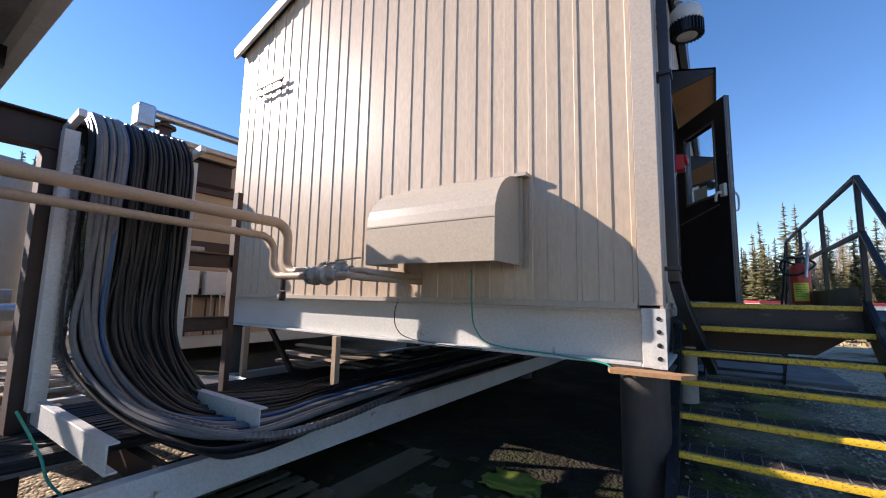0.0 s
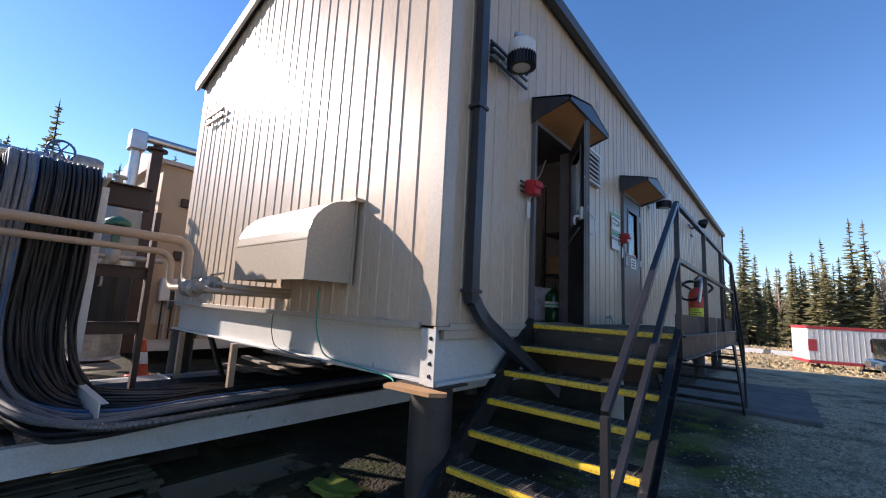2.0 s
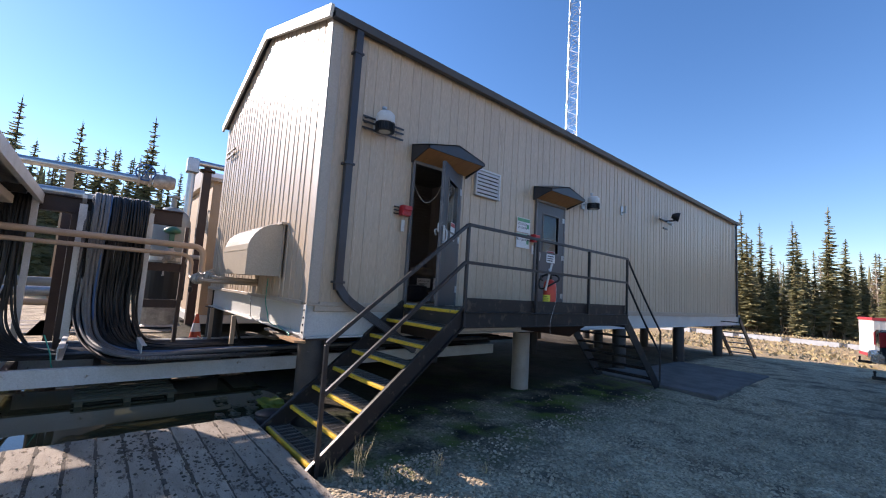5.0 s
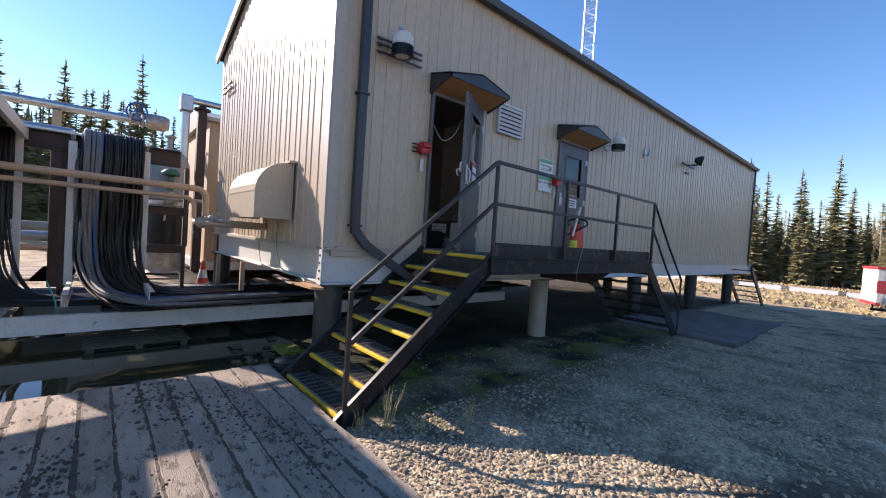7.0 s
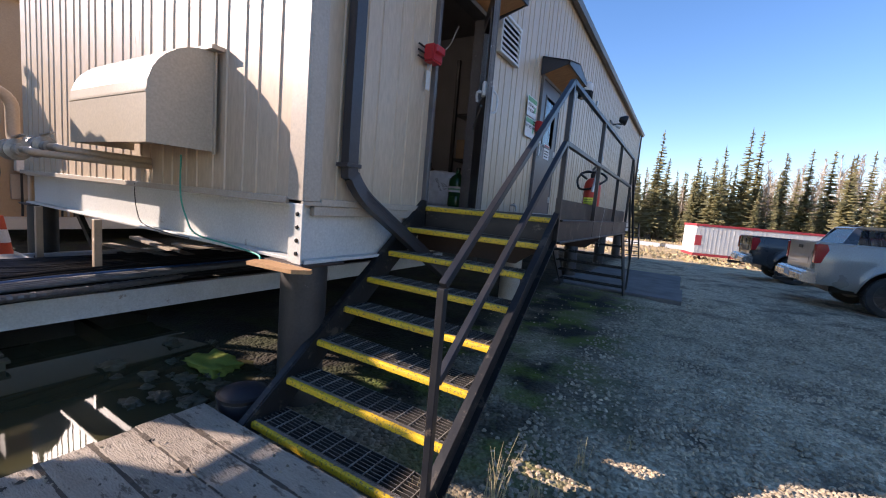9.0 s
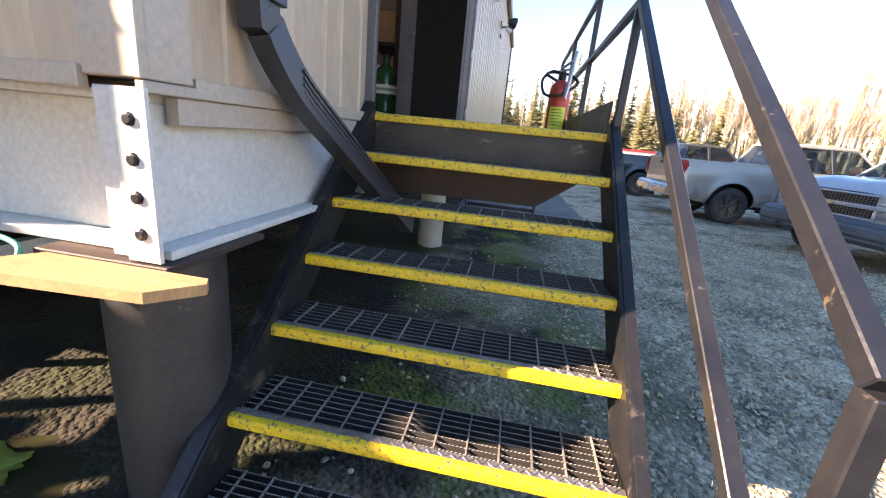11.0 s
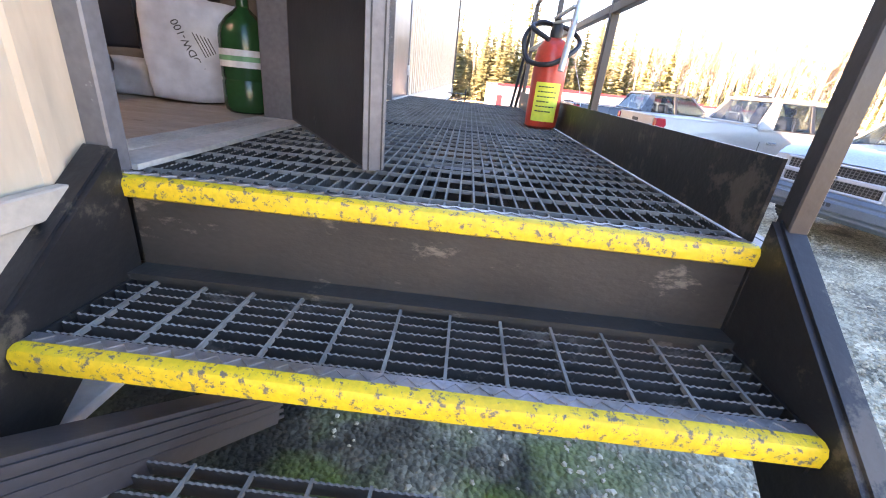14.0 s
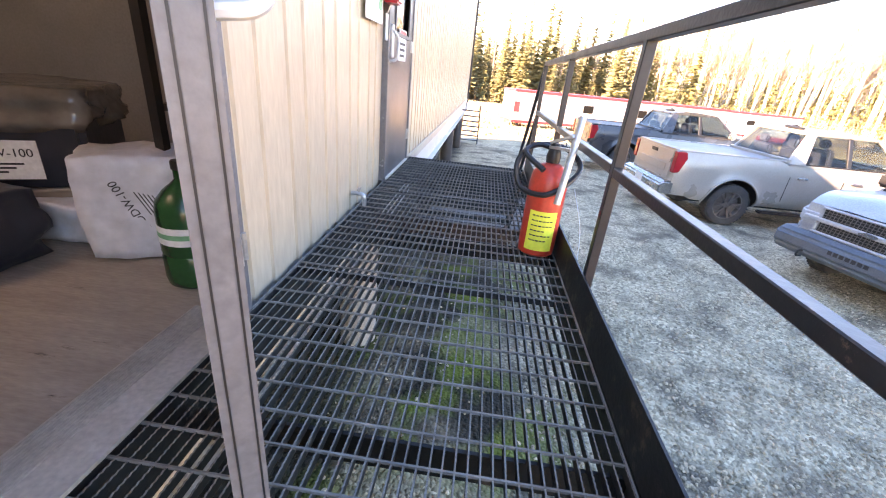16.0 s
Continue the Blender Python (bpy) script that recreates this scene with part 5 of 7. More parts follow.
tagged(o, "crumbled dark mud scattered on the timber mat", "mud", kind="stuff")
o = quick("gravel_crumbs", crumbs, M["stone"], None)
tagged(o, "gravel crumbs lying in the joints of the timber mats", "gravel", kind="stuff")

# loose stones on the yard
st = MB()
rng = np.random.default_rng(12)
count = 0
while count < 21000:
    x, y = rng.uniform(1.9, 7.0), rng.uniform(3.2, 12.5)
    if rng.random() > 1.25 - 0.12 * math.hypot(x - 2.8, y - 4.5):
        continue
    if x < 2.6 and y > 5 and rng.random() < 0.6:
        continue
    if x > 4.25 + rng.normal(0, 0.15) and y < 6.6 and rng.random() < 0.85:
        continue
    pebble(st, x, y, float(ground_z(x, y)) + 0.004, rng.uniform(0.007, 0.024), rng)
    count += 1
for i in range(380):
    x, y = rng.uniform(0.4, 2.0), rng.uniform(3.75, 10)
    pebble(st, x, y, float(ground_z(x, y)) + 0.003, rng.uniform(0.006, 0.02), rng)
o = quick("loose_gravel", st, M["stone"], None)
tagged(o, "loose grey and brown gravel stones", "gravel", kind="stuff")


def tuft(x, y, h, n, seed):
    rg = random.Random(seed)
    mb = MB()
    for i in range(n):
        a, r = rg.uniform(0, 6.28), rg.uniform(0.0, 0.06)
        l = h * rg.uniform(0.5, 1)
        dx, dy = rg.uniform(-0.25, 0.25) * l, rg.uniform(-0.25, 0.25) * l
        p = [(x + r * math.cos(a), y + r * math.sin(a), 0), (x + r * math.cos(a) + dx * 0.4, y + r * math.sin(a) + dy * 0.4, l * 0.6), (x + r * math.cos(a) + dx, y + r * math.sin(a) + dy, l)]
        mb.tube(p, [0.003, 0.002, 0.001], 4, False)
    return thing("dry_grass_tuft", "thin tuft of dry yellow grass", "grass", mb, M["straw"], group="grass tufts")


for i, (x, y, h, n) in enumerate(((2.06, 4.06, 0.42, 16), (1.93, 3.86, 0.2, 14), (2.2, 4.3, 0.16, 12), (2.35, 4.75, 0.22, 10), (1.7, 3.9, 0.14, 12), (2.6, 5.2, 0.12, 8))):
    tuft(x, y, h, n, i)

# wet ground clutter beside the puddle
lumpy("moss_clump", "bright green wet moss clump at the puddle's edge", "moss", (-0.62, 4.18, -0.05), (0.40, 0.26, 0.085), M["moss"], 31, amp=0.6)
rgm = random.Random(4)
for i in range(30):
    size = rgm.uniform(0.05, 0.15)
    lumpy("mud_clod", "dark wet mud clod in the puddle", "mud", (rgm.gauss(-0.62, 0.30), rgm.gauss(3.85, 0.22), -0.05), (size, size * rgm.uniform(0.6, 1.1), size * 0.45), M["mud"], 40 + i, amp=0.55)
tub = thing("plastic_tub", "dark blue-grey plastic tub beside the stair foot", "tub", at=(0.28, 3.86, -0.02))
tub.scale = (1.0, 1.0, 1.55)
part("tub_body", MB().lathe([(0.10, 0), (0.15, 0.02), (0.165, 0.10), (0.15, 0.125), (0.10, 0.135), (0.0, 0.14)], n=18), M["darkbag"], tub, smooth=True)
lid = MB().lathe([(0.155, 0.10), (0.172, 0.105), (0.172, 0.12), (0.155, 0.125)], n=18)
part("rim", lid, M["black"], tub, smooth=True)

# ---- cable rack, pipes and deck at the building's end ----
ZT, ZB = 2.80, 0.62
rack = thing("cable_rack", "pale steel frame carrying hanging cables", "rack")
for y in (1.80, 2.70):
    part("upright", MB().box(-3.44, -3.39, y - 0.05, y + 0.05, ZB, ZT).box(-3.50, -3.44, y - 0.05, y - 0.04, ZB, ZT), M["white"], rack, bevel=0.003)
    part("foot_channel", MB().box(-3.50, -1.97, y - 0.006, y + 0.006, ZB - 0.10, ZB + 0.07).box(-3.50, -1.97, y, y + 0.06, ZB + 0.058, ZB + 0.07).box(-3.50, -1.97, y, y + 0.06, ZB - 0.10, ZB - 0.088), M["white"], rack, "pale channel arm", bevel=0.003)
    part("head_bracket", MB().bar((-4.1, y, ZT - 0.04), (-3.2, y, ZT + 0.10), 0.05, 0.06), M["white"], rack)
for i in range(9):
    z = 0.75 + i * 0.23
    part("rung", MB().box(-3.49, -3.46, 1.85, 2.65, z - 0.012, z + 0.012), M["galv"], rack)
rack2 = thing("cable_rack", "pale steel frame beside the hanging cable bundle", "rack")
part("upright", MB().box(-3.45, -3.38, 1.20, 1.28, 0.4, 2.86), M["white"], rack2, bevel=0.003)
part("upright", MB().box(-3.45, -3.38, 0.30, 0.38, 0.4, 2.86), M["white"], rack2, bevel=0.003)
part("head", MB().box(-3.47, -3.36, 0.3, 1.28, 2.86, 2.92), M["white"], rack2)

hb = MB().box(-3.62, -3.60, -3.0, 3.2, 2.66, 2.90).box(-3.70, -3.52, -3.0, 3.2, 2.90, 2.915).box(-3.70, -3.52, -3.0, 3.2, 2.645, 2.66)
thing("pipe_rack_beam", "rust-brown steel beam that the cables hang over", "beam", hb, M["rust"], bevel=0.003)
for y in (-2.8, 1.73):
    thing("pipe_rack_column", "rust-brown steel column of the pipe rack", "column", MB().box(-3.72, -3.54, y - 0.06, y + 0.06, -0.2, 2.645), M["rust"], group="pipe rack columns", bevel=0.004)

for z in (1.20, 1.865):
    thing("pipe_rack_beam", "short rust-brown steel beam of the pipe rack", "beam", MB().box(-3.62, -3.60, 2.72, 3.27, z - 0.06, z + 0.06).box(-3.66, -3.56, 2.72, 3.27, z + 0.06, z + 0.072).box(-3.66, -3.56, 2.72, 3.27, z - 0.072, z - 0.06), M["rust"], bevel=0.002)
thing("pipe_rack_column", "rust-brown steel post holding the short beams", "column", MB().box(-3.66, -3.56, 3.27, 3.33, -0.2, 2.645), M["rust"], group="pipe rack columns", bevel=0.003)

rg = random.Random(5)


def hang_cable(i, y, front, material, r, end_x, lift, lean, group="cables over the rack"):
    top = 2.945 + lift
    pts = [(-3.78 - rg.uniform(0, 0.05), y, 2.3), (-3.74, y, 2.80), (-3.62, y, top), (-3.47, y + lean * 0.1, top - 0.03), (front, y + lean * 0.2, 2.65),
           (front + rg.uniform(-0.03, 0.03), y + lean * 0.5 + rg.uniform(-0.03, 0.03), 1.9), (front + rg.uniform(-0.02, 0.06), y + lean + rg.uniform(-0.04, 0.04), 1.15)]
    s = (end_x + 2.3) / -0.9
    low = 0.45 + 0.028 * (i % 4) + rg.uniform(-0.01, 0.02)
    pts += [(front + 0.22 + 0.3 * (1 - s), y + lean + 0.10, 0.74), (end_x - 0.12, y + 0.36 + lean, low + 0.04), (end_x + 0.08, y + 0.80 + 0.3 * s, low), (end_x - 0.02, y + 1.4, low), (min(end_x, -2.05) - 0.1, 4.4, low - 0.01), (min(end_x, -2.1) - 0.2, 6.0, low - 0.02), (end_x - 0.4, 10.5, low - 0.03)]
    mb = MB().tube(curve(pts, 6), r, 8)
    return thing("cable", "heavy cable hung over the rack and swept along the deck", "cable", mb, material, group=group, smooth=True)


N = 84
for i in range(N):
    f = i / (N - 1)
    y = 1.90 + 0.76 * f + rg.uniform(-0.012, 0.012)
    layer = i % 4
    grey = f < 0.30 and layer == 3
    m = M["cable_grey"] if grey else (M["cable_blue"] if i in (24, 27) else M["cable"])
    r = rg.uniform(0.018, 0.027) if grey else rg.uniform(0.013, 0.02)
    hang_cable(i, y, -3.37 + 0.035 * layer, m, r, -1.93 - 1.05 * f + rg.uniform(-0.08, 0.05), 0.02 * layer, rg.uniform(-0.06, 0.06))
flex = curve([(-3.45, 1.86, 2.7), (-3.36, 1.86, 2.2), (-3.34, 1.87, 1.3), (-3.3, 1.88, 1.0), (-3.05, 2.0, 0.78), (-2.5, 2.25, 0.64), (-1.9, 2.6, 0.54), (-1.78, 3.05, 0.52), (-2.0, 4.0, 0.48), (-2.3, 5.0, 0.46)], 26)
thing("flexible_conduit", "ribbed grey metal conduit swept along the deck", "conduit", MB().tube(flex, [0.036 if k % 2 else 0.029 for k in range(len(flex))], 10), M["conduit"], smooth=False)
for i in range(58):
    y = 0.40 + 0.78 * i / 57
    mb = MB().tube(curve([(-3.74, y, 2.3), (-3.62, y, 2.95), (-3.36 + 0.03 * (i % 3), y, 2.7), (-3.28 + 0.03 * (i % 3) + rg.uniform(-0.04, 0.04), y + rg.uniform(-0.05, 0.05), 1.6), (-3.22, y + rg.uniform(-0.1, 0.15), 0.8), (-2.95, y + 0.5, 0.5), (-2.75 - 0.006 * i, y + 1.5, 0.42 + 0.02 * (i % 3)), (-2.8 - 0.006 * i, 5.0, 0.41 + 0.02 * (i % 3))], 6), rg.uniform(0.014, 0.024), 8)
    thing("cable", "black cable hung over the neighbouring rack", "cable", mb, M["cable"], group="cables over the rack", smooth=True)
for i in range(22):
    x = -2.6 - i * 0.07 + rg.uniform(-0.02, 0.02)
    mb = MB().tube(curve([(x - 0.25, 1.0, 0.43), (x - 0.1, 3.0, 0.44), (x, 4.5, 0.44), (x + rg.uniform(-0.2, 0.2), 7.5, 0.44), (x + rg.uniform(-0.2, 0.2), 12.0, 0.44)], 5), rg.uniform(0.014, 0.024), 7)
    thing("cable", "black cable lying along the deck under the building", "cable", mb, M["cable"], group="cables on the deck", smooth=True)
gw = thing("ground_wire", "green earthing wire hung along the skid beam", "wire", MB().tube(curve([(-1.0, E - 0.035, 1.78), (-0.99, E - 0.04, 1.45), (-0.97, E - 0.0, 1.25), (-0.8, E - 0.01, 1.13), (-0.3, E - 0.02, 1.10), (0.1, E - 0.05, 1.08), (0.2, E - 0.1, 1.045)], 8), 0.007, 6), M["green_wire"])
thing("ground_wire", "thin dark wire looped down the skid beam", "wire", MB().tube(curve([(-1.85, E - 0.03, 1.50), (-1.92, E - 0.0, 1.38), (-1.92, E + 0.02, 1.22), (-1.75, E + 0.0, 1.12), (-1.3, E - 0.01, 1.085), (-0.9, E - 0.01, 1.08)], 7), 0.005, 6), M["black"])
thing("ground_wire", "green earthing wire hanging below the deck channel", "wire", MB().tube(curve([(-2.9, 1.6, 0.75), (-2.75, 1.7, 0.5), (-2.6, 1.75, 0.32), (-2.3, 1.9, 0.25), (-2.35, 2.6, 0.2)], 6), 0.009, 6), M["green_wire"])

# tan pipes
pp = thing("tan_pipe_pair", "two parallel tan painted pipes elbowing down to the wall valves", "pipe")
for k, (dx, dz, r, yo, xe) in enumerate(((0.0, 0.0, 0.052, 3.50, -2.30), (0.03, -0.16, 0.036, 3.33, -2.30))):
    ye = yo
    rr = 0.15
    pts = [(-2.60 + dx, -3.0, 2.30 + dz), (-2.92 + dx, ye - rr, 2.26 + dz)]
    arc1 = [(-2.94 + dx, ye - rr + rr * math.sin(a), 2.26 + dz - rr + rr * math.cos(a)) for a in (0.26 * j for j in range(1, 7))]
    zl = 1.70 + (0.05 if k == 0 else 0.0)
    arc2 = [(-2.94 + dx + rr - rr * math.cos(a), ye, zl + rr - rr * math.sin(a)) for a in (0.26 * j for j in range(0, 7))]
    part("pipe", MB().tube(pts + arc1 + arc2 + [(xe, ye, zl)], r, 14), M["pipe"], pp, smooth=True)
    part("flange", MB().lathe([(r + 0.045, 0), (r + 0.045, 0.03)], (xe - 0.02, ye, zl), (1, 0, 0), 16), M["cast"], pp, bevel=0.003)
    v = part("valve", MB().lathe([(0.06, 0.02), (0.09, 0.05), (0.09, 0.09), (0.06, 0.11), (0.06, 0.19), (0.088, 0.20), (0.088, 0.24), (0.05, 0.25), (0.05, 0.36)], (xe, ye, zl), (1, 0, 0), 16), M["cast"], pp, "cast metal valve")
    part("handle", MB().bar((xe + 0.15, ye, zl + 0.10), (xe + 0.48, ye - 0.02, zl + 0.115), 0.03, 0.012).tube([(xe + 0.15, ye, zl + 0.04), (xe + 0.15, ye, zl + 0.11)], 0.018, 10), M["cast"], v)
    part("tail_pipe", MB().tube(curve([(xe + 0.34, ye, zl), (xe + 0.5, ye, zl), (xe + 0.62, ye + 0.05, zl - 0.02), (xe + 0.70, E, zl - 0.03)], 5), 0.03, 10), M["pipe"], pp, smooth=True)
    for b in range(8):
        a = b * math.pi / 4
        part("bolt", MB().lathe([(0.011, -0.02), (0.011, 0.09)], (xe, ye + (r + 0.03) * math.cos(a), zl + (r + 0.03) * math.sin(a)), (1, 0, 0), 6), M["dark"], v)
part("drain", MB().tube([(-2.72, 3.33, 1.69), (-2.72, 3.33, 1.56)], 0.025, 10).lathe([(0.03, 0), (0.035, 0.03), (0.03, 0.09)], (-2.72, 3.33, 1.46), n=10), M["dark"], pp)

# deck
def deck_beam(x, label, m="white"):
    mb = MB().box(x - 0.008, x + 0.008, -2.0, 10.5, 0.15, 0.385).box(x - 0.09, x + 0.0, -2.0, 10.5, 0.372, 0.385).box(x - 0.09, x + 0.0, -2.0, 10.5, 0.15, 0.163)
    return thing("deck_beam", label, "beam", mb, M[m], group="deck beams", bevel=0.002)


deck_beam(-2.16, "long pale channel beam edging the cable deck")
deck_beam(-3.5, "pale channel beam inside the cable deck")
deck_beam(-4.9, "pale channel beam at the back of the cable deck")
for i in range(13):
    y = -1.6 + i * 0.95
    thing("deck_crossbeam", "rusty cross channel under the cable deck", "beam", MB().box(-4.9, -2.26, y, y + 0.08, 0.17, 0.36), M["rust"], group="deck crossbeams")
for x0, x1, y0, y1 in ((-4.8, -3.6, 2.9, 3.9), (-3.45, -2.6, 3.1, 3.7)):
    cv = thing("tray_cover", "dull metal tray cover on the cable deck", "cover", MB().box(x0, x1, y0, y1, 0.39, 0.40).box(x0, x1, y0, y0 + 0.012, 0.40, 0.45).box(x0, x1, y1 - 0.012, y1, 0.40, 0.45), M["galv"])
for x, y in ((-2.75, 4.08), (-4.58, 4.08)):
    thing("stub_post", "short pale square post under the skid beam", "post", MB().box(x - 0.035, x + 0.035, y - 0.035, y + 0.035, 0.38, 1.064), M["pipe"], group="stub posts", bevel=0.004)
thing("brace_bar", "dark diagonal brace under the building", "brace", MB().bar((-4.1, 4.6, 0.3), (-4.7, 4.5, 1.06), 0.06, 0.06), M["dark"])
for i, (x, y, a, l) in enumerate(((-4.0, 5.2, 8, 2.4), (-4.6, 5.6, -5, 2.8), (-3.9, 6.2, 14, 2.2), (-5.2, 6.6, 3, 3.0))):
    b = thing("lumber_piece", "sunlit loose board lying under the building", "lumber", MB().box(-l / 2, l / 2, -0.07, 0.07, 0, 0.045), M["old_wood"], at=(x, y, 0.42), group="loose lumber", bevel=0.004)
    b.rotation_euler = (0, 0, radians(a))
pal = thing("pallet", "old dark wooden pallet below the deck beam", "pallet", at=(-2.15, 2.6, -0.06))
for j in range(3):
    part("runner", MB().box(-0.5, 0.5, -0.55 + j * 0.5, -0.47 + j * 0.5, 0, 0.09), M["mud"], pal)
for j in range(6):
    part("board", MB().box(-0.5 + j * 0.18, -0.40 + j * 0.18, -0.58, 0.56, 0.09, 0.11), M["mud"], pal)

# canopy over the walkway
cn = thing("canopy", "slatted metal canopy with a pale edge beam", "canopy")
part("edge_beam", MB().box(-3.95, 3.0, 1.25, 1.31, 2.74, 2.90), M["white"], cn, "pale edge beam", bevel=0.004)
# unseen gap added in the roofing so a sun patch falls on the mat
GX, GY = (-3.30, -2.55), (0.10, 0.38)
part("roof_sheet", MB().box(-4.0, 3.0, -2.6, GY[0], 2.88, 2.90).box(-4.0, 3.0, GY[1], 1.249, 2.88, 2.90).box(-4.0, GX[0], GY[0], GY[1], 2.88, 2.90).box(GX[1], 3.0, GY[0], GY[1], 2.88, 2.90), M["galv"], cn)
for i in range(18):
    y = -2.5 + i * 0.2
    spans = ((-3.93, GX[0]), (GX[1], 2.98)) if GY[0] - 0.05 < y < GY[1] else ((-3.93, 2.98),)
    for a, b in spans:
        part("slat", MB().box(a, b, y, y + 0.05, 2.81, 2.879), M["galv"], cn)
for x in (-2.3, -0.2, 1.8):
    part("purlin", MB().box(x, x + 0.06, -2.55, 1.249, 2.70, 2.809), M["dark"], cn)
thing("canopy_post", "pale steel post holding the canopy", "post", MB().box(-1.0, -0.9, -2.5, -2.4, -0.1, 2.88), M["white"], group="canopy posts")
thing("canopy_post", "pale steel post holding the canopy", "post", MB().box(2.7, 2.8, -2.5, -2.4, -0.1, 2.88), M["white"], group="canopy posts")
fx = thing("canopy_light", "long pale unlit light fitting under the canopy", "lamp", MB().box(-2.6, -1.4, 0.95, 1.1, 2.58, 2.698), M["trim"], bevel=0.01)

# ---- plant behind the rack ----
def panel_house():
    h = thing("plant_house", "plain tan metal equipment house with pale base beam", "building")
    part("wall", MB().box(-13.5, -8.8, 4.55, 11.5, 0.55, 4.70), M["tan_wall"], h)
    part("roof", MB().prism([(-13.7, 4.70), (-8.65, 4.70), (-8.65, 4.80), (-11.1, 5.5), (-13.7, 4.80)], lambda u, v, w: (u, w, v), 4.4, 11.7), M["trim"], h)
    part("base_beam", MB().box(-13.6, -8.7, 4.4, 11.7, 0.30, 0.55), M["skid"], h, bevel=0.01)
    for z in (1.5, 2.55, 3.85):
        part("wall_rail", MB().box(-8.8, -8.70, 5.0, 7.8, z - 0.1, z + 0.1), M["rust"], h, "rust-brown channel rail")
    part("louvre", MB().box(-8.8, -8.75, 4.75, 5.05, 0.9, 1.4), M["trim"], h, bevel=0.01)
    return h


panel_house()
for y in (5.02, 5.62):
    b = thing("junction_box", "pale grey electrical box with conduits below", "box", at=(-8.69, y, 1.68), group="junction boxes")
    part("case", MB().box(0, 0.16, -0.24, 0.24, -0.22, 0.30), M["plastic"], b, bevel=0.015)
    for k in range(4):
        part("conduit", MB().tube([(0.08, -0.15 + k * 0.1, -0.22), (0.08, -0.15 + k * 0.1, -1.1)], 0.02, 8), M["galv" if k % 2 else "black"], b)
thing("rust_column", "rust-brown steel column with a pipe flange", "column", MB().box(-8.72, -8.5, 4.2, 4.42, 0.3, 4.9).lathe([(0.22, 0), (0.22, 0.05)], (-8.6, 4.31, 4.9), n=16).lathe([(0.1, 0.05), (0.1, 0.2), (0.16, 0.2), (0.16, 0.25)], (-8.6, 4.31, 4.9), n=16), M["rust"], bevel=0.004)
gs = thing("gooseneck_pipe", "silver clad vertical pipe with a horizontal arm", "pipe")
part("riser", MB().tube([(-8.48, 3.9, 0.3), (-8.48, 3.9, 5.0)], 0.1, 14), M["galv"], gs, smooth=True)
part("elbow_box", MB().box(-8.65, -8.3, 3.75, 4.05, 4.75, 5.2), M["galv"], gs, bevel=0.03)
part("arm", MB().tube([(-8.48, 4.0, 5.1), (-8.48, 9.5, 5.1)], 0.09, 14), M["galv"], gs, smooth=True)
vs = thing("separator_vessel", "grey domed upright vessel on a skid", "vessel", at=(-6.5, 3.35, 0.5))
part("shell", MB().lathe([(0.40, 0.6), (0.42, 0.7), (0.42, 2.35), (0.40, 2.55), (0.33, 2.72), (0.2, 2.84), (0.06, 2.88)], n=28), M["vessel"], vs, smooth=True)
part("lower_shell", MB().lathe([(0.428, 0.62), (0.428, 1.5)], n=28, caps=False), M["black"], vs, "dark lower insulation")
part("skirt", MB().lathe([(0.44, 0), (0.40, 0.05), (0.40, 0.6)], n=28), M["cast"], vs)
part("band", MB().lathe([(0.43, 1.55), (0.43, 1.65)], n=28), M["galv"], vs)
part("nozzle", MB().tube([(0, 0, 2.85), (0, 0, 3.15)], 0.06, 12).lathe([(0.12, 0), (0.12, 0.04)], (0, 0, 3.12), n=14), M["vessel"], vs)
part("gauge", MB().tube([(0.38, -0.1, 1.2), (0.55, -0.1, 1.2), (0.55, -0.1, 1.5)], 0.02, 8).lathe([(0.06, 0), (0.06, 0.03)], (0.55, -0.1, 1.55), (1, 0, 0), 14), M["cast"], vs)
cv = thing("control_valve", "green domed diaphragm valve beside the vessel", "valve", at=(-5.85, 3.32, 0.5))
part("dome", MB().lathe([(0.05, 2.16), (0.17, 2.20), (0.18, 2.24), (0.17, 2.27), (0.09, 2.33), (0.03, 2.35)], n=22), M["valve_green"], cv, "green diaphragm case", smooth=True)
part("yoke", MB().box(-0.05, -0.035, -0.05, 0.05, 1.84, 2.17).box(0.035, 0.05, -0.05, 0.05, 1.84, 2.17).tube([(0, 0, 1.7), (0, 0, 2.17)], 0.015, 8), M["valve_green"], cv, bevel=0.003)
part("valve_body", MB().lathe([(0.06, 1.55), (0.10, 1.60), (0.10, 1.78), (0.06, 1.84)], n=16), M["cast"], cv, smooth=True)
part("pipe", MB().tube([(0, -0.7, 1.68), (0, 0.7, 1.68)], 0.05, 12).tube([(0, -0.68, -0.2), (0, -0.68, 1.70)], 0.05, 12), M["cast"], cv, smooth=True)
tk = thing("storage_tank", "pale round tank behind the rack", "tank", MB().lathe([(0.65, 0), (0.65, 3.35), (0.6, 3.5), (0.3, 3.58), (0.0, 3.6)], (-9.9, 2.1, 0.3), n=36), M["vessel"], smooth=True)
sv = thing("silver_header_pipe", "silver clad overhead pipe with a handwheel valve", "pipe")
part("header", MB().tube([(-12.1, -8.0, 4.88), (-12.1, 2.8, 4.95)], 0.13, 16), M["galv"], sv, smooth=True)
part("valve_body", MB().lathe([(0.22, 0), (0.22, 0.06), (0.13, 0.08), (0.16, 0.2), (0.13, 0.32), (0.22, 0.34), (0.22, 0.4)], (-12.1, 2.8, 4.95), (0, 1, 0.02), 16), M["cast"], sv)
wheel = MB()
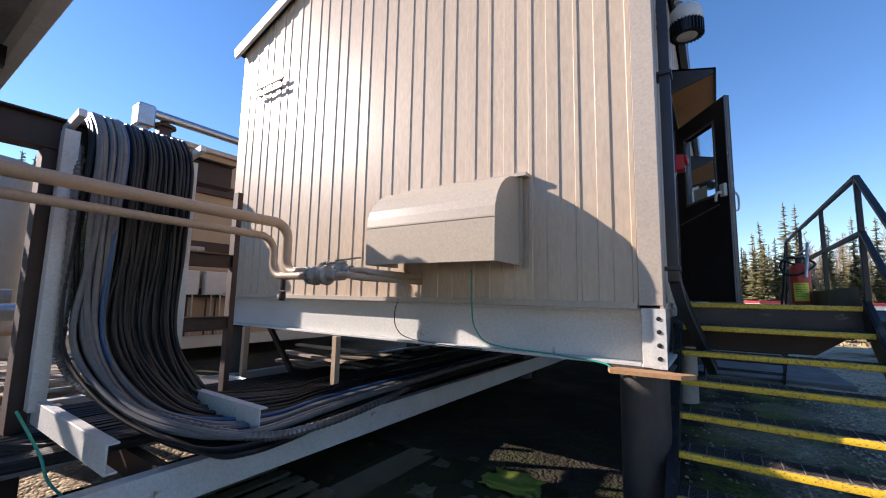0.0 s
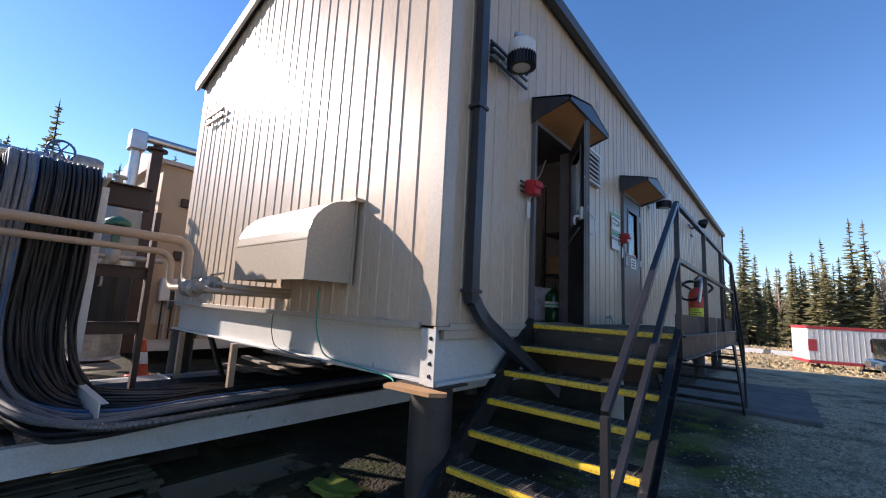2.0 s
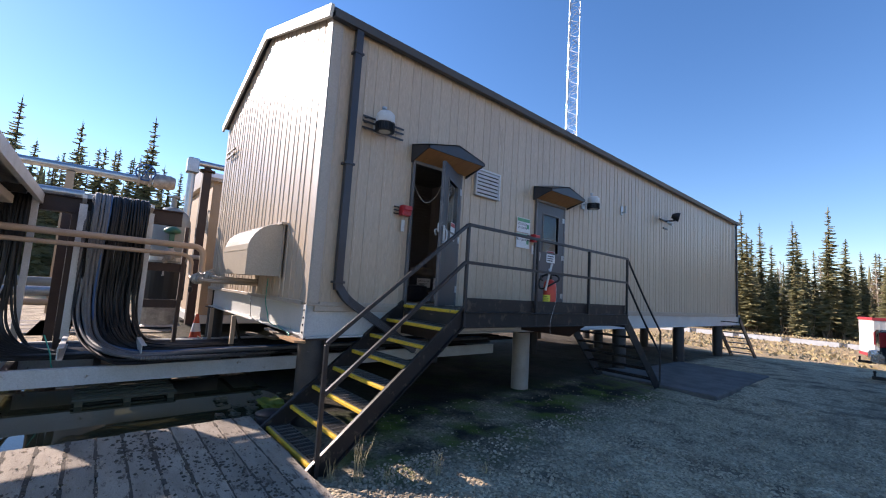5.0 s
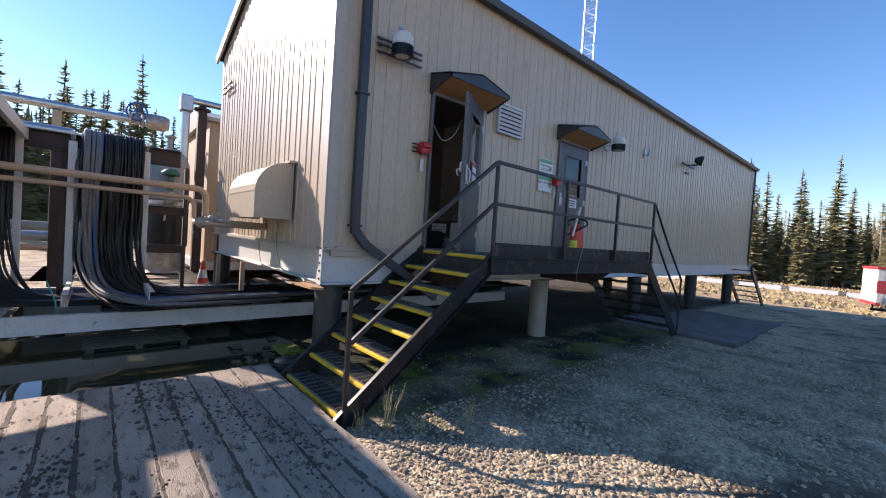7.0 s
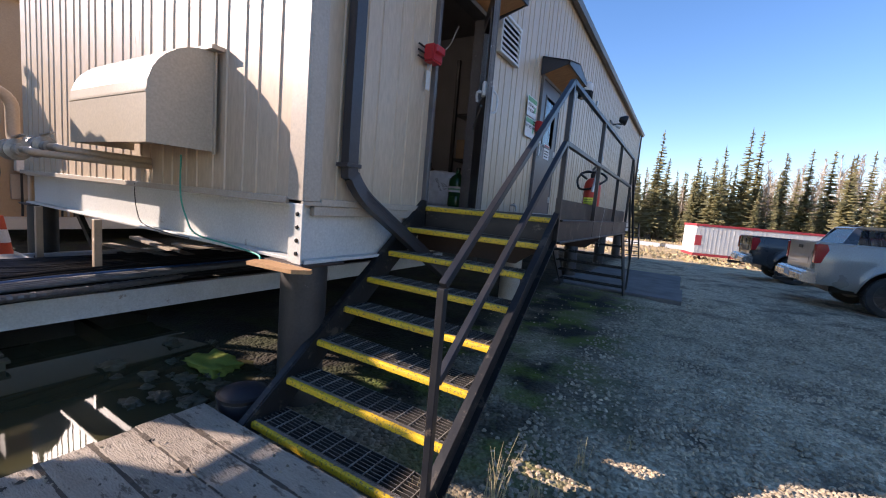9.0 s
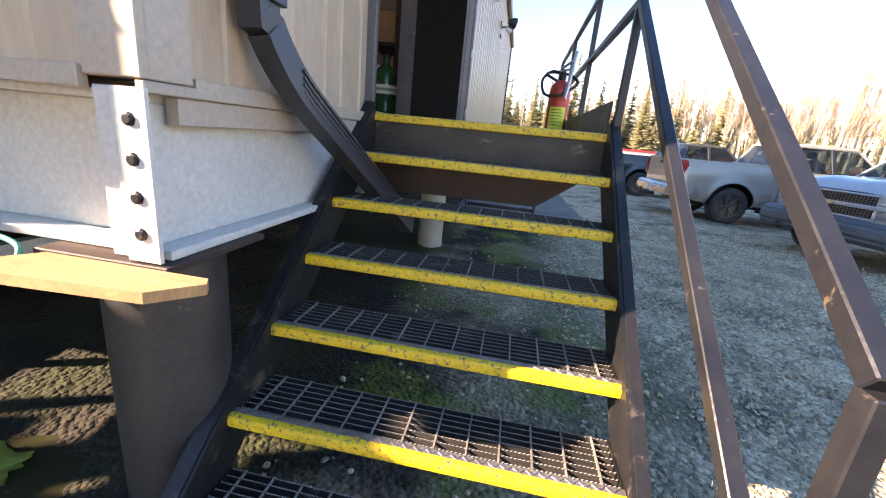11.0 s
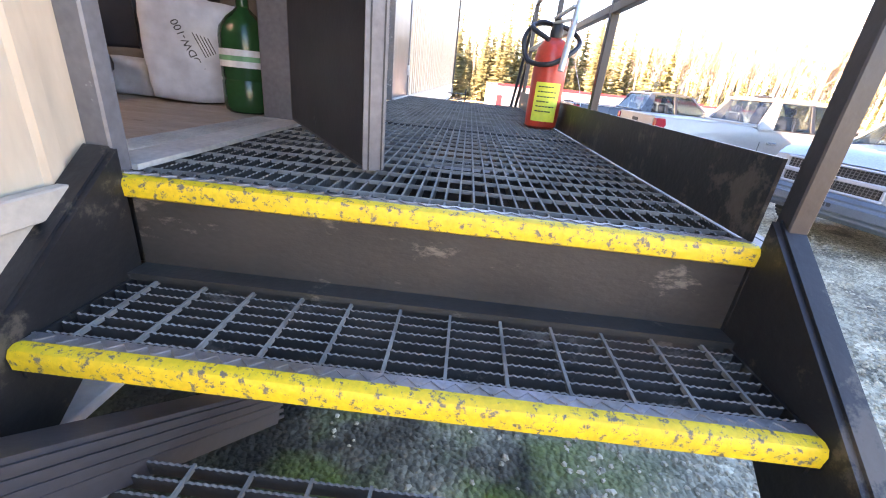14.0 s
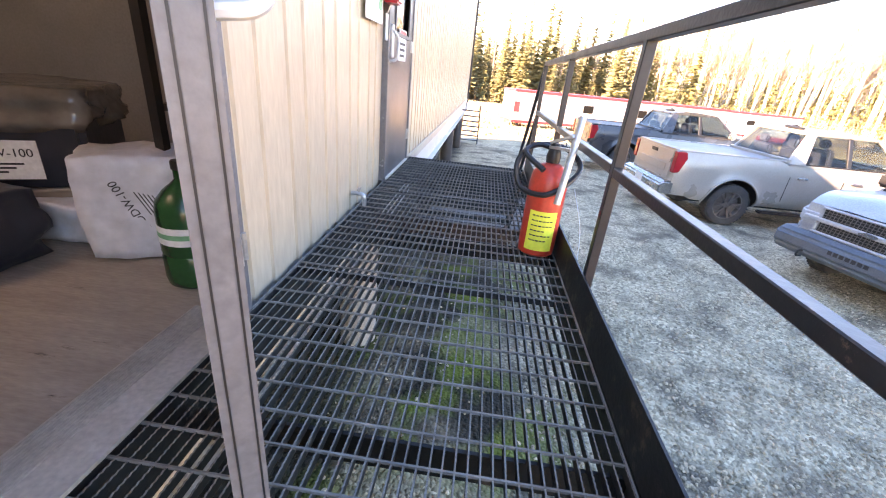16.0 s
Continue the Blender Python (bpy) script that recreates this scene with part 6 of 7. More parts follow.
for k in range(20):
    a, b = 2 * math.pi * k / 20, 2 * math.pi * (k + 1) / 20
    wheel.tube([(-11.95 + 0.0, 3.0 + 0.28 * math.cos(a), 5.2 + 0.28 * math.sin(a)), (-11.95, 3.0 + 0.28 * math.cos(b), 5.2 + 0.28 * math.sin(b))], 0.03, 8, False)
for k in range(3):
    a = k * math.pi / 3
    wheel.tube([(-11.95, 3.0 - 0.28 * math.cos(a), 5.2 - 0.28 * math.sin(a)), (-11.95, 3.0 + 0.28 * math.cos(a), 5.2 + 0.28 * math.sin(a))], 0.02, 6)
part("handwheel", wheel, M["cable_blue"], sv, "blue handwheel")
part("stem", MB().tube([(-12.1, 3.0, 5.0), (-11.96, 3.0, 5.2)], 0.03, 8), M["cast"], sv)
part("actuator", MB().lathe([(0.2, 0), (0.26, 0.1), (0.26, 0.5), (0.2, 0.65)], (-12.1, 3.25, 5.0), (0, 1, 0), 18), M["cast"], sv, smooth=True)
part("support", MB().box(-12.2, -12.0, 1.0, 1.2, 0.3, 4.8), M["tan_wall"], sv)
for y in (-6.0, -3.4, -0.6, 1.5):
    c = thing("pipe_rack_frame", "weathered steel pipe-rack bent with diagonal brace", "frame", group="pipe rack frames")
    for x in (-8.0, -5.6):
        part("leg", MB().box(x - 0.07, x + 0.07, y - 0.07, y + 0.07, 0.2, 3.0), M["rust"], c)
    part("cap_beam", MB().box(-8.1, -5.5, y - 0.08, y + 0.08, 3.0, 3.18), M["rust"], c)
    part("brace", MB().bar((-7.9, y, 0.5), (-5.7, y, 2.8), 0.08, 0.08), M["white"], c)
for k, (x, z, r, m) in enumerate(((-5.9, 3.28, 0.09, "galv"), (-6.4, 3.26, 0.07, "pipe"), (-6.9, 3.3, 0.12, "galv"), (-7.5, 3.27, 0.08, "vessel"), (-5.9, 1.25, 0.1, "galv"), (-6.5, 1.0, 0.07, "pipe"), (-7.2, 1.4, 0.11, "vessel"))):
    thing("process_pipe", "long process pipe on the rack", "pipe", MB().tube([(x, -9, z), (x, 2.2 if z < 2 else 1.7, z)], r, 12), M[m], group="process pipes", smooth=True)
for y in (-5.0, -2.2, 0.6, 2.4):
    sc = thing("skid_walkway", "pale slatted service walkway behind the rack", "walkway")
    for k in range(9):
        part("plank", MB().box(-8.2 + k * 0.3, -7.95 + k * 0.3, y - 1.2, y + 1.2, 0.42, 0.46), M["old_wood" if k % 3 else "rust"], sc)
for (x, y, h, r) in ((-6.9, -0.4, 1.7, 0.32), (-7.4, -1.6, 1.5, 0.28), (-6.6, -3.2, 2.0, 0.35)):
    thing("insulated_drum", "silver clad drum with banded insulation", "vessel", MB().lathe([(r, 0), (r, h * 0.3), (r * 1.04, h * 0.3), (r * 1.04, h * 0.34), (r, h * 0.34), (r, h * 0.9), (r * 0.6, h), (0.05, h * 1.02)], (x, y, 0.46), n=22), M["galv"], group="insulated drums", smooth=True)
cone = thing("traffic_cone", "orange traffic cone with a white band", "cone", at=(-7.1, 4.25, 0.02))
part("body", MB().lathe([(0.15, 0.03), (0.035, 0.70), (0.0, 0.70)], n=20), M["cone_orange"], cone, smooth=True)
part("base", MB().box(-0.19, 0.19, -0.19, 0.19, 0, 0.03), M["cone_orange"], cone, bevel=0.006)
part("band", MB().lathe([(0.117, 0.25), (0.079, 0.47)], n=20), M["paper"], cone, "white reflective band")

# ---- pickups ----
def arc(cx, r, n=9, zc=0.41):
    return [(cx + r * math.cos(a), zc + r * math.sin(a)) for a in (math.pi - math.pi * i / (n - 1) for i in range(n))]


def wheel(parent, x, y, side, r=0.41, spokes=6):
    t = part("wheel", MB().lathe([(r - 0.13, -0.11), (r - 0.05, -0.128), (r - 0.02, -0.12), (r, -0.09), (r, 0.09), (r - 0.02, 0.12), (r - 0.05, 0.128), (r - 0.13, 0.11)], (x, y, r), (0, 1, 0), 30, False), M["rubber"], parent, "dusty black tyre", smooth=True)
    rim = MB().lathe([(r - 0.13, -0.02), (r - 0.14, 0.02), (r - 0.13, 0.105), (r - 0.15, 0.10), (r - 0.17, 0.03), (0.08, 0.03), (0.07, 0.07), (0.0, 0.07)], (x, y, r), (0, side, 0), 26)
    for k in range(spokes):
        a = 2 * math.pi * k / spokes
        for o in (-0.16, 0.16):
            rim.bar((x + 0.06 * math.cos(a), y + side * 0.075, r + 0.06 * math.sin(a)), (x + (r - 0.14) * math.cos(a + o), y + side * 0.09, r + (r - 0.14) * math.sin(a + o)), 0.03, 0.03, (0, 1, 0))
    part("rim", rim, M["rim"], t, "dark alloy rim")
    tr = MB()
    for k in range(40):
        a = 2 * math.pi * k / 40
        for s in (-1, 1):
            tr.bar((x + r * math.cos(a), y + s * 0.015, r + r * math.sin(a)), (x + r * math.cos(a + 0.06), y + s * 0.115, r + r * math.sin(a + 0.06)), 0.04, 0.018, (math.cos(a), 0, math.sin(a)))
    part("tread", tr, M["rubber"], t, kind="stuff")


def truck_shell(L, w, rw, fw, belt, ra=0.52):
    """The lofted lower body: two curved sides with wheel openings, closed at both ends, with a crowned bonnet."""
    xs = set(np.linspace(0, L, 34).round(3))
    for cx in (rw, fw):
        xs |= {round(cx + ra * math.cos(a), 3) for a in np.linspace(0, math.pi, 15)}
    xs = sorted(xs)

    def low(x):
        z = 0.50 if x < 0.45 or x > L - 0.3 else 0.44
        for cx in (rw, fw):
            d = abs(x - cx)
            if d <= ra + 1e-3:
                z = max(z, 0.42 + math.sqrt(max(0.0, ra * ra - d * d)))
        return z

    def half(x, z):
        y = w
        y -= 0.05 * max(0, 1 - x / 0.18) ** 2 + 0.17 * max(0, (x - L + 0.85) / 0.85) ** 2.2
        y -= 0.09 * max(0, (0.66 - z) / 0.22) ** 2 + 0.055 * max(0, (z - 1.04) / 0.30) ** 1.6
        for cx in (rw, fw):
            d = math.hypot(x - cx, z - 0.42)
            y += 0.035 * max(0, 1 - max(0, d - ra) / 0.16) ** 1.5
        return y

    nv = 9
    mb = MB()
    for s in (-1, 1):
        vs, fs = [], []
        for x in xs:
            a, b = low(x), belt(x)
            for j in range(nv):
                z = a + (b - a) * j / (nv - 1)
                vs.append((x + 0.05 * max(0, 1 - x / 0.3) * (1 - j / (nv - 1)), s * half(x, z), z))
        for i in range(len(xs) - 1):
            fs += [(i * nv + j, (i + 1) * nv + j, (i + 1) * nv + j + 1, i * nv + j + 1) for j in range(nv - 1)]
        mb.add(vs, fs)
    for x in (0.0, L):
        o = [(x + (0.05 * (1 - j / (nv - 1)) if x == 0 else 0), s * half(x, low(x) + (belt(x) - low(x)) * j / (nv - 1)), low(x) + (belt(x) - low(x)) * j / (nv - 1)) for j in range(nv) for s in (-1, 1)]
        mb.add(o, [(2 * j, 2 * j + 1, 2 * j + 3, 2 * j + 2) for j in range(nv - 1)])
    top = [x for x in xs if x >= 4.30]
    n = 13
    vs = []
    for x in top:
        h = half(x, belt(x))
        for j in range(n):
            u = -1 + 2 * j / (n - 1)
            bulge = 0.055 * (1 - u * u) + (0.018 if 0.25 < abs(u) < 0.62 else 0.0)
            vs.append((x, u * h, belt(x) + bulge * min(1, (L - x) / 0.25 + 0.2)))
    mb.add(vs, [(i * n + j, (i + 1) * n + j, (i + 1) * n + j + 1, i * n + j + 1) for i in range(len(top) - 1) for j in range(n - 1)])
    return mb, half


def pickup(label, paint, m, rw=1.25, cover="black", old=False):
    """Nose towards +x, rear end at x = 0."""
    c = thing("pickup_truck", label, "truck", group="parked pickups")
    c.matrix_basis = m
    L, w, fw = 5.85, 0.98, 4.85

    def belt(x):
        if x < 2.08:
            return 1.37 - 0.01 * x
        if x < 4.35:
            return 1.30
        return 1.30 - 0.05 * (x - 4.35) / 1.5 - 0.13 * max(0, (x - L + 0.5) / 0.5) ** 2

    shell, half = truck_shell(L, w, rw, fw, belt)
    part("body", shell, paint, c, smooth=True)
    part("bed_cover", MB().box(0.07, 2.04, -w + 0.16, w - 0.16, 1.325, 1.352), M[cover], c, "dull flat bed cover", bevel=0.008)
    for s in (-1, 1):
        part("bed_rail", MB().box(0.03, 2.08, s * (w - 0.11) - 0.055, s * (w - 0.11) + 0.055, 1.335, 1.372), paint, c, bevel=0.012)
    part("tailgate_cap", MB().box(0.0, 0.075, -w + 0.16, w - 0.16, 1.335, 1.372), paint, c, bevel=0.01)
    # cabin: roof on pillars, glass all round, seats inside
    yl, yh = w - 0.075, w - 0.235

    def side(x, h, s, d=0.0):
        return (x, s * (yl + (yh - yl) * h + d), 1.30 + 0.58 * h)

    roof_o = [(2.40, 1.86), (2.44, 1.90), (2.70, 1.935), (3.25, 1.94), (3.62, 1.915), (3.80, 1.875), (3.76, 1.85), (2.44, 1.84)]
    part("cab_roof", MB().prism(roof_o, lambda u, v, q: (u, q, v), -yh - 0.015, yh + 0.015), paint, c, bevel=0.03, segs=3, smooth=True)
    for s in (-1, 1):
        def post(x0, x1, wide0, wide1, name="pillar", stuff=paint):
            q = [side(x0, 0, s), side(x0 + wide0, 0, s), side(x1 + wide1, 0.97, s), side(x1, 0.97, s)]
            qi = [(x, y - s * 0.06, z) for x, y, z in q]
            part(name, MB().add(q + qi, [(0, 1, 2, 3), (7, 6, 5, 4), (0, 4, 5, 1), (1, 5, 6, 2), (2, 6, 7, 3), (3, 7, 4, 0)]), stuff, c, bevel=0.008)
        post(4.40, 3.72, 0.10, 0.08)
        post(3.26, 3.18, 0.09, 0.08, "centre_pillar", M["black"])
        post(2.10, 2.40, 0.36, 0.16, "rear_pillar")
        part("door_top", MB().box(2.10, 4.50, s * (yl + 0.012) - 0.035, s * (yl + 0.012) + 0.03, 1.265, 1.325), paint, c, bevel=0.012, segs=2)
        part("window_trim", MB().box(2.44, 4.42, s * (yl + 0.024) - 0.02, s * (yl + 0.024) + 0.014, 1.322, 1.342), M["black"], c)
        for a0, a1, b0, b1 in ((2.46, 3.27, 2.56, 3.19), (3.34, 4.42, 3.25, 3.74)):
            q = [side(a0, 0.05, s, -0.02), side(a1, 0.05, s, -0.02), side(b1, 0.95, s, -0.02), side(b0, 0.95, s, -0.02)]
            qi = [(x, y - s * 0.006, z) for x, y, z in q]
            part("side_window", MB().add(q + qi, [(0, 1, 2, 3), (7, 6, 5, 4), (0, 4, 5, 1), (1, 5, 6, 2), (2, 6, 7, 3), (3, 7, 4, 0)]), M["auto_glass"], c, "tinted side glass").visible_shadow = False
        for x in (2.20, 3.24, 4.28):
            part("door_seam", MB().box(x, x + 0.010, s * (w + 0.002) - 0.006, s * (w + 0.002) + 0.0015, 0.60, 1.08), M["black"], c)
        for x in (2.46, 3.50):
            part("door_handle", MB().box(x - 0.11, x + 0.09, s * (w + 0.012) - 0.012, s * (w + 0.012) + 0.014, 1.045, 1.085), M["chrome"], c, bevel=0.008)
        mir = part("mirror", MB().box(4.06, 4.20, s * 1.11 - 0.11, s * 1.11 + 0.10, 1.30, 1.50), M["black" if old else "chrome"], c, bevel=0.035, segs=3, smooth=True)
        part("mirror_arm", MB().bar((4.16, s * 0.90, 1.32), (4.14, s * 1.03, 1.36), 0.06, 0.04), M["black"], mir)
        for cx in (rw, fw):
            lip = [(px, s * (half(px, pz) + 0.004), pz) for px, pz in arc(cx, 0.525, 19, 0.42)]
            part("arch_trim", MB().tube(lip, 0.02, 8), M["black"] if old else paint, c, smooth=True)
            a = arc(cx, 0.52, 15, 0.42)
            k = len(a)
            vs = [(px, s * (half(px, pz) - 0.008), pz) for px, pz in a] + [(px, s * 0.52, pz) for px, pz in a]
            part("wheel_well", MB().add(vs, [(i, i + 1, k + i + 1, k + i) for i in range(k - 1)] + [tuple(range(k, 2 * k))]), M["black"], c, "black wheel well")
        part("side_step", MB().box(rw + 0.62, fw - 0.65, s * (w - 0.02) - 0.07, s * (w - 0.02) + 0.07, 0.32, 0.38), M["black"], c, bevel=0.02, segs=2)
        lamp = [(-0.015, 0.93), (0.10, 0.95), (0.20, 1.22), (0.16, 1.335), (-0.02, 1.335)]
        part("tail_lamp", MB().prism(lamp, lambda u, v, q: (u, q, v), s * (w - 0.15), s * (w - 0.012)), M["taillight"], c, "red tail lamp", bevel=0.012)
        hl = [(L - 0.42, 1.10), (L - 0.06, 1.07), (L + 0.015, 1.02), (L + 0.005, 0.86), (L - 0.12, 0.85), (L - 0.38, 0.98)]
        part("head_lamp", MB().prism(hl, lambda u, v, q: (u, q, v), s * (w - 0.36), s * (w - 0.105)), M["headlight"], c, "clear head lamp", bevel=0.02, segs=2)
        part("turn_lamp", MB().box(L - 0.10, L - 0.0, s * 0.74 - 0.11, s * 0.74 + 0.10, 0.765, 0.845), M["headlight"], c, "small clear side lamp", bevel=0.012)
        wheel(c, rw, s * (w - 0.12), s)
        wheel(c, fw, s * (w - 0.12), s)
        for x, h in ((3.12, 0.0), (2.50, -0.04)):
            part("seat", MB().prism([(x, 1.0), (x + 0.14, 1.0), (x + 0.02, 1.60 + h), (x - 0.10, 1.60 + h)], lambda u, v, q: (u, q, v), s * 0.40 - 0.24, s * 0.40 + 0.24).prism([(x - 0.10, 1.63 + h), (x + 0.01, 1.63 + h), (x - 0.01, 1.78 + h), (x - 0.09, 1.78 + h)], lambda u, v, q: (u, q, v), s * 0.40 - 0.12, s * 0.40 + 0.12), M["darkbag"], c, "dark cloth seat", bevel=0.03, segs=2, smooth=True)
    part("cabin_floor", MB().box(2.12, 4.36, -0.86, 0.86, 1.18, 1.20), M["black"], c)
    part("dashboard", MB().box(3.98, 4.40, -0.86, 0.86, 1.20, 1.325), M["black"], c, bevel=0.03, segs=2)
    part("steering_wheel", MB().tube([(3.86 + 0.06 * math.sin(a), 0.40 + 0.19 * math.cos(a), 1.36 + 0.17 * math.sin(a)) for a in (2 * math.pi * k / 18 for k in range(19))], 0.016, 6), M["black"], c)
    for nm, q, d in (("windscreen", [(3.80, -yh + 0.02, 1.862), (4.47, -yl + 0.05, 1.318), (4.47, yl - 0.05, 1.318), (3.80, yh - 0.02, 1.862)], 0.006),
                     ("rear_window", [(2.44, -yh + 0.10, 1.85), (2.16, -yl + 0.12, 1.38), (2.16, yl - 0.12, 1.38), (2.44, yh - 0.10, 1.85)], -0.006)):
        qi = [(x + d, y, z + 0.004) for x, y, z in q]
        part(nm, MB().add(q + qi, [(0, 1, 2, 3), (7, 6, 5, 4), (0, 4, 5, 1), (1, 5, 6, 2), (2, 6, 7, 3), (3, 7, 4, 0)]), M["auto_glass"], c, "tinted glass").visible_shadow = False
    part("rear_wall", MB().box(2.09, 2.17, -yl, yl, 1.30, 1.40), paint, c, bevel=0.012)
    part("cowl", MB().box(4.34, 4.56, -yl + 0.02, yl - 0.02, 1.29, 1.335), M["black"], c, "black wiper cowl", bevel=0.01)
    rb = part("rear_bumper", MB().prism([(-0.19, 0.52), (0.10, 0.50), (0.10, 0.76), (-0.12, 0.76), (-0.19, 0.70)], lambda u, v, q: (u, q, v), -w + 0.03, w - 0.03), M["chrome"], c, "dull metal rear bumper", bevel=0.03, segs=2)
    part("number_plate", MB().box(-0.198, -0.192, -0.16, 0.16, 0.57, 0.72), M["paper"], rb, "pale number plate")
    part("tow_hitch", MB().box(-0.42, -0.05, -0.035, 0.035, 0.42, 0.49).lathe([(0.02, 0), (0.02, 0.06), (0.03, 0.08), (0.02, 0.11)], (-0.38, 0, 0.49), n=10), M["black"], c, "black tow hitch")
    part("tailgate_panel", MB().box(-0.010, 0.03, -0.80, 0.80, 0.80, 1.33), paint, c, bevel=0.012, segs=2)
    part("tailgate_crease", MB().box(-0.018, -0.008, -0.62, 0.62, 0.90, 1.06), paint, c, bevel=0.006)
    part("tailgate_handle", MB().box(-0.022, -0.008, -0.13, 0.13, 1.21, 1.28), M["black"], c, bevel=0.004)
    g = part("grille", MB().box(L - 0.06, L + 0.012, -0.60, 0.60, 0.77, 1.10), M["black"], c, "dark mesh grille", bevel=0.02)
    bars = MB()
    for k in range(24):
        bars.bar((L + 0.014, -0.56 + k * 0.048, 0.79), (L + 0.014, -0.53 + k * 0.048, 1.08), 0.010, 0.006, (1, 0, 0))
    for k in range(8):
        bars.box(L + 0.011, L + 0.017, -0.58, 0.58, 0.80 + k * 0.036, 0.806 + k * 0.036)
    part("mesh", bars, M["rim"], g)
    part("grille_bar", MB().box(L, L + 0.045, -0.80, 0.80, 0.905, 0.965).box(L, L + 0.035, -0.64, 0.64, 0.745, 0.785).box(L, L + 0.035, -0.64, -0.60, 0.785, 0.905).box(L, L + 0.035, 0.60, 0.64, 0.785, 0.905).box(L, L + 0.035, -0.62, 0.62, 1.085, 1.115), paint if old else M["chrome"], g, bevel=0.012)
    part("badge", MB().prism([(-0.10, 0.935), (-0.03, 0.965), (0.10, 0.955), (0.10, 0.935), (0.03, 0.905), (-0.10, 0.915)], lambda u, v, q: (q, u, v), L + 0.045, L + 0.055), M["chrome"], g)
    fb = part("front_bumper", MB().prism([(L - 0.55, 0.40), (L + 0.06, 0.40), (L + 0.16, 0.50), (L + 0.16, 0.68), (L + 0.06, 0.745), (L - 0.55, 0.745)], lambda u, v, q: (u, q, v), -w - 0.015, w + 0.015), M["bumper" if old else "chrome"], c, "dark steel front bumper" if old else "dull metal front bumper", bevel=0.04, segs=3)
    if old:
        letters = MB()
        for k in range(7):
            letters.box(L + 0.16, L + 0.164, -0.24 + k * 0.07, -0.19 + k * 0.07, 0.585, 0.635)
        part("bumper_marks", letters, M["ink"], fb, "dark marks cut in the bumper")
        part("bumper_hook", MB().tube(curve([(L + 0.12, -0.55, 0.50), (L + 0.20, -0.55, 0.49), (L + 0.20, -0.55, 0.43), (L + 0.12, -0.55, 0.42)], 4), 0.014, 8), M["black"], fb)
        for k in range(2):
            part("wiper", MB().bar((4.50, -0.5 + k * 0.6, 1.335), (4.12, -0.62 + k * 0.6, 1.62), 0.012, 0.014), M["black"], c)
    part("roof_fin", MB().prism([(2.62, 1.93), (2.85, 1.93), (2.66, 2.0)], lambda u, v, q: (u, q, v), -0.02, 0.02), M["black"], c)
    part("roof_beacon", MB().box(2.52, 2.64, -0.32, 0.10, 1.925, 1.965), M["black"], c, "low dark roof light", bevel=0.012)
    part("underbody", MB().box(0.4, L - 0.4, -0.60, 0.60, 0.34, 0.62), M["black"], c)
    return c


pickup("dusty silver crew-cab pickup parked on gravel", M["silver_paint"], pose(5.16, 14.95, -0.01, 0, 0, 4) @ Matrix.Scale(1.05, 4), cover="silver_cover")
pickup("dark slate crew-cab pickup parked on gravel", M["navy_paint"], pose(4.60, 19.98, -0.07, 0, 0, 5) @ Matrix.Scale(1.05, 4), rw=1.12)
pickup("dusty white older pickup with dark steel bumper", M["white_paint"], pose(12.35, 12.55, 0.0, 0, 0, 197) @ Matrix.Scale(1.06, 4), old=True)

# ---- crew trailers beyond the pickups ----
def trailer(label, m, length):
    t = thing("crew_trailer", label, "trailer", group="crew trailers")
    t.matrix_basis = m
    h = 2.75
    part("shell", MB().box(0, length, -1.4, 1.4, 0.55, h), M["trailer_white"], t, bevel=0.05)
    part("roof_trim", MB().box(-0.03, length + 0.03, -1.43, 1.43, h - 0.02, h + 0.16), M["trailer_red"], t, "dark red roof band", bevel=0.01)
    part("floor_trim", MB().box(-0.03, length + 0.03, -1.43, 1.43, 0.38, 0.56), M["trailer_red"], t, "dark red floor band", bevel=0.01)
    ribs = MB()
    k = 0.3
    while k < length:
        ribs.box(k, k + 0.03, -1.412, -1.40, 0.6, h - 0.05)
        k += 0.3
    for j in range(9):
        ribs.box(-0.012, 0.0, -1.3 + j * 0.31, -1.27 + j * 0.31, 0.6, h - 0.05)
    part("wall_ribs", ribs, M["trailer_white"], t)
    for x in (length * 0.3, length * 0.55, length * 0.8):
        part("window", MB().box(x, x + 0.9, -1.43, -1.40, 1.55, 2.15), M["tint"], t, "dark window")
    part("door", MB().box(length * 0.42, length * 0.42 + 0.85, -1.425, -1.40, 0.6, 2.55), M["plastic"], t, "white door")
    part("marker_panel", MB().box(0.02, 0.5, -1.415, -1.40, 1.2, 2.0), M["trailer_red"], t, "red end panel")
    for x in (length * 0.62, length * 0.72):
        part("wheel", MB().lathe([(0.2, -0.12), (0.42, -0.12), (0.42, 0.12), (0.2, 0.12)], (x, -1.25, 0.42), (0, 1, 0), 20), M["rubber"], t)
    for x in (0.6, length - 0.6):
        part("jack", MB().box(x - 0.08, x + 0.08, -1.2, -1.04, 0, 0.4), M["dark"], t)
    return t


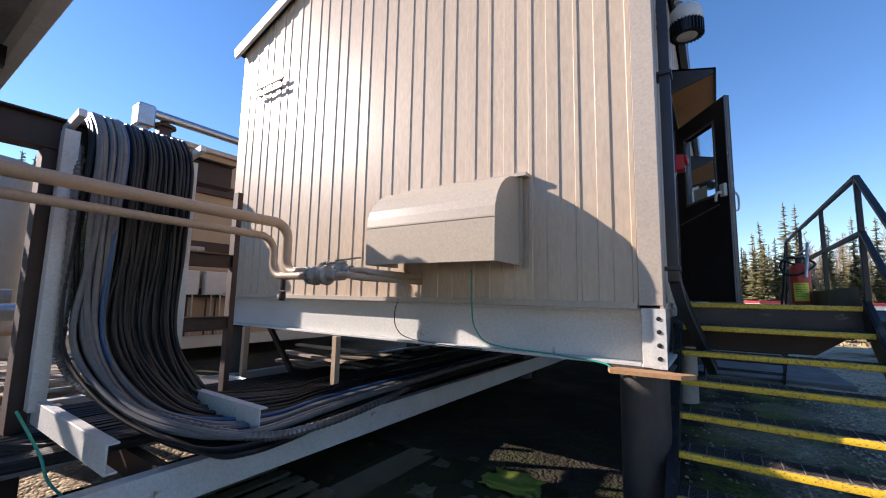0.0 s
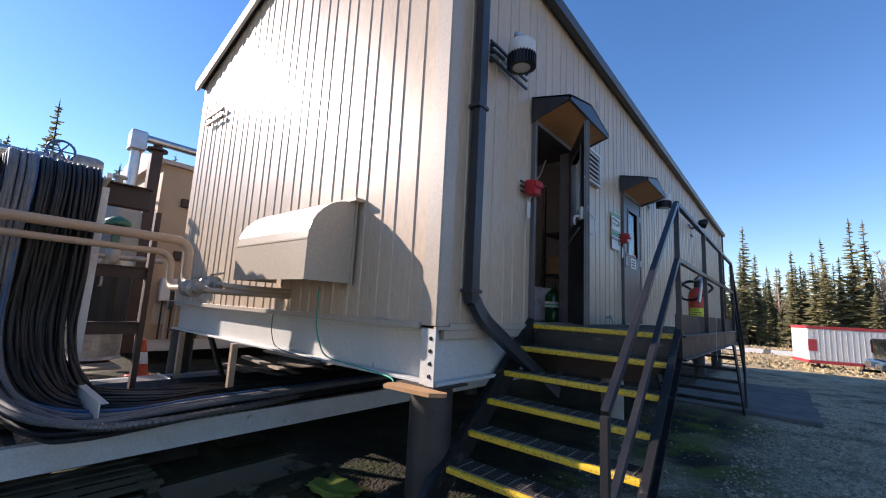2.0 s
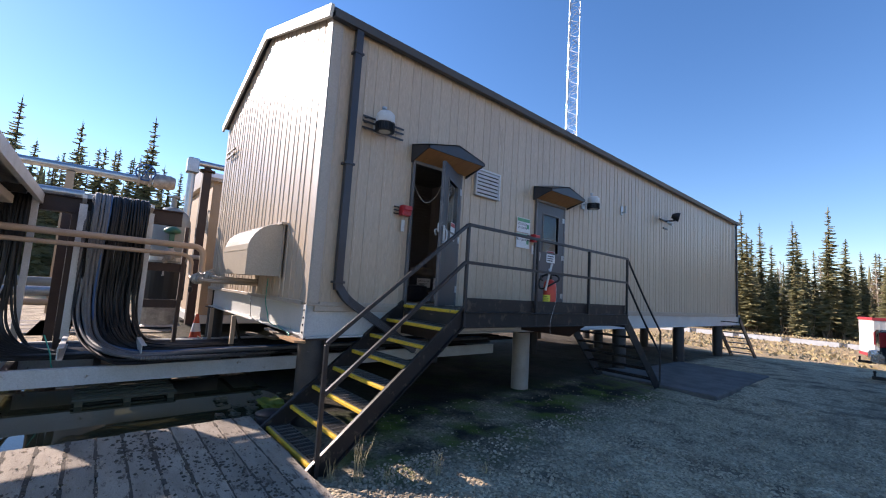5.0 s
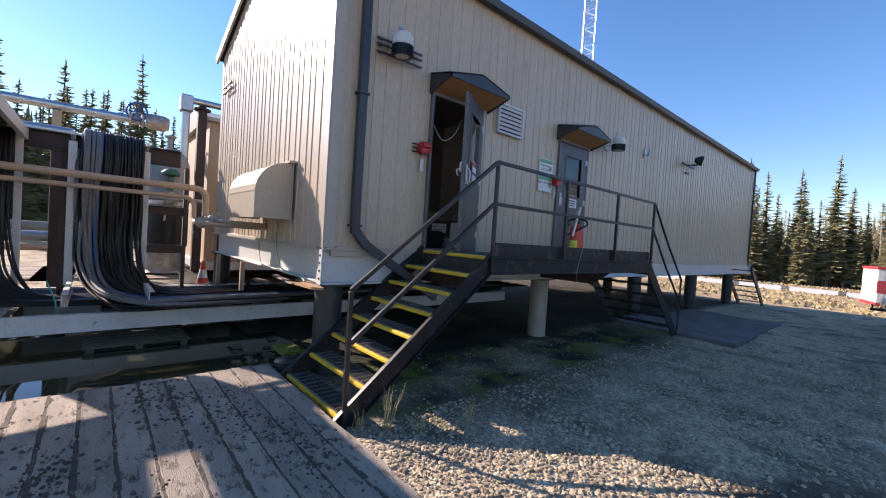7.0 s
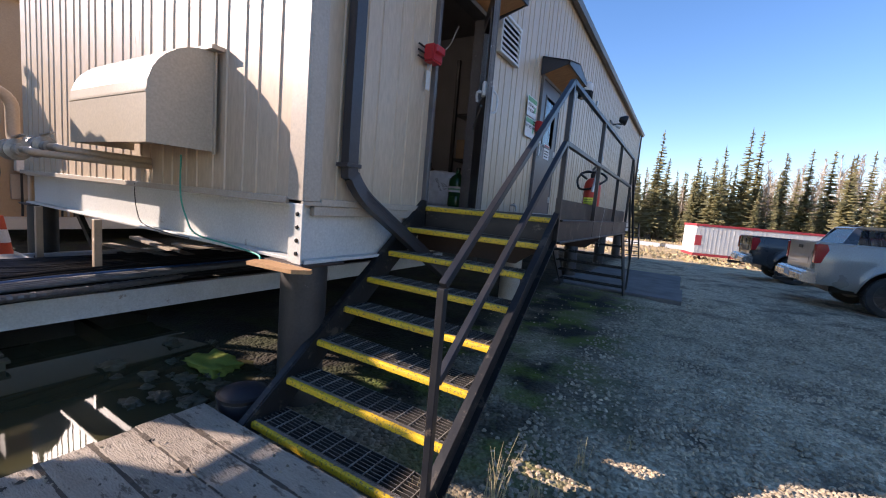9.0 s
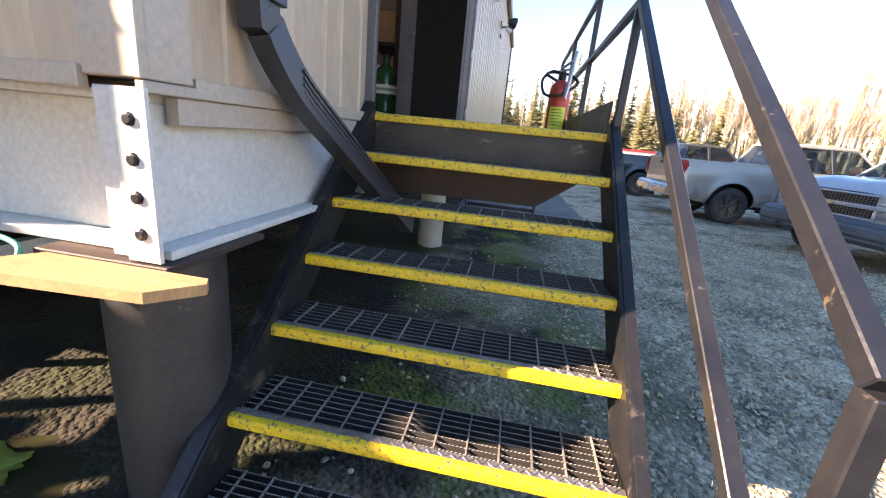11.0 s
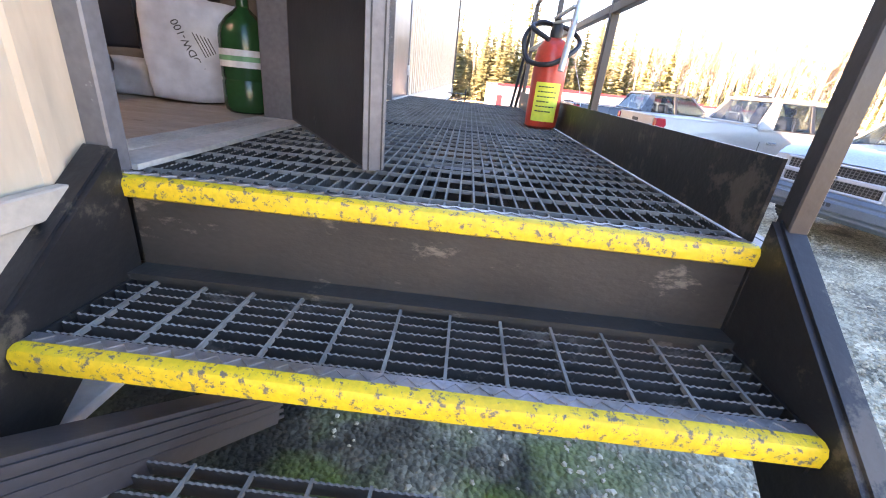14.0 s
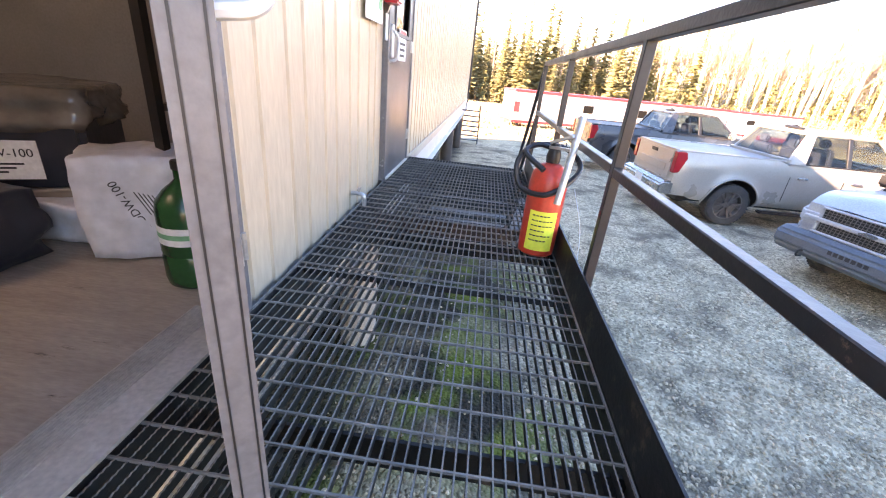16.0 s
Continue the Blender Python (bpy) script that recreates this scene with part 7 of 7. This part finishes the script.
trailer("long white crew trailer with dark red bands", pose(3.05, 41.6, -1.2, 0, 0, 17), 20.5)
trailer("white crew trailer with dark red bands", pose(25.0, 52.5, -1.35, 0, 0, 12), 9.0)
sedge = thing("equipment_skid", "low red and white equipment skid beyond the trailers", "equipment", at=(30.0, 52.0, -1.35))
part("deck", MB().box(-3, 4, -1, 1, 0.4, 0.8), M["trailer_red"], sedge)
part("cabin", MB().box(-2.5, -0.5, -0.9, 0.9, 0.8, 1.7).box(0.5, 3.0, -0.8, 0.8, 0.8, 1.3), M["trailer_white"], sedge)
for x in (-2.2, 3.0):
    part("wheel", MB().lathe([(0.2, -0.1), (0.4, -0.1), (0.4, 0.1), (0.2, 0.1)], (x, -0.9, 0.4), (0, 1, 0), 16), M["rubber"], sedge)
for i in range(7):
    thing("road_barrier", "low pale concrete barrier beside the road", "barrier", MB().prism([(-0.3, 0), (0.3, 0), (0.15, 0.45), (-0.15, 0.45)], lambda u, v, w: (w, u, v), -1.8, 1.8), M["barrier"], at=(-14 + i * 4.2, 56.0 + (i % 2) * 0.3, -1.35), group="road barriers")
thing("road", "pale gravel road crossing behind the yard", "road", MB().box(-120, 120, 58.0, 66.0, -1.6, -1.315), M["concrete"], kind="structure")
thing("concrete_pad", "worn dark concrete slab at the stair foot", "slab", MB().box(0.3, 2.85, 11.3, 13.0, -0.1, 0.07), M["concrete"], bevel=0.02)
thing("concrete_pad", "worn pale concrete slab on the gravel", "slab", MB().box(0.6, 2.8, 13.1, 15.8, -0.15, 0.05), M["concrete"], bevel=0.02)
sfar = thing("far_steps", "dark steel steps at the building's far end", "stair", at=(0.6, 21.2, 0))
for s in (0, 0.8):
    part("stringer", MB().bar((s - 0.3, -0.9, 1.35), (s - 0.3, 1.35, -0.25), 0.04, 0.2), M["dark"], sfar)
for i in range(7):
    part("tread", MB().box(-0.3, 0.5, -0.75 + i * 0.29, -0.5 + i * 0.29, 1.22 - i * 0.21, 1.25 - i * 0.21), M["dark"], sfar)

# ---- lattice mast behind the building ----
mast = thing("lattice_mast", "slim galvanised lattice mast rising behind the roof", "mast", at=(-6.8, 21.1, 0.0))
legs = [Vector((0.37 * math.cos(a), 0.37 * math.sin(a), 0)) for a in (0.5, 0.5 + 2.094, 0.5 + 4.189)]
for p in legs:
    part("leg", MB().tube([p, p + Vector((0, 0, 30))], 0.028, 6), M["galv"], mast)
for k in range(3):
    a, b = legs[k], legs[(k + 1) % 3]
    mb = MB()
    for j in range(64):
        z = 0.3 + j * 0.46
        p, q = (a, b) if j % 2 else (b, a)
        mb.tube([p + Vector((0, 0, z)), q + Vector((0, 0, z + 0.46))], 0.014, 4, False)
        mb.tube([a + Vector((0, 0, z)), b + Vector((0, 0, z))], 0.012, 4, False)
    quick("lacing", mb, M["galv"], mast)


# ---- trees ----
def spruce_crown(h, seed, spread):
    rg = random.Random(seed)
    v, f = [], []
    z = h * 0.10
    while z < h * 0.985:
        k = 1 - (z - h * 0.10) / (h * 0.9)
        r = spread * (k ** 0.75) * rg.uniform(0.85, 1.05) + 0.12
        n = max(4, int(9 * (0.35 + k)))
        for j in range(n):
            if rg.random() < 0.10:
                continue
            a = rg.uniform(0, 6.283)
            l = r * rg.uniform(0.45, 1.15)
            droop = -0.18 - 0.35 * k * rg.uniform(0.5, 1.3)
            c, s = math.cos(a), math.sin(a)
            wd = l * rg.uniform(0.16, 0.30) + 0.05
            steps = 3
            o = len(v)
            zz = z + rg.uniform(-0.014, 0.014) * h
            for i in range(steps + 1):
                t = i / steps
                w = wd * (1 - t) ** 0.7 * (0.6 + 0.8 * t if t < 0.5 else 1) + 0.01
                rr = l * t
                dz = droop * l * t * (1.3 - 0.5 * t) + (0.1 * l * t * t)
                hang = -0.10 * l * (1 - t) - 0.03
                v += [(rr * c - w * s, rr * s + w * c, zz + dz + hang), (rr * c, rr * s, zz + dz + 0.03), (rr * c + w * s, rr * s - w * c, zz + dz + hang)]
            for i in range(steps):
                b = o + 3 * i
                f += [(b, b + 3, b + 4, b + 1), (b + 1, b + 4, b + 5, b + 2)]
        z += h * 0.0125 * (0.8 + 0.6 * rg.random())
    o = len(v)
    v += [(0.07, 0, h * 0.93), (-0.04, 0.06, h * 0.93), (-0.04, -0.06, h * 0.93), (0, 0, h * 1.02)]
    f += [(o, o + 1, o + 3), (o + 1, o + 2, o + 3), (o + 2, o, o + 3)]
    me = bpy.data.meshes.new("crown")
    me.from_pydata(v, [], f)
    me.materials.append(M["needle"])
    return me


def trunk_mesh(h, r, m, seed, bend=0.15):
    rg = random.Random(seed)
    pts = [(rg.uniform(-bend, bend) * (i > 0), rg.uniform(-bend, bend) * (i > 0), h * i / 6 - (0.4 if i == 0 else 0)) for i in range(7)]
    return mesh("trunk", MB().tube(pts, [r * (1 - 0.85 * i / 6) for i in range(7)], 7), m, smooth=True)


def spruce(h, seed, spread):
    t = thing("spruce_tree", "dark green spruce with uneven drooping boughs", "tree", group="spruces at the clearing's edge")
    for nm, me in (("trunk", trunk_mesh(h, 0.16, M["bark"], seed, 0.08)), ("crown", spruce_crown(h, seed, spread))):
        o = new(nm, me)
        o.parent = t
    return t


def aspen_mesh(h, seed, lean):
    rg = random.Random(seed)
    tr, tw = MB(), MB()
    dx, dy = rg.uniform(-lean, lean), rg.uniform(-lean, lean)
    P = lambda t: Vector((dx * t * t * h, dy * t * t * h, h * t))
    tr.tube([P(t) - Vector((0, 0, 0.4 * (t == 0))) for t in (0, 0.2, 0.45, 0.7, 0.9, 1)], [0.17, 0.15, 0.125, 0.09, 0.055, 0.02], 6)
    for i in range(60):
        t = rg.uniform(0.40, 0.98)
        a = rg.uniform(0, 6.283)
        l = (1.12 - t) * h * rg.uniform(0.18, 0.34)
        d = Vector((math.cos(a) * 0.7, math.sin(a) * 0.7, 0.9)).normalized()
        p = P(t)
        q = p + d * l
        tw.tube([p, p + d * l * 0.5 + Vector((0, 0, 0.03 * l)), q], [0.03, 0.022, 0.009], 3, False)
        for j in range(4):
            s = p + d * l * rg.uniform(0.3, 0.9)
            e = Vector((rg.uniform(-1, 1), rg.uniform(-1, 1), rg.uniform(0.2, 1.1))).normalized()
            tw.tube([s, s + e * l * rg.uniform(0.25, 0.5)], [0.018, 0.008], 3, False)
    return mesh("trunk", tr, M["aspen"], smooth=True), tw


def aspen(h, seed, lean=0.12):
    t = thing("aspen_tree", "pale-barked bare aspen with fine reddish twigs", "tree", group="bare aspens")
    me, tw = aspen_mesh(h, seed, lean)
    o = new("trunk", me)
    o.parent = t
    tagged(quick("crown", tw, M["twig"], t), kind="stuff")
    return t


rg = random.Random(21)
SPR = [spruce(11.5, 1, 1.6), spruce(13.0, 2, 1.85), spruce(9.5, 3, 1.45), spruce(14.5, 4, 1.75), spruce(12.2, 5, 1.4)]
ASP = [aspen(11.5, 11), aspen(12.5, 12, 0.2), aspen(10.5, 13, 0.25), aspen(12.0, 14, 0.1)]


def place(src, az, dist, scale=1.0, at=(3.0, 3.0)):
    x, y = at[0] + dist * math.sin(radians(az)), at[1] + dist * math.cos(radians(az))
    m = Matrix.Translation((x, y, float(ground_z(x, y)) - 0.1)) @ Matrix.Rotation(rg.uniform(0, 6.28), 4, "Z") @ Matrix.Rotation(rg.uniform(-0.04, 0.04), 4, "X")
    o = copy_thing(src, m)
    o.scale = (scale * rg.uniform(0.85, 1.1),) * 2 + (scale,)
    return o


# prototypes stand in the wood as well
for i, s in enumerate(SPR + ASP):
    x, y = -30 + i * 4.2, 92 + (i % 3)
    s.location = (x, y, float(ground_z(x, y)) - 0.1)
# spruces to the north, thinning to the east where bare aspens begin
for i in range(250):
    az = -24 + 46 * i / 249 + rg.uniform(-0.5, 0.5)
    if az > 9 and rg.random() < 0.55:
        continue
    place(SPR[rg.randrange(5)], az, rg.uniform(70, 92), rg.choice((0.45, 0.6, 0.7, 0.78, 0.85, 0.95, 1.0, 1.08, 1.2)))
for i in range(22):
    az = 20 + 62 * i / 21 + rg.uniform(-1, 1)
    place(SPR[rg.randrange(5)], az, rg.uniform(76, 98), rg.choice((0.45, 0.55, 0.7, 0.85)))
for i in range(285):
    az = 7 + 75 * i / 284 + rg.uniform(-0.6, 0.6)
    place(ASP[rg.randrange(4)], az, rg.uniform(78, 100), rg.uniform(0.95, 1.3) + 0.25 * min(1, max(0, (az - 10) / 10)))
for i in range(60):
    place(ASP[rg.randrange(4)], rg.uniform(-24, 8), rg.uniform(80, 98), rg.uniform(0.7, 0.95))
# spruces beyond the plant to the west
for i in range(130):
    az = -118 + 48 * i / 129 + rg.uniform(-0.6, 0.6)
    place(SPR[rg.randrange(5)], az, rg.uniform(42, 56), rg.choice((0.76, 0.84, 0.9, 0.97, 1.04, 1.12)))
# deeper wood and brush behind the first rows, which nobody could count
deep = MB()
rgn = random.Random(77)
for i in range(620):
    az = radians(rgn.uniform(-28, 84) if i % 4 else rgn.uniform(-122, -66))
    d = rgn.uniform(98, 135) if i % 4 else rgn.uniform(54, 66)
    x, y = 3 + d * math.sin(az), 3 + d * math.cos(az)
    z0 = float(ground_z(x, y))
    h, r = rgn.uniform(7.5, 12.5), rgn.uniform(0.9, 1.6)
    for k in range(9):
        t = k / 9
        zz, rr = z0 + h * (0.06 + 0.94 * t), r * (1 - t) * rgn.uniform(0.7, 1.15) + 0.1
        n = 7
        ph = rgn.uniform(0, 6)
        ring = [(x + rr * rgn.uniform(0.6, 1.15) * math.cos(ph + 6.283 * j / n), y + rr * rgn.uniform(0.6, 1.15) * math.sin(ph + 6.283 * j / n), zz - rgn.uniform(0.1, 0.5)) for j in range(n)]
        deep.add(ring + [(x, y, zz + h * 0.16)], [(j, (j + 1) % n, n) for j in range(n)])
o = quick("far_wood", deep, M["needle"], None)
tagged(o, "dense spruce wood behind the clearing's edge", "woods", kind="stuff")
brush = MB()
for i in range(2600):
    az = radians(rgn.uniform(-26, 84))
    d = rgn.uniform(70, 100)
    x, y = 3 + d * math.sin(az), 3 + d * math.cos(az)
    z0 = float(ground_z(x, y))
    for k in range(3):
        q = (x + rgn.uniform(-0.6, 0.6), y + rgn.uniform(-0.6, 0.6), z0 + rgn.uniform(0.8, 3.2))
        brush.tube([(x, y, z0 - 0.1), q], [0.03, 0.006], 3, False)
o = quick("bare_brush", brush, M["twig"], None)
tagged(o, "leafless reddish brush at the wood's edge", "brush", kind="stuff")
shrubs = MB()
for i in range(1100):
    az = radians(rgn.uniform(4, 84))
    d = rgn.uniform(76, 104)
    x, y = 3 + d * math.sin(az), 3 + d * math.cos(az)
    z0 = float(ground_z(x, y))
    hh = rgn.uniform(1.5, 9.0)
    for k in range(34):
        p = Vector((x + rgn.gauss(0, 0.7), y + rgn.gauss(0, 0.7), z0 + hh * rgn.uniform(0.15, 1)))
        u = Vector((rgn.uniform(-1, 1), rgn.uniform(-1, 1), rgn.uniform(-1, 1))) * 0.19
        w = Vector((rgn.uniform(-1, 1), rgn.uniform(-1, 1), rgn.uniform(-1, 1))) * 0.19
        shrubs.add([p - u, p + w, p + u, p - w], [(0, 1, 2, 3)])
o = quick("autumn_shrubs", shrubs, M["dry_leaf"], None)
tagged(o, "yellowing shrubs and saplings among the bare aspens", "shrubs", kind="stuff")
fg = MB()
for i in range(5200):
    x, y = rgn.uniform(-14, 34), rgn.uniform(27, 76)
    z0 = float(ground_z(x, y))
    a = rgn.uniform(0, 3.14)
    l = rgn.uniform(0.06, 0.22)
    c, s = math.cos(a) * 0.14, math.sin(a) * 0.14
    fg.add([(x - c, y - s, z0 - 0.02), (x + c, y + s, z0 - 0.02), (x + rgn.uniform(-0.1, 0.1), y + rgn.uniform(-0.1, 0.1), z0 + l)], [(0, 1, 2)])
o = quick("dry_field_grass", fg, M["straw"], None)
tagged(o, "short dry grass across the sunny field", "grass", kind="stuff")

# ---- ribbed siding sheets ----
def sheet(place, a, b, lo, hi, parent, name="siding_sheet"):
    """One ribbed sheet between a and b of its width; hi may be a function of the place along the wall."""
    o = clipped(a, b)
    vs = [place(u, v, lo(u)) for u, v in o] + [place(u, v, hi(u)) for u, v in o]
    n = len(o)
    me = bpy.data.meshes.new(name)
    me.from_pydata(vs, [], [(i, i + 1, n + i + 1, n + i) for i in range(n - 1)] + [tuple(range(n, 2 * n))])
    me.materials.append(M["siding"])
    ob = new(name, me)
    ob.parent = parent
    return ob


X0 = W - 0.13
k = 0
while X0 - k * RIB > XL + 0.03:
    x = X0 - k * RIB
    wid = min(RIB, x - XL)
    top = lambda u, x=x: (EAVE + (RIDGE - EAVE) * (1 - abs((x - u) - RIDGE_X) / (W - RIDGE_X))) - 0.03
    sheet(lambda u, v, z, x=x: (x - u, E + 0.018 - v, z), 0, wid, lambda u: BASE, top, wall_south)
    k += 1
Y0 = E + 0.13
shared = None
k = 0
while Y0 + k * RIB < YF - 0.1:
    y = Y0 + k * RIB
    wid = min(RIB, YF - 0.08 - y)
    hit = [d for d in DOORS if d[0] < y + wid and d[1] > y]
    put = lambda u, v, z, y=y: (W - 0.018 + v, y + u, z)
    if not hit and wid == RIB:
        if shared is None:
            shared = sheet(lambda u, v, z: (W - 0.018 + v, u, z), 0, RIB, lambda u: BASE, lambda u: EAVE - 0.02, wall_east)
            shared.location = (0, y, 0)
        else:
            c = new("siding_sheet", shared.data)
            c.parent = wall_east
            c.location = (0, y, 0)
    elif not hit:
        sheet(put, 0, wid, lambda u: BASE, lambda u: EAVE - 0.02, wall_east)
    else:
        d = hit[0]
        sheet(put, 0, wid, lambda u: DOOR_TOP, lambda u: EAVE - 0.02, wall_east)
        if y < d[0] - 0.004:
            sheet(put, 0, d[0] - y, lambda u: BASE, lambda u: DOOR_TOP, wall_east)
        if y + wid > d[1] + 0.004:
            sheet(put, d[1] - y, wid, lambda u: BASE, lambda u: DOOR_TOP, wall_east)
    k += 1
